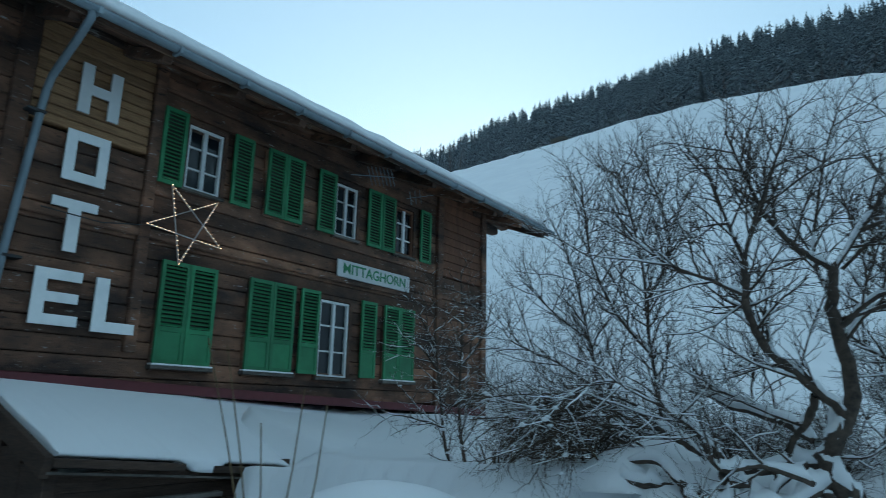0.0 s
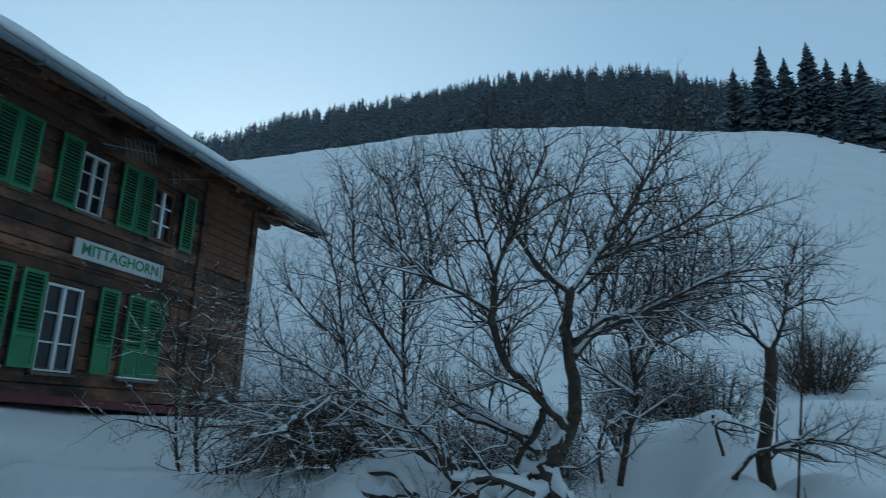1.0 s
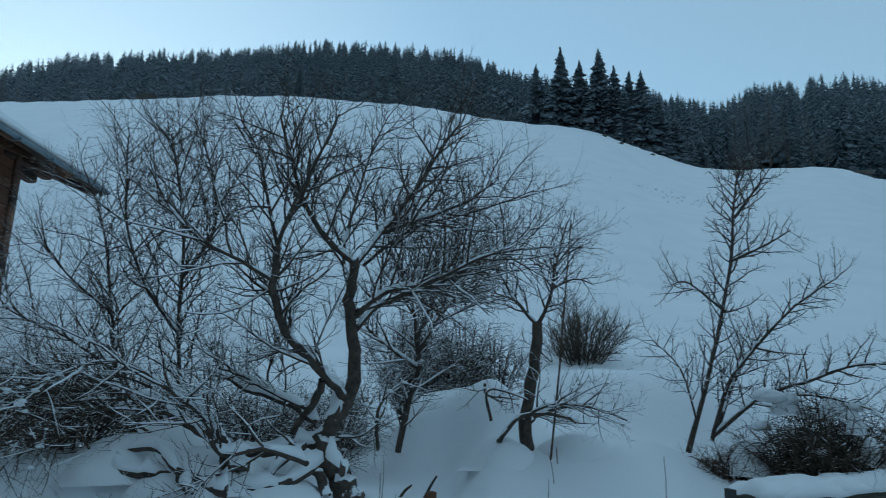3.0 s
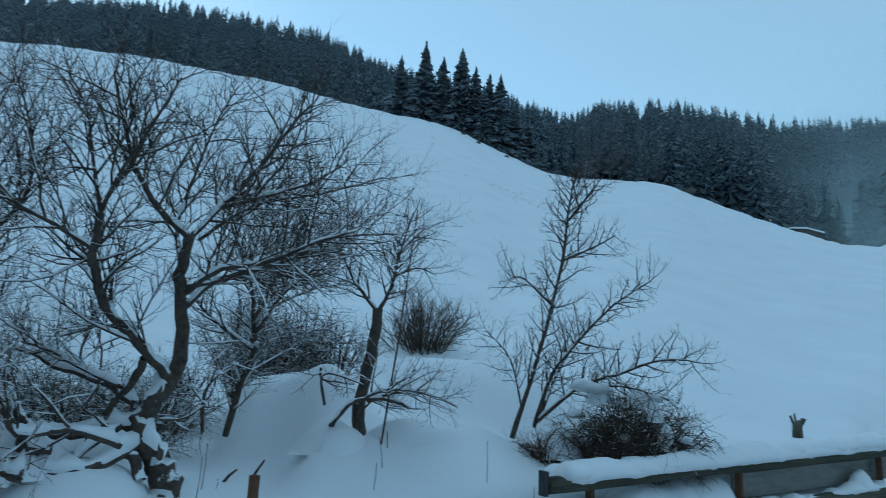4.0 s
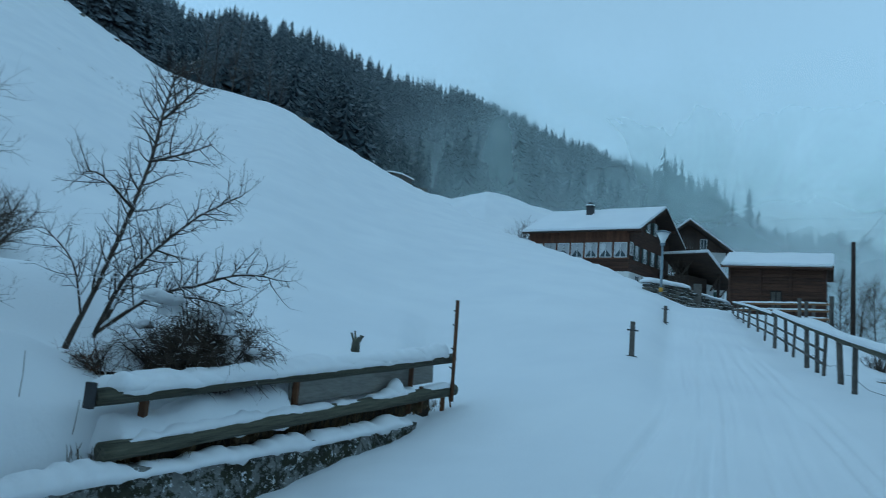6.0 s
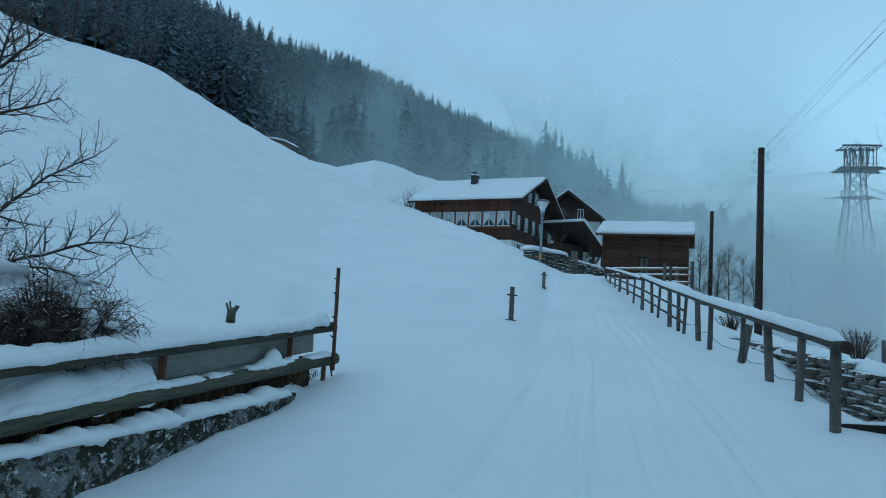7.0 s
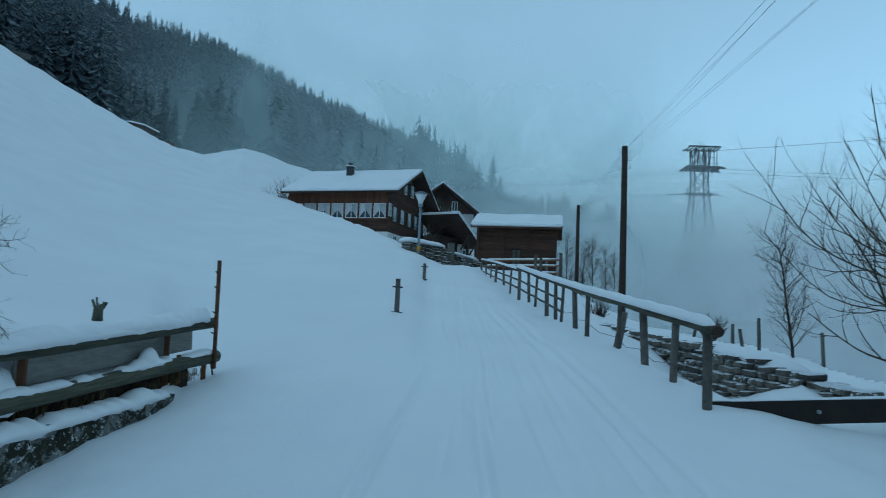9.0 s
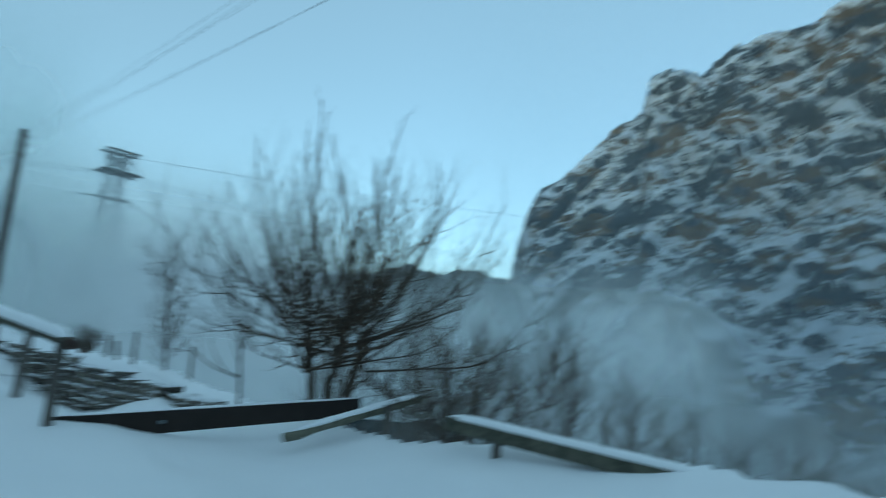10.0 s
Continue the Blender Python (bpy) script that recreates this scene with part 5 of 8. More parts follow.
walnut_limbs = []
r_w = random.Random(61)
for x, y, dx, dy in ((6.04, -7.28, 0.05, 0.15), (5.9, -7.42, -0.1, -0.1), (5.7, -7.58, -0.12, -0.2)):
    walnut_limbs.append((0.075, 0.05, [(x, y, 1.2), (x + dx * 0.3, y + dy * 0.3, 1.65), (x + dx, y + dy, 2.1 + 0.25 * r_w.random())]))
trunks = [limb[2][-1] for limb in walnut_limbs]
for k in range(62):
    foot = Vector(trunks[k % 3]) - Vector((0, 0, 0.6 * r_w.random()))
    turn, tilt = k * 2.4 + r_w.uniform(-0.3, 0.3), radians(6 + 78 * (k / 61))
    size = r_w.uniform(1.9, 2.5) + 0.7 * tilt
    way = Vector((math.cos(turn) * math.sin(tilt), math.sin(turn) * math.sin(tilt), math.cos(tilt)))
    # each limb sweeps outwards, then bends up
    tip = foot + way * size * 0.85 + Vector((0, 0, size * 0.22 * math.sin(tilt)))
    walnut_limbs.append((r_w.uniform(0.016, 0.028), 0.005, [foot, foot + way * size * 0.3 - Vector((0, 0, 0.03)), foot + way * size * 0.62, tip]))

shrub_tree_limbs = []
shrub_tree_limbs.append((0.027, 0.009, [(6.32, -6.26, 1.21), (6.37, -6.22, 1.85), (6.42, -6.03, 2.49), (6.55, -5.76, 3.01)]))
shrub_tree_limbs.append((0.024, 0.007, [(6.37, -6.22, 1.85), (6.31, -6.41, 2.39), (6.27, -6.44, 2.99)]))
shrub_tree_limbs.append((0.018, 0.006, [(6.34, -6.24, 1.53), (6.48, -5.82, 1.69), (6.71, -5.43, 2.05)]))

FRUIT = dict(levels=4, density=(13, 14, 13, 11), angle=(30, 68), up=0.12, curl=0.05, length=(0.95, 0.45, 0.19, 0.055), radius=(0.0115, 0.0078, 0.0058, 0.0048), snow_level=1)
grown("apple_tree", apple_limbs, dict(FRUIT, density=(12, 14, 13, 11), length=(0.88, 0.42, 0.18, 0.055)), 5, "gnarled bare apple tree with snow along its boughs", "tree", 0.9, bare=2, lying=low_limbs)
grown("stray_shrub", stray_limbs, dict(FRUIT, levels=3, density=(8, 8, 7), length=(0.4, 0.22, 0.12)), 13, "small snowy shrub behind the apple tree", "shrub", 0.9)
PLUM = dict(FRUIT, density=(13, 13, 12, 9), length=(0.85, 0.42, 0.2, 0.08), snow_level=1)
grown("arching_shrub", cane_limbs, dict(FRUIT, density=(12, 14, 12, 8), angle=(25, 60), up=0.0, curl=0.02, length=(0.5, 0.26, 0.12, 0.05), radius=(0.009, 0.0065, 0.0052, 0.0045)), 16, "dark tangled shrub with low arching branches over the snow", "shrub", 0.28)
grown("plum_tree", plum_limbs, PLUM, 6, "bare many-stemmed fruit tree with snowy branches", "tree", 0.5)
PEAR = dict(FRUIT, levels=4, density=(15, 14, 12, 9), length=(0.75, 0.35, 0.18, 0.1), snow_level=2)
grown("pear_tree", pear_limbs, PEAR, 7, "small bare tree thick with snow on its branches", "tree", 1.0)
grown("elder_tree", dark_tree_limbs, dict(FRUIT, levels=4, density=(15, 15, 14, 10), length=(0.5, 0.3, 0.15, 0.07), snow_level=1), 8, "cut-back bare tree with a dark straight trunk", "tree", 0.7, bare=1, lying=elder_low)
SAPLING = dict(levels=4, density=(15, 15, 13, 9), angle=(42, 75), up=0.10, curl=0.09, length=(0.55, 0.22, 0.11, 0.05), radius=(0.0105, 0.0082, 0.0068, 0.0058), snow_level=1)
grown("young_tree", sapling_limbs, SAPLING, 9, "slender young tree with several leaning bare stems", "tree", 0.7, girth=1.0)
grown("garden_tree", house_tree_limbs, dict(SAPLING, levels=3, density=(11, 13, 11), length=(0.62, 0.28, 0.13), snow_level=1, radius=(0.0105, 0.0075, 0.0058)), 10, "slim bare tree with frosted twigs beside the hotel", "tree", 0.55, girth=1.0)
WALNUT = dict(levels=3, density=(5.5, 4, 5), angle=(26, 52), up=0.16, curl=0.13, length=(0.95, 0.42, 0.12), radius=(0.0085, 0.006, 0.005), snow_level=-1)
for k in range(24):
    # long straight water shoots out of the crown
    foot = Vector(walnut_limbs[3 + k][2][2 if k % 3 else 3])
    rise = Vector((r_w.gauss(0, 0.2), r_w.gauss(0, 0.2), r_w.uniform(0.6, 1.4)))
    walnut_limbs.append((0.0115, 0.006, [foot, foot + rise * 0.5, foot + rise]))
grown("roadside_tree", walnut_limbs, WALNUT, 11, "broad bare tree with many upright shoots below the road", "tree", 0.1, bare=3)
grown("roadside_shrub", shrub_tree_limbs, dict(WALNUT, density=(4, 5, 4), length=(0.7, 0.35, 0.18)), 12, "thin bare shrub below the road", "shrub", 0.1)


def bush(name, base, wide, high, stems, seed, label, snow=0.4, lean=(0, 0), twig=None, habit=None, thick=1.0, caps=()):
    """Stems that fan out of one root; caps: snow lodged on top."""
    g = Grower(seed, snow)
    base = Vector(base)
    rng_b = random.Random(seed)
    for k in range(stems):
        a, out = rng_b.uniform(0, math.tau), rng_b.uniform(0.1, 1.0) ** 0.7
        tip = base + Vector((math.cos(a) * wide * out + lean[0] * high, math.sin(a) * wide * out + lean[1] * high, high * rng_b.uniform(0.6, 1.0) * (1.1 - 0.45 * out)))
        mid = base.lerp(tip, 0.5) + Vector((math.cos(a), math.sin(a), 0)) * wide * out * 0.12 + Vector((0, 0, high * 0.08))
        line, radii = g.limb([base + Vector((math.cos(a), math.sin(a), -0.1)) * 0.08, mid, tip], 0.012 * thick, 0.004 * thick, 5)
        g.sprout(line, radii, habit or dict(levels=2, density=(11, 10), angle=(25, 60), up=0.15, curl=0.03, length=(0.34 * high, 0.14 * high), radius=(0.0055 * thick, 0.0036 * thick), snow_level=0))
    for x, y, z, size in caps:
        for _ in range(5):
            g.clump(base + Vector((x, y, z)) + Vector((rng_b.gauss(0, 0.5), rng_b.gauss(0, 0.5), rng_b.gauss(0, 0.12))) * size, size * rng_b.uniform(0.5, 1.0))
    return g.finish(name, label, "bush", twig=twig)


# ---- roadside things ----
def snow_ridge(points, wide, high, seed=1, step=0.07, rough=0.35):
    """Snow lying along a bar: a lumpy half-round strip with rounded ends."""
    r = random.Random(seed)
    pts = [Vector(p) for p in points]
    line = []
    for a, b in zip(pts, pts[1:]):
        n = max(2, int((b - a).length / step))
        line += [a.lerp(b, k / n) for k in range(n)]
    line.append(pts[-1])
    bm = bmesh.new()
    rings = []
    phase = r.uniform(0, 9)
    for i, p in enumerate(line):
        ahead = (line[min(i + 1, len(line) - 1)] - line[max(i - 1, 0)]).normalized()
        side = ahead.cross(Vector((0, 0, 1))).normalized()
        end = min(i, len(line) - 1 - i)
        ease = min(1.0, 0.15 + end * 0.35)
        lump = 1 + rough * noise.noise(Vector((i * step * 2.4 + phase, seed * 3.1, 0))) + rough * 0.6 * noise.noise(Vector((i * step * 7 + phase, seed, 4)))
        w, h = wide / 2 * ease * (0.85 + 0.15 * lump), high * ease * lump
        drip = [high * (0.1 + rough * 0.55 * max(0.0, noise.noise(Vector((i * step * 3.6 + phase, seed + s * 7.0, 2))) + 0.5 * noise.noise(Vector((i * step * 12 + phase, seed + s * 7.0, 5)))) * ease) for s in (0, 1)]
        ring = []
        for k in range(7):
            a = math.pi * k / 6
            low = drip[0] if k == 0 else drip[1] if k == 6 else 0.0
            ring.append(bm.verts.new(p + side * (w * math.cos(a)) + Vector((0, 0, h * math.sin(a) - low))))
        rings.append(ring)
    for a, b in zip(rings, rings[1:]):
        for k in range(6):
            bm.faces.new((a[k], b[k], b[k + 1], a[k + 1])).smooth = True
        bm.faces.new((a[6], b[6], b[0], a[0]))
    bm.faces.new(rings[0])
    bm.faces.new(rings[-1][::-1])
    return bm


def crooked(points, radius, sides=9, seed=1, n=10, wob=0.12):
    """A round log with slight bends and swellings."""
    r = random.Random(seed)
    a, b = Vector(points[0]), Vector(points[-1])
    pts = [a.lerp(b, k / n) + Vector((r.gauss(0, wob), r.gauss(0, wob), r.gauss(0, wob))) * radius * (0 < k < n) for k in range(n + 1)]
    return tubed(pts, [radius * r.uniform(0.93, 1.07) for _ in pts], sides)


def snowy_stone():
    mat, n, links, b = shader("snowy_stone", 0.9)
    geo, sep = n.new("ShaderNodeNewGeometry"), n.new("ShaderNodeSeparateXYZ")
    links.new(geo.outputs["Normal"], sep.inputs[0])
    fine = noise_tex(n, links, 7.0, 8.0, 0.72)
    info, tone = n.new("ShaderNodeObjectInfo"), n.new("ShaderNodeHueSaturation")
    spread = n.new("ShaderNodeMapRange")
    spread.inputs["To Min"].default_value, spread.inputs["To Max"].default_value = 0.45, 1.5
    links.new(info.outputs["Random"], spread.inputs["Value"])
    links.new(spread.outputs["Result"], tone.inputs["Value"])
    links.new(ramp(n, links, fine, [(0.3, (0.04, 0.037, 0.03)), (0.7, (0.22, 0.20, 0.165))]), tone.inputs["Color"])
    add, lies = n.new("ShaderNodeMath"), n.new("ShaderNodeMapRange")
    add.operation = "MULTIPLY_ADD"
    add.inputs[1].default_value = 2.2
    links.new(noise_tex(n, links, 5.0, 6.0, 0.65), add.inputs[0])
    links.new(sep.outputs["Z"], add.inputs[2])
    lies.inputs["From Min"].default_value, lies.inputs["From Max"].default_value = 1.45, 1.6
    links.new(add.outputs[0], lies.inputs["Value"])
    links.new(mix(n, links, lies.outputs["Result"], tone.outputs["Color"], (0.86, 0.88, 0.9)), b.inputs["Base Color"])
    bump(n, links, b, fine, 0.8, 0.03)
    return mat


SNOWY_STONE = snowy_stone()


def stone_mesh(name, seed):
    """An angular fieldstone about one metre across."""
    r = random.Random(seed)
    bm = bmesh.new()
    bmesh.ops.create_cube(bm, size=0.8)
    for v in bm.verts:
        v.co = Vector((v.co.x * r.uniform(0.8, 1.15), v.co.y * r.uniform(0.85, 1.15), v.co.z * r.uniform(0.6, 0.85)))
    bmesh.ops.bevel(bm, geom=list(bm.edges), offset=0.11, segments=1, affect="EDGES")
    for v in bm.verts:
        v.co += Vector((r.gauss(0, 0.02), r.gauss(0, 0.02), r.gauss(0, 0.02)))
    me = bpy.data.meshes.new(name)
    bm.to_mesh(me)
    bm.free()
    me.materials.append(SNOWY_STONE)
    return me


STONES = [stone_mesh("stone", 40 + k) for k in range(9)]


def stone_wall(parent, a, b, high, thick, size, seed, drop=0.0):
    """Courses of fieldstones between two feet; drop: the top falls by this much towards b."""
    r = random.Random(seed)
    a, b = Vector(a), Vector(b)
    along = (b - a).normalized()
    side = along.cross(Vector((0, 0, 1))).normalized()
    length = (b - a).length
    angle = math.atan2(along.y, along.x)
    z = 0.0
    while z < high:
        h = size * r.uniform(0.38, 0.6)
        x = r.uniform(-0.1, 0.05)
        while x < length:
            w = size * r.uniform(0.6, 1.7)
            if z < high - drop * (x / length) + r.uniform(-0.06, 0.06):
                ob = new("stone", STONES[r.randrange(len(STONES))])
                ob.parent = parent
                p = a + along * (x + w / 2) + side * r.uniform(-0.05, 0.05) + Vector((0, 0, z + h / 2))
                ob.matrix_local = Matrix.Translation(p) @ Matrix.Rotation(angle + r.uniform(-0.12, 0.12), 4, "Z") @ Matrix.Rotation(r.uniform(-0.12, 0.12), 4, "Y") @ Matrix.Diagonal((w * 1.05, thick, h * 1.45, 1))
                if r.random() < 0.28:
                    q = a + along * (x + w / 2) - side * r.uniform(0.3, 0.5) * thick + Vector((0, 0, z + h * 0.95))
                    part("snow", snow_ridge([q - along * w * 0.42, q + along * w * 0.42], 0.14, 0.045, r.randrange(999), 0.08), SNOW, parent)
            x += w * 0.93
        z += h * 0.92


LOG_WOOD = grainy("log_wood", (0.007, 0.008, 0.006), (0.13, 0.125, 0.085), 5.0, (0.6, 9, 9), 0.9, relief=0.9, distance=0.02)


def laid_log(name, a, b, radius, parent, seed, sides=14, label=""):
    """A log from a to b, built along its own x axis so that cracks and grain follow it."""
    a, b = Vector(a), Vector(b)
    length, n = (b - a).length, 40
    bm = bmesh.new()
    rings = []
    for k in range(n + 1):
        x = length * k / n
        at = Vector((x, 0.35 * radius * noise.noise(Vector((x * 0.9, seed, 0))), 0.35 * radius * noise.noise(Vector((x * 0.9, seed, 7)))))
        rr = radius * (1 + 0.08 * noise.noise(Vector((x * 2.2, seed, 3))))
        rings.append([bm.verts.new(at + Vector((0, math.cos(q), math.sin(q))) * rr * (1 + 0.10 * noise.noise(Vector((x * 1.2, math.cos(q) * 2.2, math.sin(q) * 2.2 + seed))))) for q in (math.tau * j / sides for j in range(sides))])
    for p, q in zip(rings, rings[1:]):
        for j in range(sides):
            bm.faces.new((p[j], q[j], q[(j + 1) % sides], p[(j + 1) % sides])).smooth = True
    bm.faces.new(rings[0])
    bm.faces.new(rings[-1][::-1])
    bmesh.ops.recalc_face_normals(bm, faces=bm.faces)
    ob = part(name, bm, LOG_WOOD, parent, label)
    ob.matrix_local = Matrix.Translation(a) @ (b - a).to_track_quat("X", "Z").to_matrix().to_4x4()
    return ob


# guard rail over the retaining wall
guard = thing("guard_rail", "weathered log guard rail buried in snow above a low wall", "guard rail")
laid_log("top_log", (5.30, 3.25, 1.20), (10.12, 0.97, 1.60), 0.07, guard, 2)
laid_log("low_log", (5.36, 3.18, 0.78), (10.17, 0.92, 1.16), 0.082, guard, 3)
part("end_plate", boxed(-0.02, 0.02, -0.05, 0.05, -0.09, 0.11, m=Matrix.Translation((5.27, 3.27, 1.21)) @ Matrix.Rotation(-0.45, 4, "Z")), DARK_METAL, guard)
for x, y, z0, z1 in ((5.80, 3.12, 0.6, 1.2), (9.30, 1.42, 0.85, 1.5), (9.55, 1.30, 0.85, 1.2), (7.45, 2.36, 0.7, 1.3), (10.0, 1.05, 0.75, 1.1)):
    part("post", boxed(x - 0.035, x + 0.035, y - 0.03, y + 0.03, z0, z1, bevel=0.006), RUST, guard, "rusty steel post")
part("board", boxed(0, 2.80, -0.018, 0.018, -0.13, 0.13, m=Matrix.Translation((7.42, 2.42, 1.15)) @ Matrix.Rotation(-0.443, 4, "Z") @ Matrix.Rotation(radians(-4.6), 4, "Y"), bevel=0.006), PALE_BOARD, guard, "grey board behind the logs")
part("snow", snow_ridge([(5.4, 3.24, 1.255), (6.9, 2.52, 1.375), (8.4, 1.82, 1.52), (9.5, 1.3, 1.60)], 0.24, 0.10, 5, 0.035, 0.6), SNOW, guard)
part("snow", snow_ridge([(9.3, 1.4, 1.58), (10.02, 1.06, 1.655)], 0.24, 0.15, 6, 0.035, 0.7), SNOW, guard)
part("snow", snow_ridge([(5.5, 3.13, 0.85), (6.5, 2.67, 0.925), (7.6, 2.15, 1.01), (8.7, 1.64, 1.10), (9.3, 1.36, 1.14)], 0.17, 0.065, 7, 0.035, 1.2), SNOW, guard)
part("snow", snow_ridge([(8.75, 1.65, 1.10), (9.15, 1.46, 1.13)], 0.2, 0.19, 8, 0.06, 0.5), SNOW, guard)
part("snow", snow_ridge([(9.45, 1.28, 1.16), (10.1, 0.97, 1.21)], 0.18, 0.06, 9, 0.06, 0.6), SNOW, guard)
part("snow", snow_ridge([(5.5, 3.34, 0.76), (6.4, 2.93, 0.83), (7.45, 2.46, 0.9)], 0.5, 0.31, 14, 0.05, 0.4), SNOW, guard)
part("snow", snow_ridge([(5.45, 3.36, 1.24), (6.9, 2.66, 1.36), (8.4, 1.96, 1.49), (9.7, 1.36, 1.59)], 0.55, 0.13, 15, 0.05, 0.5), SNOW, guard)
for x, y in ((10.13, 0.95),):
    part("hook", tubed([(x - 0.1, y + 0.02, 1.08), (x - 0.02, y, 0.96), (x + 0.02, y - 0.02, 0.8)], 0.012, 6), RUST, guard)

retaining = tagged(thing("retaining_wall", "cracked mossy concrete retaining wall capped with snow", "wall"), kind="structure")
bm = bmesh.new()
bmesh.ops.create_grid(bm, x_segments=90, y_segments=12, size=0.5)
for v in bm.verts:
    q, h = v.co.x + 0.5, v.co.y + 0.5
    p = Vector((3.9, 3.74, 0)).lerp(Vector((9.15, 1.26, 0)), q)
    top = 0.57 + 0.20 * q + 0.04 * noise.noise(Vector((q * 11, 0, 0)))
    z = -0.3 + (top + 0.3) * h
    out = 0.05 * noise.fractal(Vector((q * 26, h * 4, 1)), 1.0, 2.0, 4) + 0.06 * (1 - h)
    v.co = Vector((p.x - 0.428 * out, p.y - 0.904 * out, z))
back = bmesh.ops.extrude_face_region(bm, geom=list(bm.faces))["geom"]
for v in back:
    if isinstance(v, bmesh.types.BMVert):
        v.co += Vector((0.428, 0.904, 0)) * 0.3
bmesh.ops.recalc_face_normals(bm, faces=bm.faces)


def mossy_concrete():
    mat, n, links, b = shader("mossy_concrete", 0.95)
    fine = noise_tex(n, links, 9.0, 8.0, 0.7)
    wide = noise_tex(n, links, 4.5, 8.0, 0.75)
    grey = ramp(n, links, fine, [(0.3, (0.13, 0.135, 0.13)), (0.7, (0.34, 0.345, 0.33))])
    moss = ramp(n, links, fine, [(0.35, (0.012, 0.012, 0.008)), (0.7, (0.05, 0.05, 0.025))])
    dirty = mix(n, links, ramp(n, links, wide, [(0.47, (0, 0, 0)), (0.51, (1, 1, 1))]), grey, moss)
    fleck = noise_tex(n, links, 16.0, 6.0, 0.75)
    links.new(mix(n, links, ramp(n, links, fleck, [(0.57, (0, 0, 0)), (0.62, (1, 1, 1))]), dirty, (0.75, 0.78, 0.8)), b.inputs["Base Color"])
    bump(n, links, b, fine, 0.9, 0.03)
    return mat


part("face", bm, mossy_concrete(), retaining)
part("snow", snow_ridge([(4.4, 3.60, 0.56), (5.9, 2.90, 0.61), (7.2, 2.28, 0.65), (8.5, 1.66, 0.74), (9.1, 1.38, 0.78)], 0.34, 0.10, 12, 0.035, 1.3), SNOW, retaining)


def tufts(name, spots, high, seed, label, material, blades=14):
    """Dry blades and stalks in clumps."""
    r = random.Random(seed)
    verts, faces = [], []
    for p in spots:
        for _ in range(blades):
            a, h, w = r.uniform(0, math.tau), high * r.uniform(0.4, 1.1), 0.004
            q = Vector(p) + Vector((r.gauss(0, 0.05), r.gauss(0, 0.05), -0.03))
            bend = Vector((math.cos(a), math.sin(a), 0)) * h * r.uniform(0.1, 0.7)
            s = Vector((-math.sin(a), math.cos(a), 0)) * w
            k = len(verts)
            verts += [q - s, q + s, q + bend * 0.4 + Vector((0, 0, h * 0.6)) + s * 0.7, q + bend * 0.4 + Vector((0, 0, h * 0.6)) - s * 0.7, q + bend + Vector((0, 0, h)) + s * 0.2, q + bend + Vector((0, 0, h)) - s * 0.2]
            faces += [(k, k + 1, k + 2, k + 3), (k + 3, k + 2, k + 4, k + 5)]
    return tagged(arrays(name, [tuple(v) for v in verts], faces, material), label, "grass", kind="stuff")


r_t = random.Random(3)
under = [Vector((5.3, 3.3, 0.68)).lerp(Vector((10.0, 1.12, 0.98)), r_t.random()) + Vector((r_t.uniform(-0.05, 0.12), r_t.uniform(-0.05, 0.15), r_t.uniform(-0.1, 0.02))) for _ in range(130)]
tufts("dry_grass", under, 0.16, 4, "dry brown grass hanging under the guard rail", GRASS, 22)
bm = bmesh.new()
box(bm, 0, 4.5, 0.0, 0.25, -0.35, 0.04, m=Matrix.Translation((5.75, 3.12, 0.78)) @ Matrix.Rotation(-0.443, 4, "Z") @ Matrix.Rotation(radians(-3.6), 4, "Y"), bevel=0.05)
tagged(part("earth_bank", bm, grainy("earth", (0.015, 0.011, 0.008), (0.06, 0.045, 0.03), 12.0, rough=1.0, relief=0.9, distance=0.03), None), "dark bare earth under the guard rail", "earth bank", kind="structure")

pole = thing("snow_pole", "rusty steel pole with wire hooks beside the guard rail", "pole")
part("tube", tubed([(9.97, 0.92, 1.0), (9.92, 0.94, 2.43)], 0.027, 8), RUST, pole)
for z in (1.45, 1.72, 2.05, 2.25):
    part("hook", tubed([(9.94, 0.93, z), (9.90, 0.98, z + 0.03)], 0.009, 5), DARK_METAL, pole)

# stump of a pollarded bush on the slope
stump = thing("stump", "small cut stump standing out of the snow", "stump")
for dx, dy, h, r0 in ((-0.06, 0.05, 0.20, 0.02), (0.02, -0.05, 0.17, 0.022), (0.05, -0.07, 0.16, 0.018), (0.0, 0.0, 0.10, 0.07), (-0.02, 0.02, 0.24, 0.016), (0.04, -0.01, 0.13, 0.02), (-0.05, 0.0, 0.14, 0.018)):
    part("stem", tubed([(9.93 + dx * 0.3, 2.37 + dy * 0.3, 1.55), (9.93 + dx * 0.6, 2.37 + dy * 0.6, 1.68 + h * 0.25), (9.93 + dx * 1.2, 2.37 + dy * 1.2, 1.68 + h * 0.8)], [r0, r0 * 0.85, r0 * 0.8], 7), BEAM_WOOD, stump)

for x, y, z0, z1, r0 in ((12.5, -1.92, 1.35, 2.44, 0.048), (20.2, -4.0, 2.4, 3.3, 0.05)):
    post = thing("marker_post", "grey wooden post with wire fixings beside the road", "post", group="posts along the road")
    part("post", tubed([(x, y, z0), (x + 0.02, y, (z0 + z1) / 2), (x + 0.03, y, z1)], [r0, r0, r0 * 0.9], 7), GREY_WOOD, post)
    for k in (0.3, 0.72):
        z = z0 + (z1 - z0) * k + 0.15
        part("fixing", tubed([(x - 0.02, y - 0.09, z), (x + 0.02, y + 0.1, z + 0.01)], 0.015, 5), DARK_METAL, post)

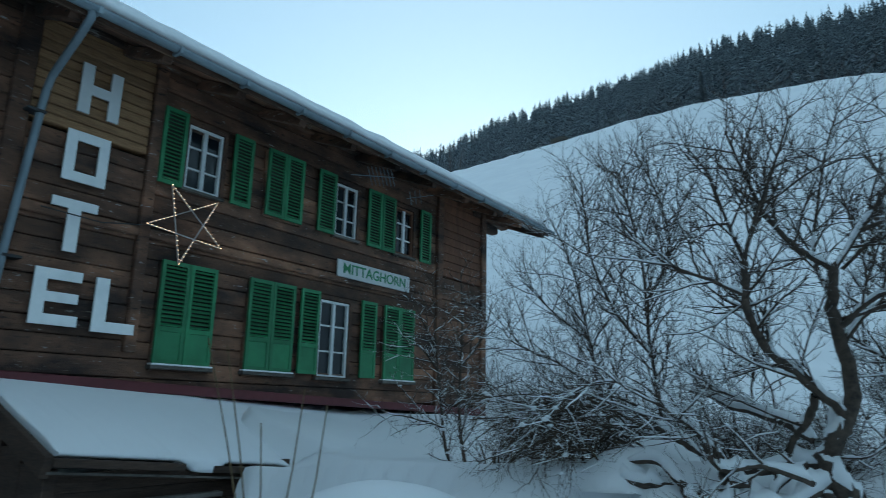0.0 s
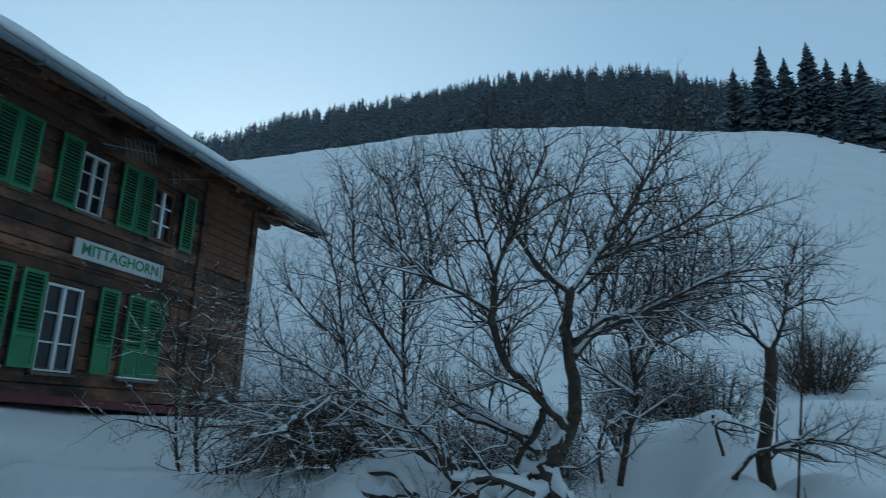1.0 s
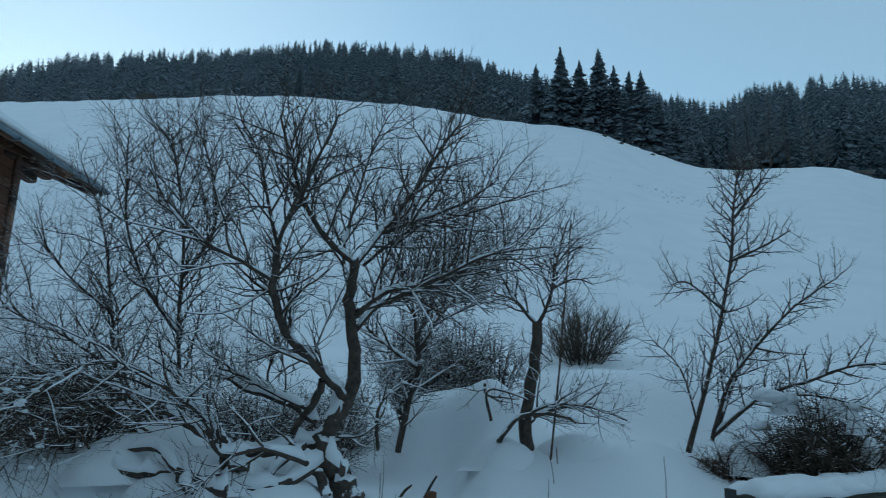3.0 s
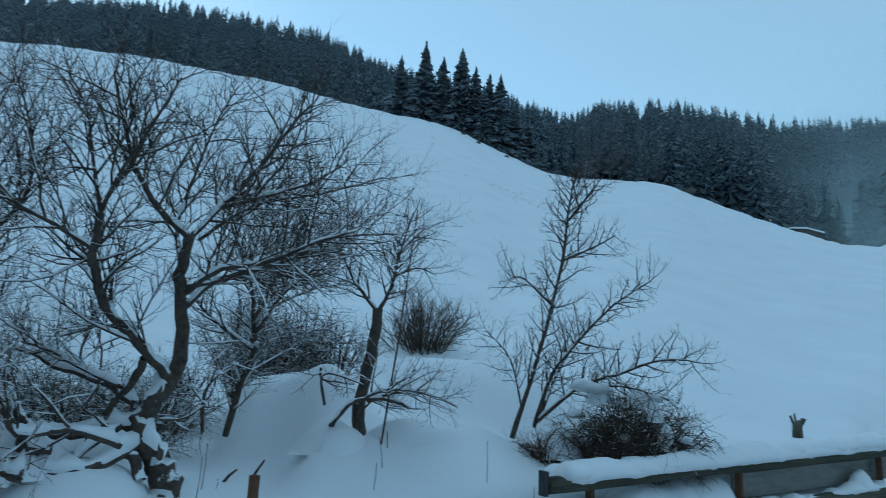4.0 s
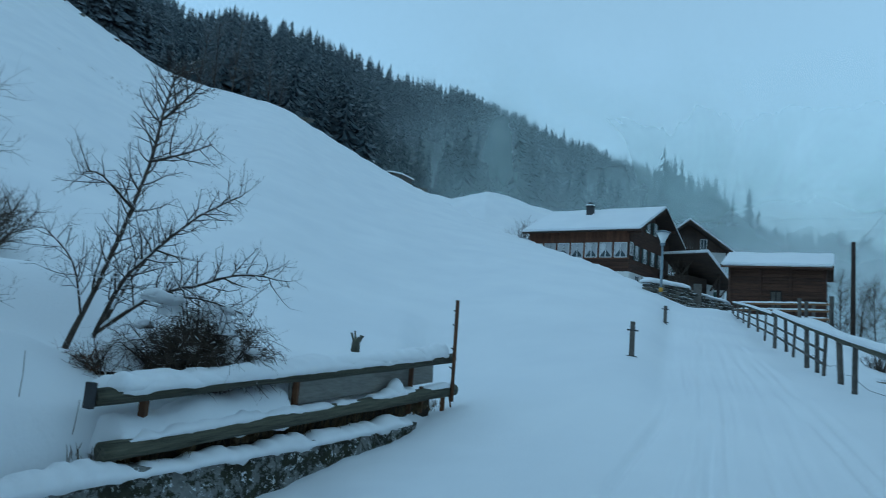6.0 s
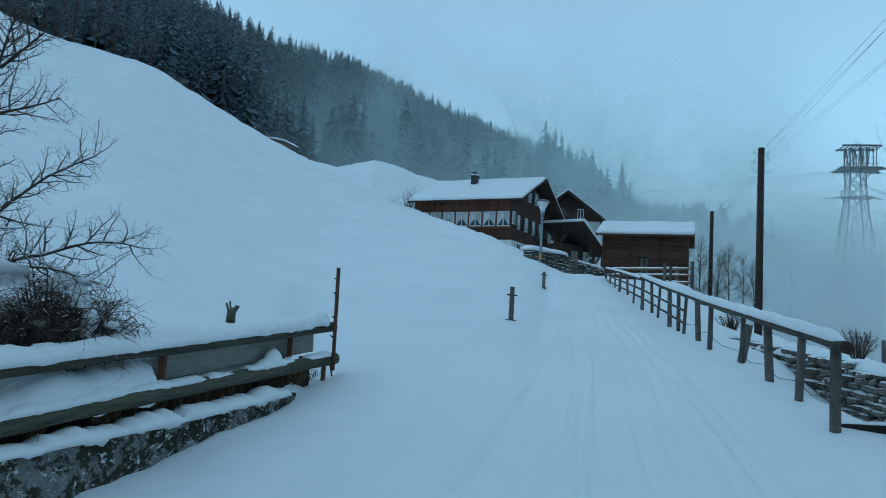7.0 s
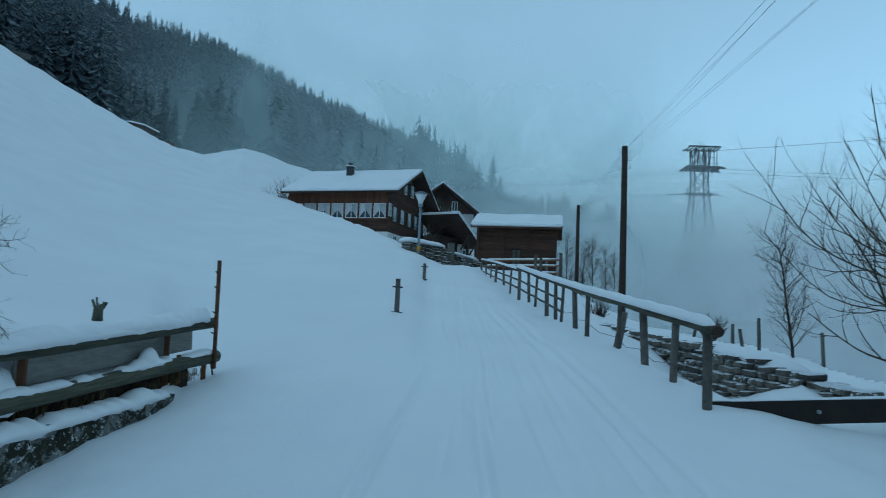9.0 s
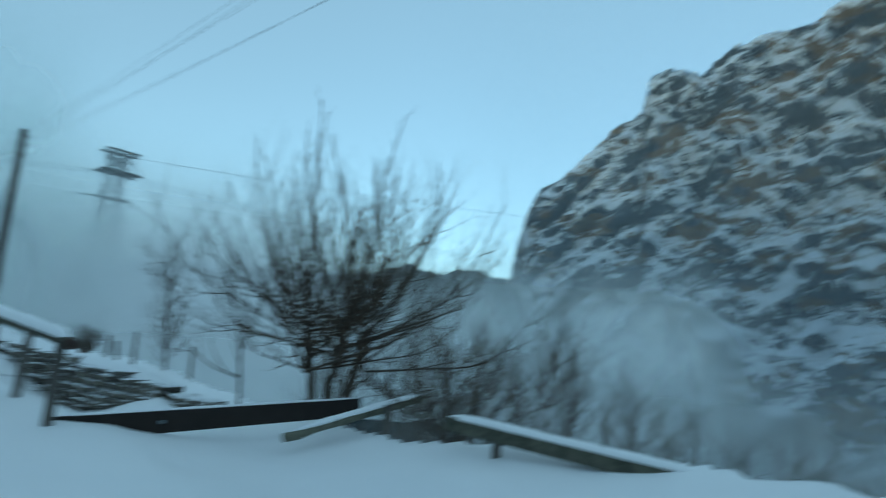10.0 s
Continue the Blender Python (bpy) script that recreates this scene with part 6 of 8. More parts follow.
# handrail fence along the road
fence = thing("handrail_fence", "log handrail on grey posts with snow along it", "fence")
FENCE = [(5.91, -3.65, 1.80), (6.68, -3.82, 1.86), (7.67, -4.02, 1.95), (8.60, -4.22, 2.05), (10.30, -4.58, 2.24), (11.30, -4.80, 2.37), (12.15, -4.97, 2.45), (12.95, -5.15, 2.53), (13.88, -5.34, 2.62), (15.1, -5.6, 2.78), (16.42, -5.88, 2.92), (18.0, -6.22, 3.1)]
FENCE2 = [(19.85, -6.62, 3.3), (22.0, -7.08, 3.5), (24.1, -7.52, 3.7), (26.3, -8.0, 3.9), (28.5, -8.45, 4.12), (30.7, -8.93, 4.35)]
for k, (x, y, z) in enumerate(FENCE + FENCE2):
    r0 = 0.043 if k == 0 else 0.03 + 0.008 * (k % 3)
    lean = 0.05 * math.sin(k * 2.3)
    part("post", tubed([(x + lean * 0.5, y + lean, z - 1.15), (x, y, z + 0.02)], [r0 * 1.05, r0], 8), GREY_WOOD, fence)
part("post", tubed([(9.05, -4.35, 1.1), (8.85, -4.42, 1.98)], [0.06, 0.05], 8), GREY_WOOD, fence)
spans = [(5.72, -3.60, 1.815), (10.4, -4.60, 2.28), (14.4, -5.46, 2.72), (18.4, -6.30, 3.2)]
spans2 = [(18.2, -6.26, 3.12), (24.3, -7.56, 3.76), (31.0, -9.0, 4.4)]
for n, line in enumerate((spans, spans2)):
    for m_, (a, b) in enumerate(zip(line, line[1:])):
        laid_log("rail", a, b, 0.047 if n == 0 else 0.037, fence, 20 + m_ + 5 * n, 10)
    part("snow", snow_ridge([Vector(p) + Vector((0, 0, 0.035)) for p in line], 0.125, 0.085 if n == 0 else 0.06, 31 + n, 0.09, 0.25), SNOW, fence)
part("rail_end", tubed([(5.66, -3.585, 1.81), (5.74, -3.605, 1.82)], 0.049, 12), OLD_WOOD, fence, "dark sawn rail end")
for dz in (0.24, 0.46):
    part("thin_rail", crooked([(12.0, -4.90, 2.42 - dz), (18.0, -6.19, 3.08 - dz)], 0.022, 6, 50), GREY_WOOD, fence)
    part("thin_rail", crooked([(18.0, -6.19, 3.08 - dz), (30.8, -8.9, 4.36 - dz)], 0.025, 6, 51), GREY_WOOD, fence)
for dz in (0.4, 0.75):
    pts = []
    for k, (x, y, z) in enumerate(FENCE):
        pts.append((x, y + 0.05, z - dz))
        if k + 1 < len(FENCE):
            nx, ny, nz = FENCE[k + 1]
            pts.append(((x + nx) / 2, (y + ny) / 2 + 0.05, (z + nz) / 2 - dz - 0.06))
    part("wire", tubed(pts, 0.0035, 4), DARK_METAL, fence)

# dry stone wall below the fence
drywall = tagged(thing("dry_stone_wall", "dry stone terrace wall with snow on its stones", "wall"), kind="structure")
stone_wall(drywall, (15.2, -6.86, 1.1), (10.6, -6.38, 0.86), 0.68, 0.42, 0.22, 3)
stone_wall(drywall, (10.6, -6.38, 0.86), (7.0, -6.62, 0.72), 0.74, 0.42, 0.2, 4, 0.36)
part("snow", snow_ridge([(14.3, -6.95, 1.62), (12.4, -6.72, 1.58), (10.6, -6.6, 1.52), (9.2, -6.7, 1.42), (8.2, -6.85, 1.2)], 0.6, 0.12, 61, 0.1, 0.5), SNOW, drywall)

# plank and fallen rails at the bend
plank = thing("kick_board", "dark plank on edge with a thin line of snow", "board")
part("board", boxed(0, 3.75, -0.022, 0.022, -0.12, 0.10, m=Matrix.Translation((6.02, -3.72, 1.07)) @ Matrix.Rotation(radians(-100.5), 4, "Z") @ Matrix.Rotation(radians(-3.2), 4, "Y"), bevel=0.005), DARK, plank)
part("snow", snow_ridge([(6.02, -3.75, 1.172), (5.35, -7.38, 1.375)], 0.06, 0.018, 70, 0.1), SNOW, plank)
part("bolt", tubed([(5.80, -4.72, 1.12), (5.77, -4.72, 1.12)], 0.018, 8), ZINC, plank)
fallen = thing("leaning_rail", "snow-covered pole leaning against a short post", "rail")
part("pole", crooked([(5.12, -5.75, 1.0), (4.45, -7.45, 1.47)], 0.05, 8, 71), BEAM_WOOD, fallen)
part("snow", snow_ridge([(5.1, -5.85, 1.06), (4.47, -7.4, 1.50)], 0.11, 0.05, 72, 0.08), SNOW, fallen)
part("post", tubed([(4.62, -6.95, 0.6), (4.60, -6.93, 1.38)], 0.055, 8), GREY_WOOD, fallen)
beam = thing("road_beam", "squared dark beam with snow on its top along the verge", "beam")
part("beam", boxed(0, 3.2, -0.07, 0.07, -0.085, 0.06, m=Matrix.Translation((3.52, -6.37, 1.33)) @ Matrix.Rotation(radians(174.5), 4, "Z") @ Matrix.Rotation(radians(4.6), 4, "Y"), bevel=0.012), BEAM_WOOD, beam)
part("snow", snow_ridge([(3.5, -6.36, 1.385), (0.4, -6.06, 1.14)], 0.15, 0.06, 74, 0.08, 0.2), SNOW, beam)
for q in (0.18, 0.72):
    p = Vector((3.52, -6.42, 1.28)).lerp(Vector((0.35, -6.1, 1.03)), q)
    part("post", tubed([(p.x, p.y, p.z - 0.9), (p.x, p.y, p.z)], 0.05, 8), GREY_WOOD, beam)

# posts, bushes and a thin fence on the terrace
for x, y, z, h, lx in ((12.66, -8.95, 1.5, 0.75, 0), (12.35, -9.34, 1.5, 0.8, 0.02), (12.5, -9.15, 1.5, 0.6, 0.2), (11.6, -10.2, 1.1, 0.7, 0.05), (10.2, -10.9, 0.8, 0.7, 0), (8.8, -11.2, 0.5, 0.7, 0.03), (14.6, -9.2, 1.6, 0.6, -0.3)):
    z = min(z, ground_z(x, y) + 0.05)
    post = thing("terrace_post", "thin grey post on the snowy terrace", "post", group="posts on the terrace")
    part("post", tubed([(x, y, z - 0.3), (x + lx, y, z + h)], [0.04, 0.035], 7), GREY_WOOD, post)

# stakes and stalks in the garden
for a, b, r0, name, label in (((4.84, 4.87, 0.9), (5.03, 4.67, 3.74), 0.012, "garden_stake", "tall thin leaning garden stake"), ((4.88, 4.73, 0.8), (4.87, 4.75, 1.54), 0.008, "garden_stake", "short thin stake in the snow")):
    tagged(part(name, tubed([a, ((a[0] + b[0]) / 2 + 0.02, (a[1] + b[1]) / 2, (a[2] + b[2]) / 2), b], [r0, r0 * 0.9, r0 * 0.6], 6), TWIG, None), label, "stake")
tagged(part("iron_post", boxed(3.13, 3.19, 4.33, 4.39, 0.6, 1.29, bevel=0.006), RUST, None), "short rusty iron post in the garden", "post")
for k, (a, b) in enumerate((((-1.17, 3.6, 1.2), (-1.42, 3.52, 2.25)), ((-1.15, 3.62, 1.2), (-1.33, 3.55, 2.22)), ((-1.02, 3.63, 1.2), (-0.93, 3.65, 2.01)), ((-0.90, 3.66, 1.2), (-0.81, 3.67, 1.93)), ((-1.10, 3.58, 1.2), (-1.13, 3.58, 1.83)))):
    tagged(part("dry_stalk", tubed([a, ((a[0] + b[0]) / 2 + 0.01, (a[1] + b[1]) / 2, (a[2] + b[2]) / 2), b], [0.005, 0.0042, 0.003], 5), GRASS, None), "dry upright plant stalk in front of the hotel", "stalk", group="dry stalks")

bush("slope_bush", (10.97, 9.88, 2.25), 1.2, 1.9, 42, 21, "dense spreading bare bush on the snowy slope", 0.25, thick=1.3)
TANGLE = dict(levels=3, density=(11, 10, 9), angle=(30, 95), up=0.0, curl=-0.05, length=(0.4, 0.2, 0.1), radius=(0.006, 0.004, 0.003), snow_level=1)
bush("young_tree_bush", (7.05, 3.3, 0.95), 0.85, 1.15, 120, 22, "dark brown tangled bush heaped with snow beside the young tree", 0.12, twig=BARK, habit=dict(TANGLE, curl=-0.16, length=(0.55, 0.26, 0.12), radius=(0.008, 0.0062, 0.005)), caps=((-0.25, 0.3, 1.05, 0.15), (0.0, -0.25, 1.02, 0.13), (0.4, -0.55, 0.5, 0.1), (-0.3, 0.5, 0.8, 0.12), (0.3, 0.2, 0.9, 0.12), (-0.1, -0.6, 0.62, 0.09), (-0.35, -0.1, 0.6, 0.08)))
bush("root_bush", (6.62, 4.05, 1.12), 0.4, 0.42, 60, 23, "brown leafy tuft at the foot of the young tree", 0.2, twig=RUST, habit=TANGLE)
for k, (x, y, z, dx, dy, h) in enumerate(((4.05, 5.75, 1.1, 0.1, -0.12, 0.2), (3.75, 5.75, 1.1, 0.16, -0.05, 0.1))):
    z = ground_z(x, y)
    tagged(part("broken_stick", tubed([(x, y, z - 0.08), (x + dx * 0.6, y + dy * 0.6, z + h * 0.5), (x + dx, y + dy, z + h)], [0.016, 0.014, 0.009], 6), BARK, None), "short broken stick poking out of the snow", "stick", group="sticks in the snow")
bush("wall_bush", (4.1, -7.7, 0.95), 1.4, 1.3, 26, 27, "dark bare shrub beside the roadside tree", 0.05)
rng_s = random.Random(77)
for k in range(22):
    p = on_ground(rng_s.uniform(8, 58), rng_s.uniform(4.7, 6.6), -0.05)
    h = rng_s.uniform(0.12, 0.5)
    tip = p + Vector((rng_s.gauss(0, 0.25) * h, rng_s.gauss(0, 0.25) * h, h))
    tagged(part("weed_stalk", tubed([p, p.lerp(tip, 0.5) + Vector((0.01, 0, 0.02)), tip], [0.003, 0.0026, 0.002], 4), TWIG, None), "thin dead weed stalk standing in the snow", "stalk", group="weed stalks in the garden")
bush("terrace_bush", (13.72, -9.17, 1.45), 0.42, 0.75, 34, 24, "dark round bare bush on the terrace", 0.1)
bush("fence_bush", (17.61, -8.43, 1.7), 0.4, 0.8, 30, 25, "dark narrow bare bush behind the fence", 0.1)
bush("hill_bush", (58.5, 0.6, 10.2), 2.2, 2.6, 30, 26, "round bare shrub on the brow of the slope", 0.0, habit=dict(levels=2, density=(3, 4), angle=(25, 60), up=0.15, curl=0.03, length=(0.9, 0.4), radius=(0.012, 0.008), snow_level=-1), thick=1.5)
for k, (bearing, metres, wide, high) in enumerate(((20.3, 8.8, 0.5, 1.1), (25.0, 9.4, 0.6, 1.0), (13.6, 8.4, 0.5, 1.0), (33.8, 9.9, 0.8, 1.5), (36.4, 10.0, 0.8, 1.5), (38.6, 10.0, 0.7, 1.4), (41.0, 10.1, 0.6, 1.2), (16.5, 7.6, 0.6, 0.9), (22.5, 7.8, 0.6, 0.9), (27.5, 8.0, 0.7, 1.0), (29.0, 9.4, 0.8, 1.0), (7.5, 9.2, 0.8, 0.8))):
    bush("thicket", on_ground(bearing, metres, -0.05), wide, high, 27, 30 + k, "low dark tangled thicket with snow caught in it", 0.45, twig=BARK, habit=dict(TANGLE, length=(0.5, 0.25, 0.12)))
for k, (bearing, metres, wide, high) in enumerate(((10.0, 6.2, 0.5, 0.5), (3.0, 6.8, 0.4, 0.35))):
    bush("low_shrub", on_ground(bearing, metres, -0.05), wide, high, 16, 50 + k, "small bare shrub poking out of the snow", 0.7)


def snow_heap(name, centre, rx, ry, high, seed, turn=0.0, square=2.0):
    """A rounded heap of snow; square: how flat-topped it is."""
    bm = bmesh.new()
    bmesh.ops.create_grid(bm, x_segments=28, y_segments=28, size=1.0)
    for v in bm.verts:
        d = (abs(v.co.x) ** square + abs(v.co.y) ** square) ** (1 / square)
        h = max(0.0, 1 - d**square) ** (0.7 if high < 0.2 else 1.25)
        x, y = v.co.x * rx, v.co.y * ry
        v.co = Vector((x, y, -0.12 + (high + 0.12) * h + 0.05 * high * noise.noise(Vector((x * 3 + seed, y * 3, 0)))))
    for f in bm.faces:
        f.smooth = True
    ob = tagged(part(name, bm, SNOW, None), "rounded heap of fresh snow in the garden", "snow heap", group="snow heaps")
    ob.matrix_world = Matrix.Translation(centre) @ Matrix.Rotation(turn, 4, "Z")
    return ob


for x, y, z, w, h in ((6.93, 3.6, 2.0, 0.17, 0.09), (7.02, 3.2, 1.98, 0.17, 0.09), (6.94, 2.88, 1.58, 0.11, 0.14), (7.0, 3.05, 1.85, 0.13, 0.12), (6.66, 3.89, 1.42, 0.24, 0.24)):
    snow_heap("snow_mound", (x, y, z), w, w * 0.9, h, int(x * 100 + z * 37))
snow_heap("snow_mound", (6.85, 4.25, 1.2), 0.3, 0.25, 0.3, 15)
snow_heap("snow_mound", (0.6, 6.0, 1.15), 0.9, 0.6, 0.32, 5)
for x, y, z, w, h in ((1.85, 5.5, 1.25, 0.42, 0.24), (1.43, 5.8, 1.25, 0.4, 0.24), (2.66, 5.95, 1.3, 0.5, 0.36), (1.81, 6.15, 1.3, 0.5, 0.3), (4.68, 5.15, 1.3, 0.24, 0.2), (1.2, 5.4, 1.15, 0.3, 0.26), (1.42, 5.1, 1.12, 0.35, 0.2), (2.3, 5.3, 1.2, 0.4, 0.2)):
    snow_heap("snow_mound", (x, y, ground_z(x, y) - 0.02), w * 1.35, w * 1.05, h * 0.8, int(x * 100 + y * 10))
for x, y, w, h in ((4.66, 5.28, 0.4, 0.2), (5.3, 4.85, 0.5, 0.16)):
    snow_heap("snow_mound", (x, y, ground_z(x, y) - 0.04), w, w * 0.7, h, int(x * 100 + y * 10), -0.8)
snow_heap("snow_mound", (2.2, 6.2, 1.2), 0.9, 0.6, 0.3, 7)
snow_heap("snow_mound", (-0.6, 5.2, 1.1), 1.1, 0.7, 0.3, 10)

# low lean-to in front of the hotel, its roof deep under snow
lean_frame = Matrix.Rotation(radians(54), 4, "Z")  # x runs along the hotel front, y towards it
shed = thing("low_shed", "low dark wooden lean-to with ragged snow on its roof", "shed", lean_frame)


def eave_z(a):
    return float(np.interp(a, (2.86, 5.51, 5.9, 6.6), (1.455, 1.225, 0.98, 0.75)))


def shed_snow():
    """Snow from the base board down to a ragged lip over the eave."""
    bm = bmesh.new()
    rows = []
    na, nv = 130, 26
    for i in range(na + 1):
        a = 2.86 + 5.2 * i / na
        lip = 0.035 * noise.noise(Vector((a * 5, 1, 0))) + 0.03 * noise.noise(Vector((a * 13, 2, 0)))
        hang = math.exp(-(((a - 4.33) / 0.21) ** 4))
        y0, z0, z1 = 6.30 + lip - 0.07 * hang, eave_z(a), 2.19 - 0.06 * (a - 2.86)
        ring = [bm.verts.new((a, y0 + 0.10, z0 - 0.01 - 0.09 * hang)), bm.verts.new((a, y0, z0 + 0.005 - 0.10 * hang)), bm.verts.new((a, y0 - 0.012, z0 + 0.03 - 0.05 * hang))]
        for j in range(1, nv + 1):
            v = j / nv
            y = y0 + (8.34 - y0) * v
            z = z0 + 0.045 * (1 - math.exp(-v * 18)) + (z1 - z0 - 0.045) * v**0.93 + 0.02 * noise.noise(Vector((a * 1.5, y * 1.5, 5))) * math.sin(v * math.pi)
            ring.append(bm.verts.new((a, y, z)))
        ring.append(bm.verts.new((a, 8.34, z1 - 0.35)))
        sink = max(0.0, (a - 5.3) / 2.7) ** 1.2
        for v in ring:
            v.co.z -= sink * (0.03 + 0.55 * (8.34 - v.co.y) / 2.0)
        rows.append(ring)
    for p, q in zip(rows, rows[1:]):
        for j in range(len(p) - 1):
            bm.faces.new((p[j], q[j], q[j + 1], p[j + 1])).smooth = True
        bm.faces.new((p[-1], q[-1], q[0], p[0]))
    bm.faces.new(rows[0])
    bm.faces.new(rows[-1][::-1])
    bmesh.ops.recalc_face_normals(bm, faces=bm.faces)
    return bm


part("snow", shed_snow(), SNOW, shed)
tilt = Matrix.Translation((2.78, 6.22, 1.43)) @ Matrix.Rotation(radians(5.0), 4, "Y")
part("eave_board", boxed(0.02, 1.28, -0.03, 0.16, -0.055, 0.015, m=tilt, bevel=0.008), OLD_WOOD, shed)
part("eave_board", boxed(1.62, 2.74, -0.02, 0.16, -0.06, 0.01, m=tilt, bevel=0.008), OLD_WOOD, shed)
part("gutter_rail", boxed(0.0, 2.72, 0.03, 0.09, -0.115, -0.095, m=tilt), GREY_WOOD, shed, "thin grey batten under the eave")
part("verge_board", boxed(-0.05, 0.03, 0.0, 2.0, -0.16, 0.02, m=tilt @ Matrix.Rotation(radians(18.5), 4, "X"), bevel=0.006), OLD_WOOD, shed)
for k in range(5):
    part("wall_board", boxed(2.9, 5.6, 6.42 + 0.006 * (k % 2), 6.47, 0.45 + k * 0.17, 0.614 + k * 0.17), OLD_WOOD, shed)
for y in range(4):
    part("side_board", boxed(2.84, 2.9, 6.45 + y * 0.44, 6.88 + y * 0.44, 0.4, 1.36 + 0.13 * y), OLD_WOOD, shed)
part("corner_post", boxed(2.80, 2.92, 6.36, 6.48, 0.4, 1.34, bevel=0.01), OLD_WOOD, shed)
part("sill", boxed(3.2, 4.6, 6.30, 6.42, 0.98, 1.03, bevel=0.01), GREY_WOOD, shed, "weathered grey plank")

# ---- buildings up the road ----
DARK_GREEN = grainy("dark_green_paint", (0.02, 0.045, 0.04), (0.05, 0.085, 0.07), 5.0, rough=0.6)
PANE2, _n2, _l2, _b2 = shader("window_glass", 0.12)
_b2.inputs["Base Color"].default_value = (0.06, 0.075, 0.085, 1)


def small_window(parent, x, y, z, w, h, axis, shutters=False, curtain=True):
    """A white window on a wall: axis 'x' faces -x, axis 'y' faces -y."""
    m = Matrix.Translation((x, y, z)) @ (Matrix.Rotation(radians(-90), 4, "Z") if axis == "x" else Matrix.Identity(4))
    bm = frame_mesh(-w / 2, w / 2, 0, h, 0.06, -0.05, 0.02)
    box(bm, -0.03, 0.03, -0.045, 0.02, 0.06, h - 0.06)
    bmesh.ops.transform(bm, matrix=m, verts=bm.verts)
    win = part("window", bm, WHITE, parent, "white-framed window")
    part("pane", boxed(-w / 2 + 0.06, w / 2 - 0.06, -0.02, -0.012, 0.06, h - 0.06, m=m), PANE2, win)
    if curtain:
        for s in (-1, 1):
            part("curtain", folds(s * 0.05, s * (w / 2 - 0.07), -0.030, lambda u: h * (0.52 - 0.4 * u), h - 0.07, 6, m), CURTAIN, win)
    if shutters:
        for s in (-1, 1):
            part("shutter", boxed(s * w * 0.5 if s > 0 else -w, w if s > 0 else -w * 0.5, -0.05, -0.01, 0, h, m=m, bevel=0.008), DARK_GREEN, win, "green shutter")


def gable_roof(parent, x0, x1, y0, y1, eave, ridge_x, ridge, thick, snow, soft_snow=True):
    """Roof plates along y with snow on both slopes."""
    for name, low, t, mat in (("roof", 0.0, thick, OLD_WOOD), ("roof_snow", thick + 0.004, snow, SNOW)):
        bm = bmesh.new()
        side = [(x0, eave), (ridge_x, ridge), (x1, eave)]
        rows = []
        for y in np.linspace(y0, y1, 8):
            tt = t + (0.03 * math.sin(y * 2.1) if mat is SNOW else 0)
            rows.append([bm.verts.new((x, y, z + low)) for x, z in side] + [bm.verts.new((x, y, z + low + tt)) for x, z in reversed(side)])
        for a, b in zip(rows, rows[1:]):
            for k in range(6):
                bm.faces.new((a[k], a[(k + 1) % 6], b[(k + 1) % 6], b[k]))
        for row in (rows[0], rows[-1]):
            bm.faces.new((row[0], row[1], row[4], row[5]))
            bm.faces.new((row[1], row[2], row[3], row[4]))
        bmesh.ops.recalc_face_normals(bm, faces=bm.faces)
        if mat is SNOW:
            bmesh.ops.bevel(bm, geom=[e for e in bm.edges if e.calc_face_angle(0) > 0.5], offset=0.07, segments=2, affect="EDGES")
        part(name, bm, mat, parent, "snow lying on the roof" if mat is SNOW else "")


def gable_end(parent, x0, x1, y, eave, ridge_x, ridge, material):
    """The boarded triangle under a gable, as upright boards."""
    n = int((x1 - x0) / 0.28)
    for k in range(n):
        a, b = x0 + (x1 - x0) * k / n, x0 + (x1 - x0) * (k + 1) / n
        top = [eave + (ridge - eave) * (1 - abs(x - ridge_x) / ((ridge_x - x0) if x < ridge_x else (x1 - ridge_x))) for x in (a, b)]
        bm = bmesh.new()
        vs = [bm.verts.new(p) for p in ((a, y, eave - 0.01), (b - 0.01, y, eave - 0.01), (b - 0.01, y, max(top[1], eave + 0.01)), (a, y, max(top[0], eave + 0.01)))]
        f = bm.faces.new(vs)
        ext = bmesh.ops.extrude_face_region(bm, geom=[f])["geom"]
        for v in ext:
            if isinstance(v, bmesh.types.BMVert):
                v.co.y += 0.05
        bmesh.ops.recalc_face_normals(bm, faces=bm.faces)
        part("board", bm, material, parent)


CHALET_WOOD = grainy("chalet_wood", (0.026, 0.012, 0.008), (0.125, 0.058, 0.034), 6.0, (1, 1, 8), 0.85, relief=0.6, distance=0.012)
chalet = thing("chalet", "brown timber chalet with white windows and a snowy roof", "house", Matrix.Translation((49.57, -7.84, 0)) @ Matrix.Rotation(radians(-30), 4, "Z"))
bm = bmesh.new()
box(bm, 0.95, 9.55, 1.15, 9.6, 4.0, 10.9)
part("wall", bm, CHALET_WOOD, chalet)
log_courses(chalet, 0.88, 9.6, 7.75, 11.2, 0.24, CHALET_WOOD, [], "log", 0.0, 1.08, 0.1)
for k in range(7):
    z = 7.75 + k * 0.14
    part("log", boxed(0.84, 0.98, 1.1, 9.6, z, z + 0.13, bevel=0.01), CHALET_WOOD, chalet)
for k in range(34):
    y = 1.15 + k * 0.25
    part("board", boxed(0.85, 0.96, y, y + 0.24, 9.98, 10.85), RED_WOOD, chalet)
part("band", boxed(0.84, 0.98, 1.1, 9.6, 8.7, 8.8), RED_WOOD, chalet)
for k in range(7):
    y = 1.75 + k * 1.18
    small_window(chalet, 0.87, y, 8.8, 1.0, 1.15, "x")
    part("post", boxed(0.84, 0.97, y + 0.52, y + 0.66, 8.78, 9.98), RED_WOOD, chalet)
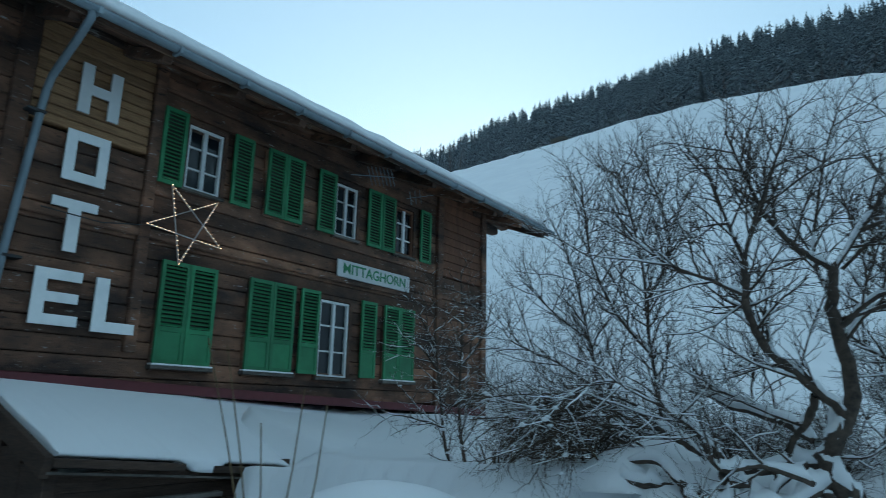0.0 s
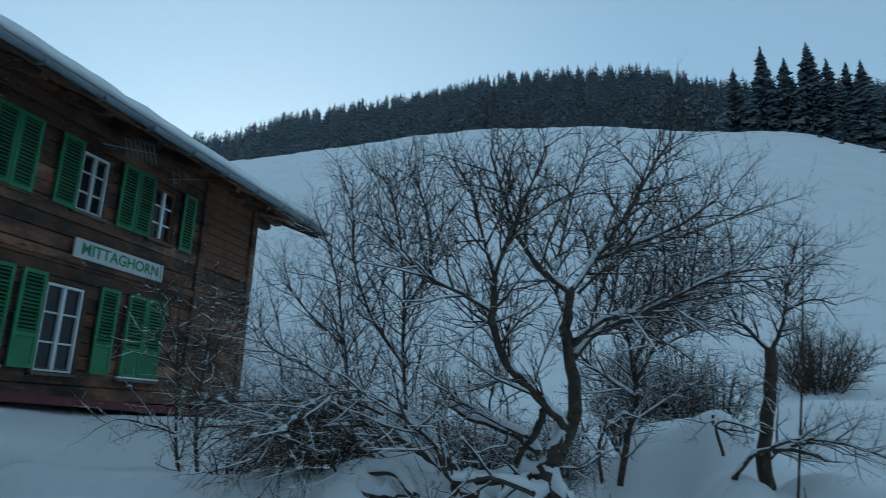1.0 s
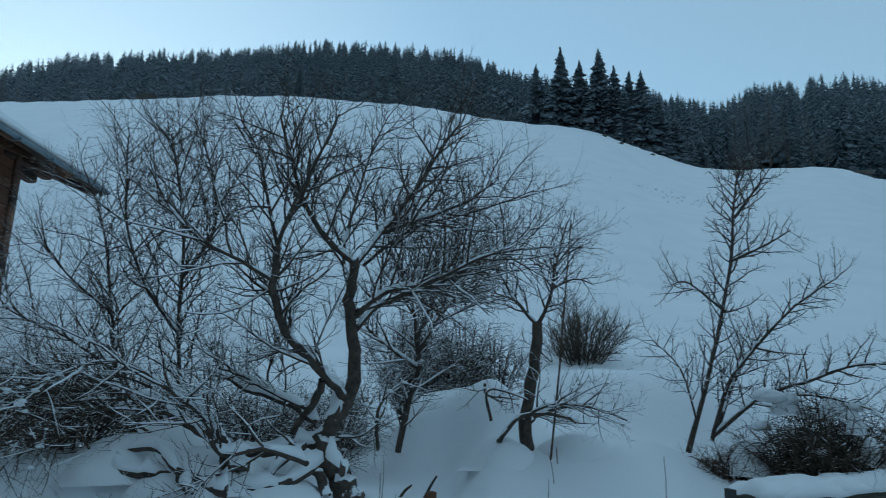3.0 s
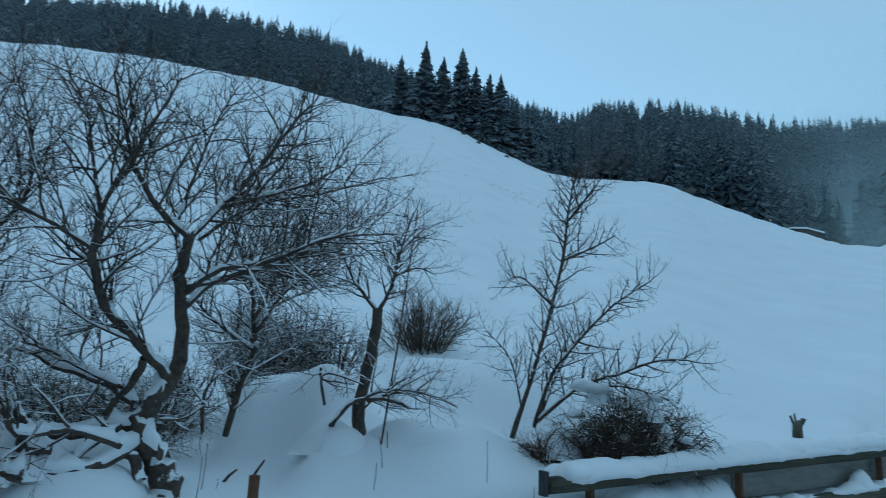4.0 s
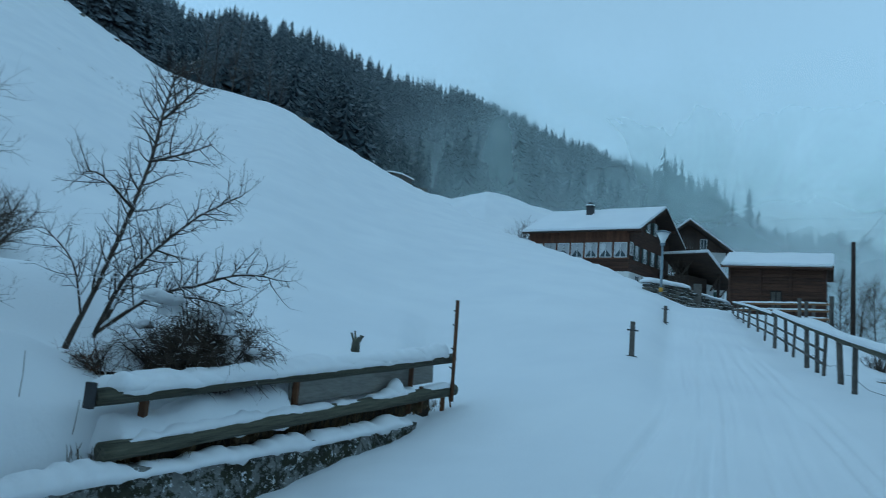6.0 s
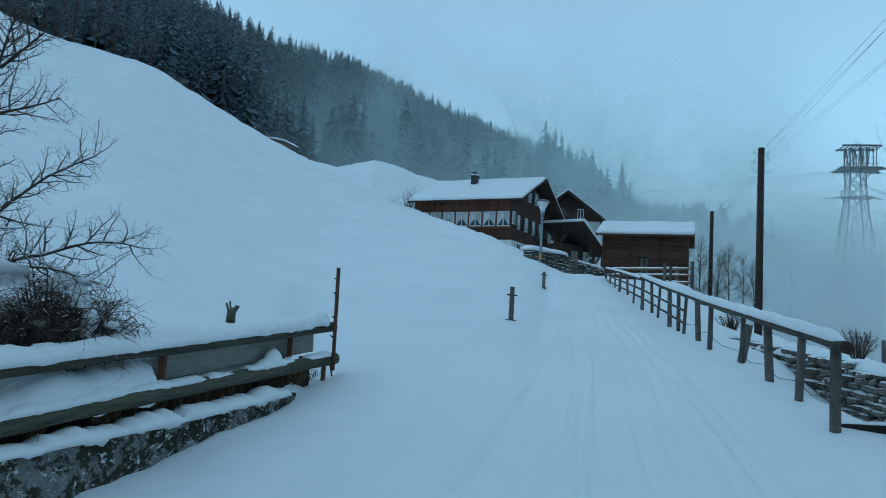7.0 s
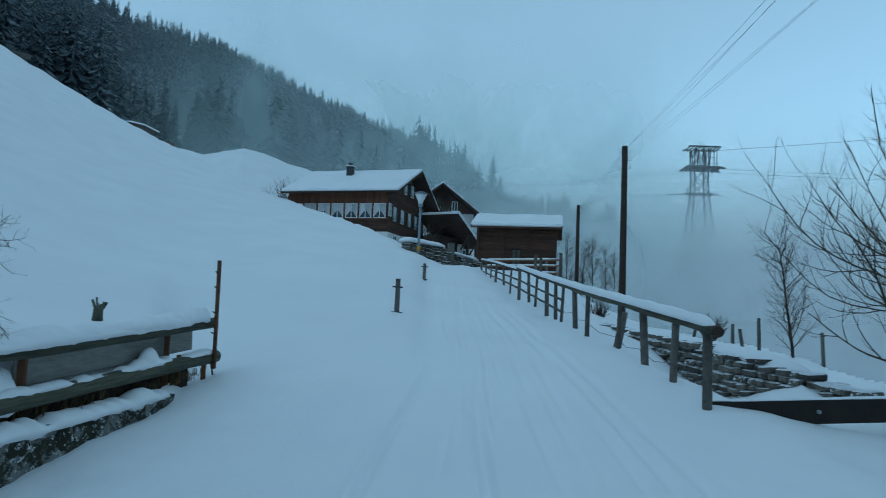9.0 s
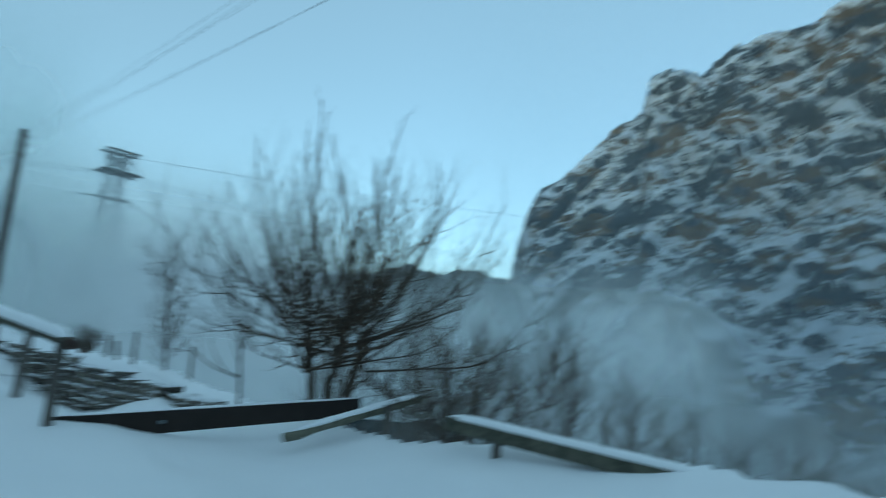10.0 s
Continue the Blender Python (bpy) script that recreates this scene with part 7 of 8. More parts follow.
part("plinth", boxed(0.82, 9.6, 1.0, 9.6, 3.6, 7.75), PLASTER, chalet)
small_window(chalet, 2.3, 1.0, 6.75, 0.8, 0.85, "y", curtain=False)
for x in (2.2, 3.9, 5.6, 7.2):
    small_window(chalet, x, 1.06, 8.75, 0.62, 1.1, "y", True)
small_window(chalet, 1.2, 1.05, 9.0, 0.5, 1.0, "y", curtain=False)
for x in (4.4, 6.0):
    small_window(chalet, x, 1.04, 11.25, 0.62, 1.0, "y", True)
gable_end(chalet, 0.9, 9.6, 1.07, 10.9, 5.2, 12.95, CHALET_WOOD)
gable_roof(chalet, -0.1, 10.5, -0.1, 9.8, 10.62, 5.2, 13.2, 0.12, 0.2)
for x, z in ((0.4, 10.7), (2.8, 11.85), (5.2, 13.0), (7.6, 11.85), (10.0, 10.7)):
    part("purlin", boxed(x - 0.09, x + 0.09, 0.0, 1.1, z - 0.12, z + 0.06), CHALET_WOOD, chalet)
stack = part("chimney", boxed(3.62, 4.13, 5.52, 6.03, 12.0, 13.45, bevel=0.02), DARK_METAL, chalet, "dark chimney with a snowy cap")
part("cap", boxed(3.56, 4.19, 5.46, 6.09, 13.45, 13.52), DARK_METAL, stack)
part("cap", boxed(3.72, 4.03, 5.62, 5.93, 13.6, 13.85, bevel=0.03), DARK_METAL, stack)
part("snow", boxed(3.58, 4.17, 5.48, 6.07, 13.52, 13.62, bevel=0.03), SNOW, stack)

annex = thing("woodshed", "open wooden lean-to with a sloping snowy roof", "shed", Matrix.Translation((53.2, -11.6, 0)) @ Matrix.Rotation(radians(-43), 4, "Z"))
m = Matrix.Translation((2.0, -1.0, 10.0)) @ Matrix.Rotation(radians(27), 4, "Y")
part("roof", boxed(0, 5.2, 0, 4.0, -0.06, 0.04, m=m), OLD_WOOD, annex)
part("roof_snow", boxed(0, 5.2, -0.03, 4.0, 0.05, 0.36, m=m, bevel=0.06), SNOW, annex)
part("wall", boxed(2.2, 5.0, 0.6, 3.0, 4.0, 8.3), OLD_WOOD, annex)
part("wall", boxed(5.0, 6.1, 0.6, 3.0, 4.0, 7.9), PLASTER, annex, "pale plastered wall")
for x in (4.6, 6.2):
    part("post", boxed(x - 0.09, x + 0.09, -0.7, -0.52, 4.0, 10.0 - (x - 2.0) * 0.5), OLD_WOOD, annex)
for a, b in (((5.0, -0.6, 6.9), (6.3, -0.6, 7.9)), ((3.4, -0.6, 7.2), (4.6, -0.6, 8.4))):
    part("brace", tubed([a, b], 0.07, 6), OLD_WOOD, annex)

villa = thing("upper_house", "plastered house with a dark wooden gable and snowy roof", "house", Matrix.Translation((67.0, -16.0, 0)) @ Matrix.Rotation(radians(-100), 4, "Z"))
part("wall", boxed(-3.6, 2.6, 0, 7, 4, 12.2), PLASTER, villa)
gable_end(villa, -4.0, 2.8, -0.12, 12.0, -0.75, 14.6, OLD_WOOD)
gable_roof(villa, -4.7, 3.4, -1.3, 7.6, 11.6, -0.75, 14.75, 0.14, 0.22)
for x, z in ((0.4, 9.9), (1.6, 9.9), (0.6, 12.2), (-1.6, 9.9), (1.3, 7.2), (0.2, 7.2)):
    small_window(villa, x, -0.06 if z < 12 else -0.16, z, 0.6, 1.0, "y", z < 12, False)
part("balcony", boxed(-2.0, 2.9, -1.0, -0.05, 9.0, 9.7, bevel=0.02), OLD_WOOD, villa)
part("balcony_snow", boxed(-2.0, 2.9, -1.0, -0.06, 9.71, 9.78, bevel=0.02), SNOW, villa)

barn = thing("barn", "low dark log barn with a snowy roof beside the road", "barn", Matrix.Translation((41.94, -11.55, 0)) @ Matrix.Rotation(math.atan2(-0.9205, -0.3907), 4, "Z"))
# near-black core behind the logs paints the shade in their gaps
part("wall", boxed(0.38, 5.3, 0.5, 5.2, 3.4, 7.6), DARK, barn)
log_courses(barn, 0.3, 5.4, 3.9, 7.45, 0.2, CHALET_WOOD, [(2.55, 3.15, 4.4, 6.1)], "log", 0.0, 0.42, 0.1)
for k in range(16):
    z = 3.9 + k * 0.22
    part("log", boxed(5.28, 5.4, 0.4, 5.3, z, z + 0.21, bevel=0.012), CHALET_WOOD, barn)
for x in (0.35, 2.0, 3.6, 5.3):
    part("post", boxed(x - 0.09, x + 0.09, 0.34, 0.5, 3.9, 7.5, bevel=0.01), CHALET_WOOD, barn)
door = part("door", boxed(2.6, 3.1, 0.44, 0.5, 4.4, 6.05), GREY_WOOD, barn, "grey plank door")
part("door_bar", boxed(2.82, 2.88, 0.42, 0.45, 4.4, 6.05), DARK, door)
# single visible slope and its rear partner, ridge along the front
for name, low, t, mat in (("roof", 0.0, 0.1, CHALET_WOOD), ("roof_snow", 0.105, 0.2, SNOW)):
    bm2 = bmesh.new()
    side = [(-0.25, 7.35), (2.9, 8.45), (6.1, 7.35)]
    rows = []
    for x in np.linspace(-0.1, 5.75, 9):
        tt = t + (0.03 * math.sin(x * 2.3) if mat is SNOW else 0)
        rows.append([bm2.verts.new((x, y, z + low)) for y, z in side] + [bm2.verts.new((x, y, z + low + tt)) for y, z in reversed(side)])
    for a, b in zip(rows, rows[1:]):
        for k in range(6):
            bm2.faces.new((a[k], a[(k + 1) % 6], b[(k + 1) % 6], b[k]))
    for row in (rows[0], rows[-1]):
        bm2.faces.new((row[0], row[1], row[4], row[5]))
        bm2.faces.new((row[1], row[2], row[3], row[4]))
    bmesh.ops.recalc_face_normals(bm2, faces=bm2.faces)
    if mat is SNOW:
        bmesh.ops.bevel(bm2, geom=[e for e in bm2.edges if e.calc_face_angle(0) > 0.5], offset=0.08, segments=2, affect="EDGES")
    part(name, bm2, mat, barn, "snow lying on the roof" if mat is SNOW else "")
pen = thing("barn_fence", "log fence with snowy rails in front of the barn", "fence")
for k, x in enumerate((38.2, 36.4, 34.9)):
    part("post", tubed([(x, -15.2 + (38.2 - x) * 0.6, 3.6), (x, -15.2 + (38.2 - x) * 0.6, 5.2)], 0.09, 7), GREY_WOOD, pen)
for z in (4.35, 4.75, 5.1):
    part("rail", tubed([(39.6, -11.6, z), (36.0, -15.1, z)], 0.06, 7), TAN_WOOD, pen)
    part("snow", snow_ridge([(39.6, -11.6, z + 0.04), (36.0, -15.1, z + 0.04)], 0.12, 0.08, 90, 0.2), SNOW, pen)
part("post", tubed([(35.95, -15.15, 3.6), (35.95, -15.15, 5.5)], 0.1, 8), GREY_WOOD, pen)

# terrace wall, steps and lamp below the chalet
terrace = tagged(thing("terrace_wall", "rough garden wall with snow along its top", "wall"), kind="structure")
stone_wall(terrace, (30.6, -5.2, 3.9), (33.0, -7.6, 3.7), 1.25, 0.6, 0.34, 7)
part("snow", snow_ridge([(30.2, -5.0, 5.0), (33.1, -7.5, 5.08)], 0.9, 0.2, 92, 0.15, 0.2), SNOW, terrace)
stone_wall(terrace, (34.6, -8.0, 4.0), (35.6, -10.2, 3.9), 1.0, 0.6, 0.3, 8, 0.4)
part("snow", snow_ridge([(34.6, -8.0, 5.05), (35.6, -10.2, 4.7)], 0.7, 0.12, 93, 0.15), SNOW, terrace)
part("gate_post", boxed(33.6, 33.9, -8.3, -8.0, 3.8, 5.4), GREY_WOOD, terrace)
for k in range(5):
    bush("wall_shrub", (30.9 + k * 0.55, -5.9 - k * 0.5, 3.9), 0.4, 0.7, 12, 130 + k, "small bare shrub below the garden wall", 0.4)
bush("garden_shrub", (36.6, -7.4, 4.9), 1.2, 2.6, 24, 140, "tall bare garden shrub beside the woodshed", 0.2, habit=dict(levels=2, density=(4, 5), angle=(25, 60), up=0.15, curl=0.03, length=(0.8, 0.35), radius=(0.010, 0.006), snow_level=-1))
lamp = thing("street_lamp", "grey street lamp with a white funnel-shaped head", "street lamp", Matrix.Translation((30.0, -5.72, 0)))
part("pole", tubed([(0, 0, 3.2), (0, 0, 6.6)], [0.06, 0.05], 10), ZINC, lamp)
part("band", tubed([(0, 0, 4.55), (0, 0, 4.75)], 0.08, 10), grainy("yellow_band", (0.45, 0.22, 0.03), (0.6, 0.32, 0.05), 6.0), lamp, "yellow band")
part("collar", tubed([(0, 0, 6.55), (0, 0, 6.68)], [0.09, 0.11], 12), ZINC, lamp)
part("shade", tubed([(0, 0, 6.66), (0, 0, 6.8), (0, 0, 7.12)], [0.09, 0.12, 0.27], 16), WHITE, lamp, "white translucent funnel")
part("lid", tubed([(0, 0, 7.12), (0, 0, 7.17), (0, 0, 7.24)], [0.30, 0.31, 0.13], 16), ZINC, lamp, "flat lid with snow")

# poles and wires
for (x, y, z0, z1, r0), label in (((21.74, -11.34, 0.8, 7.98, 0.115), "tall dark wooden telegraph pole"), ((36.95, -16.6, 2.5, 8.5, 0.11), "dark wooden telegraph pole near the barn")):
    pole = thing("telegraph_pole", label, "pole", group="telegraph poles")
    part("pole", tubed([(x, y, z0), (x, y, z1)], [r0 * 1.15, r0 * 0.9], 10), OLD_WOOD, pole)
    for k in range(3):
        for s in (-1, 1):
            part("insulator", tubed([(x, y, z1 - 0.2 - 0.3 * k), (x - s * 0.06, y - s * 0.2, z1 - 0.2 - 0.3 * k), (x - s * 0.06, y - s * 0.2, z1 - 0.1 - 0.3 * k)], 0.011, 6), DARK_METAL, pole)


def hung(a, b, sag, n=14):
    a, b = Vector(a), Vector(b)
    return [a.lerp(b, k / n) - Vector((0, 0, sag * 4 * (k / n) * (1 - k / n))) for k in range(n + 1)]


for k in range(5):
    dy, dz = (-0.25, -0.12, 0.02, 0.2, 0.3)[k], (-0.1, -0.38, 0.0, -0.2, -0.62)[k]
    wire = thing("overhead_wire", "thin dark overhead wire", "wire", group="overhead wires")
    part("wire", tubed(hung((36.95, -16.6 + dy, 8.3 + dz), (21.74, -11.34 + dy, 7.85 + dz), 0.25), 0.004, 4), DARK_METAL, wire)
    part("wire", tubed(hung((21.74, -11.34 + dy, 7.85 + dz), (-22.0, 1.4 + dy * 5, 8.1 + dz), 0.5, 30), 0.0026, 4), DARK_METAL, wire)

# cableway tower in the mist
tower = thing("cableway_tower", "steel lattice cableway tower rising out of the mist", "tower", Matrix.Translation((149.6, -101.3, 0)) @ Matrix.Rotation(radians(-105), 4, "Z"))


def leg_at(sx, sy, z):
    """The tower's corner at a height: a narrow waist below the deck, splayed feet."""
    w = float(np.interp(z, (-20, 2, 14, 25, 34, 40.5, 41, 46), (7.0, 5.4, 3.9, 2.7, 1.8, 1.55, 1.7, 1.8)))
    return Vector((sx * w, sy * w, z))


levels = [46, 41, 37.7, 34.4, 30.2, 25.5, 20, 13.5, 6, -3, -12, -20]
for sx, sy in ((-1, -1), (1, -1), (1, 1), (-1, 1)):
    part("leg", tubed([leg_at(sx, sy, z) for z in levels], 0.16, 6), DARK_METAL, tower)
for za, zb in zip(levels, levels[1:]):
    for (ax, ay), (bx, by) in (((-1, -1), (1, -1)), ((1, -1), (1, 1)), ((1, 1), (-1, 1)), ((-1, 1), (-1, -1))):
        bm = bmesh.new()
        tube(bm, [leg_at(ax, ay, za), leg_at(bx, by, zb)], 0.085, 5)
        tube(bm, [leg_at(bx, by, za), leg_at(ax, ay, zb)], 0.085, 5)
        tube(bm, [leg_at(ax, ay, zb), leg_at(bx, by, zb)], 0.06, 5)
        part("brace", bm, DARK_METAL, tower)
part("head_beam", boxed(-3.5, 4.6, -2.4, -2.1, 46.2, 46.5), DARK_METAL, tower)
part("head_beam", boxed(-3.5, 4.6, 2.1, 2.4, 46.2, 46.5), DARK_METAL, tower)
for k in range(9):
    x = -3.2 + k * 0.95
    part("joist", boxed(x - 0.12, x + 0.12, -2.5, 2.5, 46.0, 46.2), DARK_METAL, tower)
for k in range(5):
    for y in (-1.7, 1.7):
        x = -1.9 + k * 0.95
        part("strut", tubed([(x, y, 41.2), (x + (0.45, -0.4)[k % 2], y, 46.1)], 0.13, 5), DARK_METAL, tower)
part("mast", tubed([(0.1, 0, 46.5), (0.1, 0, 48.2)], 0.1, 5), DARK_METAL, tower)
part("mast", tubed([(0.9, 0, 46.5), (0.9, 0, 47.6)], 0.1, 5), DARK_METAL, tower)
part("walkway", tubed([(-3.6, -2.5, 43.5), (3.2, -2.5, 43.5)], 0.08, 5), DARK_METAL, tower)
for x in (2.9, 3.6):
    part("hanger", tubed([(x, -2.2, 41.2), (x, -2.2, 46.2)], 0.1, 5), DARK_METAL, tower)
part("deck", boxed(-3.9, 4.9, -1.7, 1.7, 40.75, 41.35, bevel=0.25), DARK_METAL, tower)
part("deck_rail", tubed([(-2.6, -1.8, 42.2), (4.2, -1.8, 42.2)], 0.06, 5), DARK_METAL, tower)
part("saddle", tubed([(-4.6, -2, 40.7), (-3.6, -1.9, 41.05), (4.6, -1.9, 41.1), (6.0, -2, 40.9)], [0.12, 0.42, 0.42, 0.12], 8), DARK_METAL, tower)
part("saddle", tubed([(-4.6, 2, 40.7), (-3.6, 1.9, 41.05), (4.6, 1.9, 41.1), (6.0, 2, 40.9)], [0.12, 0.42, 0.42, 0.12], 8), DARK_METAL, tower)
part("strut", tubed([(0.6, -1.8, 38.0), (3.6, -1.8, 40.6)], 0.11, 5), DARK_METAL, tower)
part("arm", tubed([(-8.2, 0, 33.9), (-3.0, 0, 34.5), (3.4, 0, 34.7), (6.0, 0, 34.0)], [0.06, 0.2, 0.2, 0.06], 6), DARK_METAL, tower)
part("arm", boxed(-2.6, 3.6, -1.8, 1.8, 34.35, 34.5), DARK_METAL, tower)
part("cage", frame_mesh(-3.0, -2.2, 34.5, 36.0, 0.08, -0.4, 0.4), DARK_METAL, tower)
for y0, z1 in ((0.0, 41.3), (1.6, 40.7), (0.4, 45.5)):
    rope = thing("cable_rope", "long steel rope hung across the valley", "cable", group="cableway ropes")
    part("rope", tubed(hung((150 + 240, -101 + 250 + y0, z1 + 10), (149.6 + y0, -101.3, z1), 6.0, 20) if z1 < 45 else hung((149.6, -101.3, z1), (-40, -330, z1 + 20), 5, 20), 0.045, 4), DARK_METAL, rope)
    if z1 < 45:
        part("rope", tubed(hung((149.6 + y0, -101.3, z1), (-60 + y0, -320, z1 - 4), 9.0, 24), 0.045, 4), DARK_METAL, rope)

# hut and bare rocks on the hill
hut = thing("hill_hut", "small dark hut with a snowy roof at the hill's edge", "hut", Matrix.Translation((109.6, 23.3, 26.1)) @ Matrix.Rotation(radians(-20), 4, "Z"))
part("wall", boxed(-1.8, 1.8, -2.2, 2.2, -2.5, 1.75), GREY_WOOD, hut)
for side in (-1, 1):
    tilt = Matrix.Translation((0, 0, 2.0)) @ Matrix.Rotation(radians(-12 * side), 4, "X")
    part("roof", boxed(-2.1, 2.1, min(0, side * 2.5), max(0, side * 2.5), 0.0, 0.08, m=tilt), GREY_WOOD, hut)
    part("roof_snow", boxed(-2.15, 2.15, min(0, side * 2.55), max(0, side * 2.55), 0.085, 0.34, m=tilt, bevel=0.08), SNOW, hut)
for bearing, metres, w in ((69.7, 117, 1.3), (79.8, 99, 1.3), (81.6, 94, 0.9), (11.0, 146, 2.0), (52.0, 112, 0.4), (54.6, 110, 0.35), (50.6, 117, 0.4)):
    bm = bmesh.new()
    bmesh.ops.create_icosphere(bm, subdivisions=3, radius=1.0)
    for v in bm.verts:
        v.co = Vector((v.co.x * w, v.co.y * w * 1.4, v.co.z * 0.28)) * (1 + 0.35 * noise.noise(v.co * 2.2 + Vector((bearing, 0, 0))))
    rock = tagged(part("rock", bm, STONE, None), "dark rock outcrop showing through the snow", "rock", group="rocks on the hill")
    rock.matrix_world = Matrix.Translation(on_ground(bearing, metres, 0.0))
r_g = random.Random(12)
spots = []
for _ in range(60):
    spots.append(on_ground(56.5 + r_g.gauss(0, 2.2), 60 + r_g.gauss(0, 1.3)))
tufts("hill_grass", spots, 0.2, 8, "dead grass showing through the snow on the hill", GRASS, 8)


def bare_tree(base, high, seed, label, wide=0.35, group="bare trees in the valley", twig=None, up=0.3):
    """A light bare tree for the middle distance."""
    g = Grower(seed, 0.0)
    b, r = Vector(base), random.Random(seed)
    top = b + Vector((r.gauss(0, 0.06) * high, r.gauss(0, 0.06) * high, high))
    line, radii = g.limb([b - Vector((0, 0, 0.4)), b.lerp(top, 0.4), top], min(high * 0.016, 0.06 + high * 0.004), min(high * 0.003, 0.03), 6)
    foot, high = max(0.2, 1 - 13 / high), min(high, 16)
    g.sprout(line, radii, dict(levels=3, density=(26 / high, 30 / high, 40 / high), angle=(25, 60), up=up, curl=0.06, length=(wide * high, 0.17 * high, 0.08 * high), radius=(high * 0.0045, high * 0.0024, high * 0.0016), snow_level=-1), start=foot)
    return g.finish("bare_tree", label, "tree", group, twig)


r_v = random.Random(21)
for k in range(34):
    bearing, metres = 143 + 41 * (k + r_v.random() * 0.8) / 34, r_v.uniform(30, 48)
    top = float(np.interp(bearing, (143, 154, 158, 163, 168, 173, 180), (1.2, 1.2, 1.4, -1.2, -2.0, -4.4, -6.5))) + r_v.uniform(-2.0, 0.5)
    p = on_ground(bearing, metres)
    bare_tree(p, max(6.0, 1.92 + metres * math.tan(radians(top)) - p.z), 200 + k, "bare grey tree on the steep slope below the road", 0.2)
for k, (bearing, metres, high) in enumerate(((113.4, 46, 3.6), (114.6, 48, 3.2), (115.6, 47, 3.4), (116.6, 44, 2.6), (112.2, 50, 3.6), (117.4, 49, 2.6))):
    p = on_ground(bearing, metres)
    bare_tree((p.x, p.y, max(p.z, 3.4)), high, 240 + k, "bare fruit tree beside the barn", 0.5, "bare trees by the barn", up=0.0)
bare_tree(on_ground(129.5, 16), 2.3, 260, "slim bare tree beyond the terrace", 0.5, up=0.05)
for k, (bearing, metres, high) in enumerate(((60.9, 128, 14), (62.2, 123, 13), (63.6, 122, 13.5), (65.0, 124, 11.5), (66.6, 121, 9), (67.5, 121, 6), (1.2, 160, 8), (2.0, 158, 7))):
    bare_tree(on_ground(bearing, metres), high, 270 + k, "bare rimed broad-leaved tree at the hill's edge", 0.4, "bare trees on the brow", twig=RIMED)
for k, (bearing, metres, top) in enumerate(((124.4, 95, 3.6), (123.4, 100, 2.2), (126.0, 98, 1.0), (121.0, 110, 2.5), (129, 120, 1.5), (119.0, 90, 1.5))):
    p = on_ground(bearing, metres)
    v, f = fir_template(300 + k, 24, 9, 3)
    high = min(24.0, max(8.0, 1.92 + metres * math.tan(radians(top)) - p.z))
    fir = arrays("fir_tree", v * np.array([high * 1.3, high * 1.3, high]), f, FIR_NEAR)
    fir.matrix_world = Matrix.Translation(p)
    tagged(fir, "fir half hidden in the valley mist", "fir tree", group="firs in the valley")


# ---- mist ----
def mist_material(name, density, scale, floor, ceil, seed, foot, tint):
    """Sheet shader standing in for drifting mist and haze: denser towards its foot, broken by soft billows, gone at its
    edges.
    """
    mat = bpy.data.materials.new(name)
    mat.use_nodes = True
    n, links = mat.node_tree.nodes, mat.node_tree.links
    n.remove(n["Principled BSDF"])
    uv, sep = n.new("ShaderNodeUVMap"), n.new("ShaderNodeSeparateXYZ")
    links.new(uv.outputs["UV"], sep.inputs[0])

    def op(kind, a, b=None):
        node = n.new("ShaderNodeMath")
        node.operation, node.use_clamp = kind, True
        for value, key in ((a, 0), (b, 1)):
            if value is None:
                continue
            if hasattr(value, "links"):
                links.new(value, node.inputs[key])
            else:
                node.inputs[key].default_value = value
        return node.outputs[0]

    def fade(value, a, b):
        node = n.new("ShaderNodeMapRange")
        node.interpolation_type = "SMOOTHSTEP"
        node.inputs["From Min"].default_value, node.inputs["From Max"].default_value = a, b
        links.new(value, node.inputs["Value"])
        return node.outputs["Result"]

    mp, nz = n.new("ShaderNodeMapping"), n.new("ShaderNodeTexNoise")
    mp.inputs["Location"].default_value = (seed * 3.7, seed * 1.3, 0)
    mp.inputs["Scale"].default_value = scale
    links.new(uv.outputs["UV"], mp.inputs["Vector"])
    links.new(mp.outputs["Vector"], nz.inputs["Vector"])
    nz.inputs["Scale"].default_value, nz.inputs["Detail"].default_value, nz.inputs["Roughness"].default_value = 1.0, 6.0, 0.56
    nz.inputs["Distortion"].default_value = 0.5
    billow = op("ADD", op("MULTIPLY", fade(nz.outputs["Fac"], floor, ceil), 0.86), 0.14)
    u, v = sep.outputs["X"], sep.outputs["Y"]
    edge = op("MULTIPLY", op("MULTIPLY", fade(u, 0.0, 0.18), fade(u, 1.0, 0.82)), fade(v, 1.0, 0.35))
    if foot:
        edge = op("MULTIPLY", edge, fade(v, foot[0], foot[1]))
    alpha = op("MULTIPLY", op("MULTIPLY", billow, edge), density)
    clear, white, thin, both, out = n.new("ShaderNodeBsdfTransparent"), n.new("ShaderNodeBsdfDiffuse"), n.new("ShaderNodeBsdfTranslucent"), n.new("ShaderNodeMixShader"), n.new("ShaderNodeMixShader")
    white.inputs["Color"].default_value = thin.inputs["Color"].default_value = tint
    both.inputs[0].default_value = 0.5
    links.new(white.outputs[0], both.inputs[1])
    links.new(thin.outputs[0], both.inputs[2])
    links.new(alpha, out.inputs[0])
    links.new(clear.outputs[0], out.inputs[1])
    links.new(both.outputs[0], out.inputs[2])
    links.new(out.outputs[0], n["Material Output"].inputs["Surface"])
    return mat


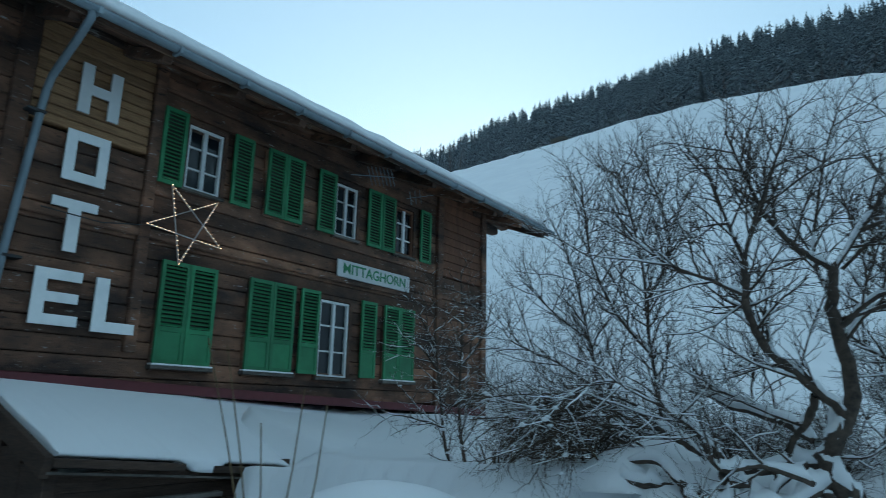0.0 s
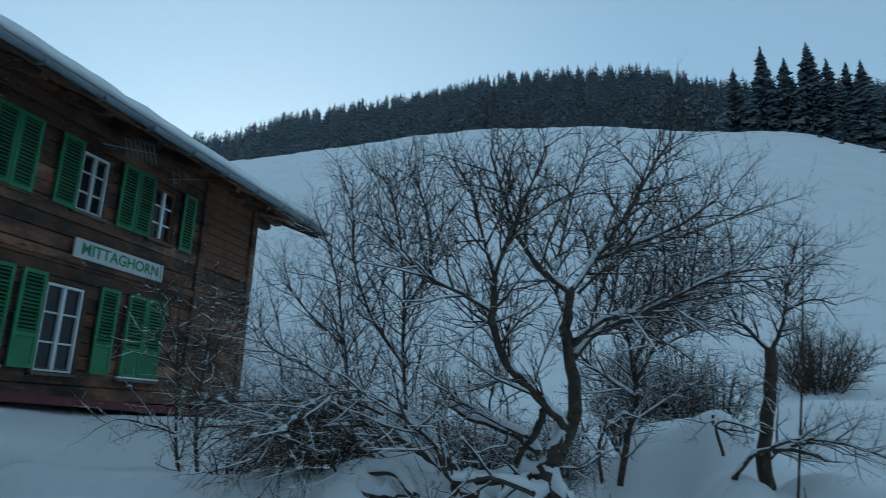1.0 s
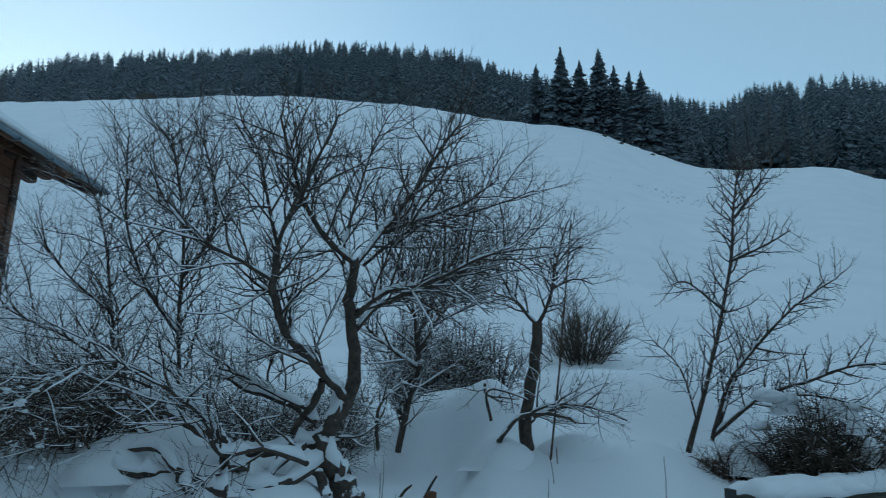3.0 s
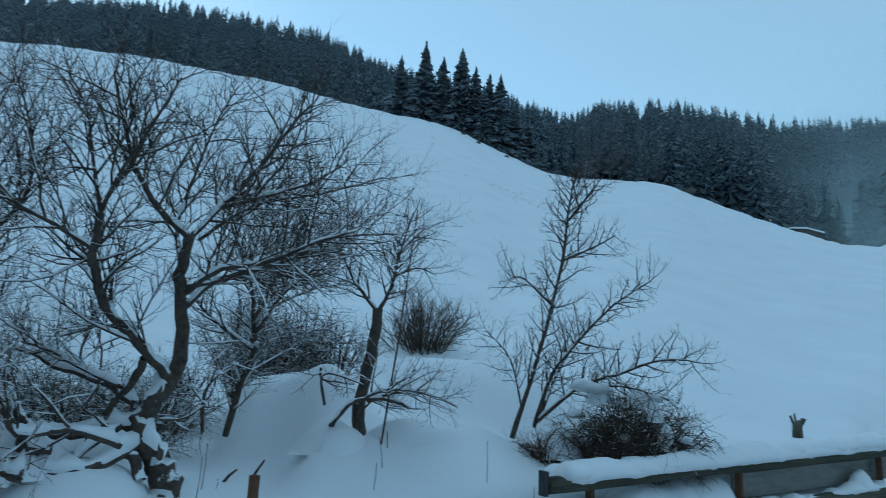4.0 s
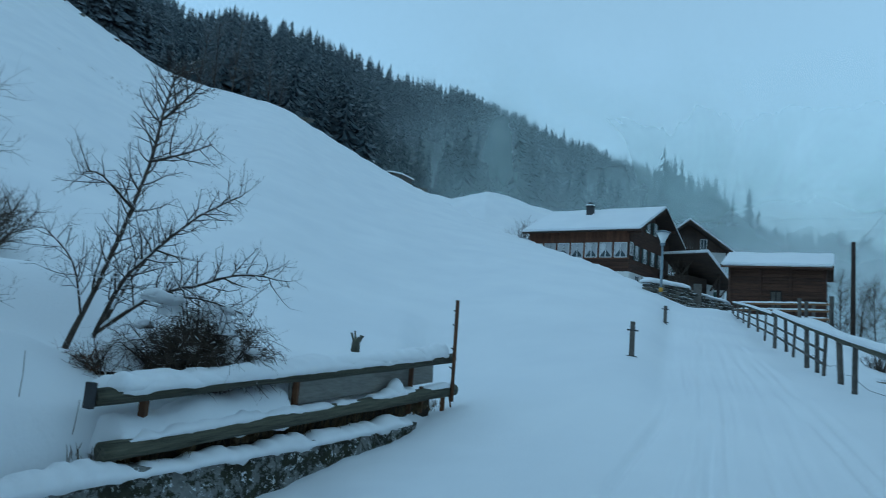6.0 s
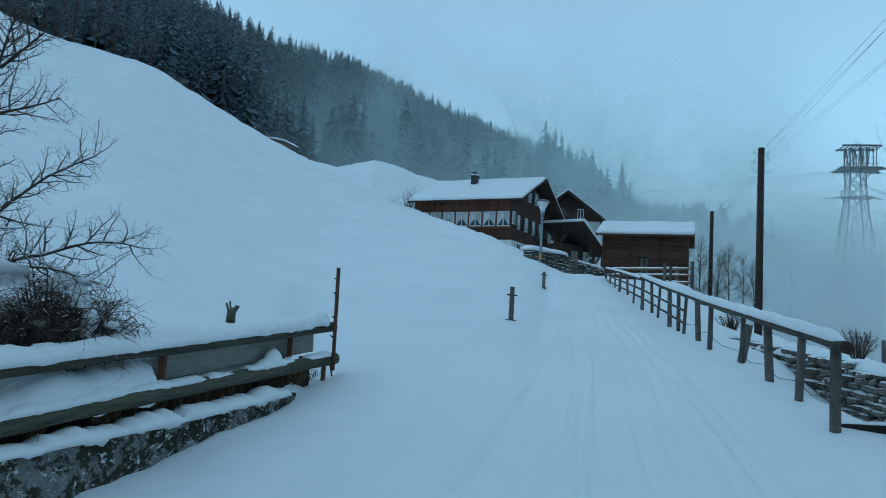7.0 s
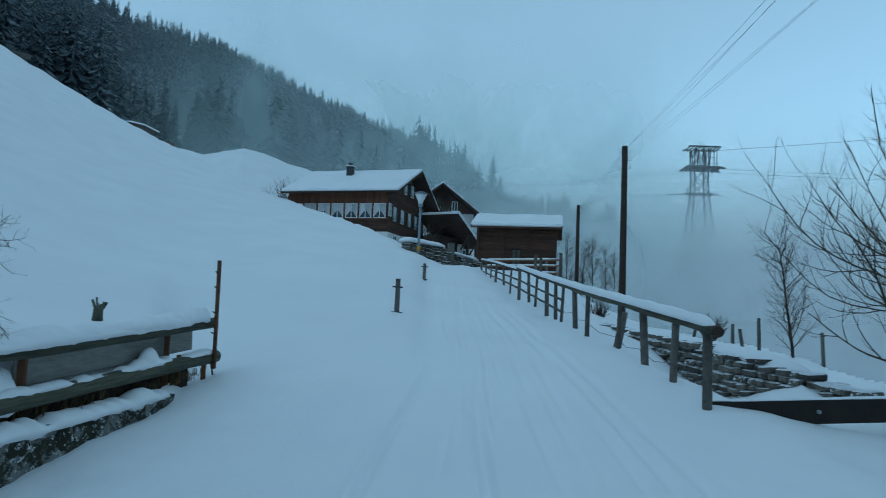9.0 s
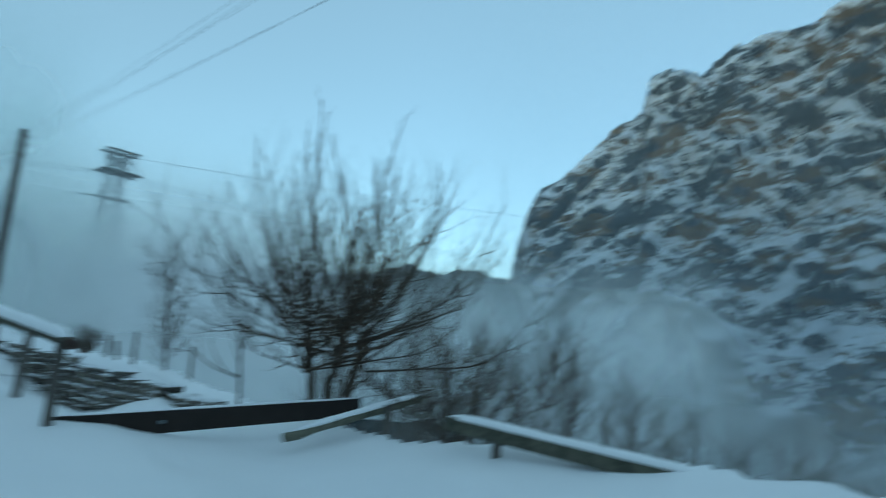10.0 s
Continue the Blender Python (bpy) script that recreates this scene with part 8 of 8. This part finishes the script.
def mist_sheet(b0, b1, z0, z1, metres, density, scale, floor=0.3, ceil=0.7, seed=1, slope=0.0, foot=None, tint=(0.93, 0.97, 0.97, 1)):
    """A curved see-through sheet for mist and haze across the valley; slope: how far its far end is lifted."""
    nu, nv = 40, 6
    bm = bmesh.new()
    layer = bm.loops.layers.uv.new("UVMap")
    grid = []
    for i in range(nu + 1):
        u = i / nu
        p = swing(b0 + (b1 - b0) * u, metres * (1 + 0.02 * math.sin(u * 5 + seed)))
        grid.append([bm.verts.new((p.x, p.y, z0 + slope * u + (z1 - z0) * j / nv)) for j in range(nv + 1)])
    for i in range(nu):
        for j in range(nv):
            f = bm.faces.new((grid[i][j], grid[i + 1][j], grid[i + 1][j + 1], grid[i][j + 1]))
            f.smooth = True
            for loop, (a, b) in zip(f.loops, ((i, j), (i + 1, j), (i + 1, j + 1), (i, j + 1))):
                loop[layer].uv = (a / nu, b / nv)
    tagged(part("mist_sheet", bm, mist_material("mist", density, scale, floor, ceil, seed, foot, tint), None), "thin see-through sheet standing in for mist and haze", "mist", kind="stuff")


# bluish sheet painted as distance haze, which lightens the woods on the ridge
mist_sheet(-60, 118, -30, 170, 178, 0.09, (6, 1.2, 1), -0.6, 0.2, 12, 0.0, None, (0.80, 0.88, 0.95, 1))
mist_sheet(74, 126, 8, 90, 152, 0.62, (4.2, 1.7, 1), 0.34, 0.72, 1, -14, (0.2, 0.5), (0.82, 0.97, 0.94, 1))
mist_sheet(76, 128, 4, 60, 146, 0.38, (5.0, 1.6, 1), 0.22, 0.68, 2, -10, None, (0.82, 0.97, 0.94, 1))
mist_sheet(72, 112, 12, 96, 200, 0.48, (4, 1.8, 1), 0.30, 0.68, 9, -10, None, (0.86, 0.97, 0.96, 1))
mist_sheet(86, 124, 0, 44, 142, 0.4, (4, 1.2, 1), 0.12, 0.55, 13, -6)
mist_sheet(98, 146, -30, 17, 85, 0.55, (4, 1.2, 1), 0.10, 0.55, 3, 0.0, (0.2, 0.5), (0.98, 0.99, 0.99, 1))
mist_sheet(102, 144, -40, 54, 165, 0.97, (4, 1.0, 1), 0.0, 0.42, 4, 0.0, (0.2, 0.5), (0.98, 0.99, 0.99, 1))
mist_sheet(104, 148, -5, 42, 160, 0.85, (4, 1.2, 1), 0.0, 0.5, 14, 0.0, (0.0, 0.18), (0.98, 0.99, 0.99, 1))
mist_sheet(88, 142, -40, 92, 260, 0.62, (4, 1.0, 1), 0.1, 0.5, 5, 0.0, (0.1, 0.4), (0.98, 0.99, 0.99, 1))
mist_sheet(118, 180, -40, 92, 480, 0.85, (5, 1.2, 1), -0.2, 0.5, 8)
mist_sheet(140, 200, -22, 7, 26, 0.28, (5, 1.2, 1), 0.0, 0.55, 10)
mist_sheet(150, 200, -80, 30, 330, 0.55, (5, 1.2, 1), 0.22, 0.62, 6)
mist_sheet(150, 175, -60, 100, 420, 0.8, (3, 1.5, 1), 0.34, 0.68, 7)
# bluish sheet painted as distance haze in front of the rock face
mist_sheet(146, 225, -80, 420, 440, 0.16, (5, 1.2, 1), -0.4, 0.3, 11, 0.0, None, (0.7, 0.82, 0.9, 1))
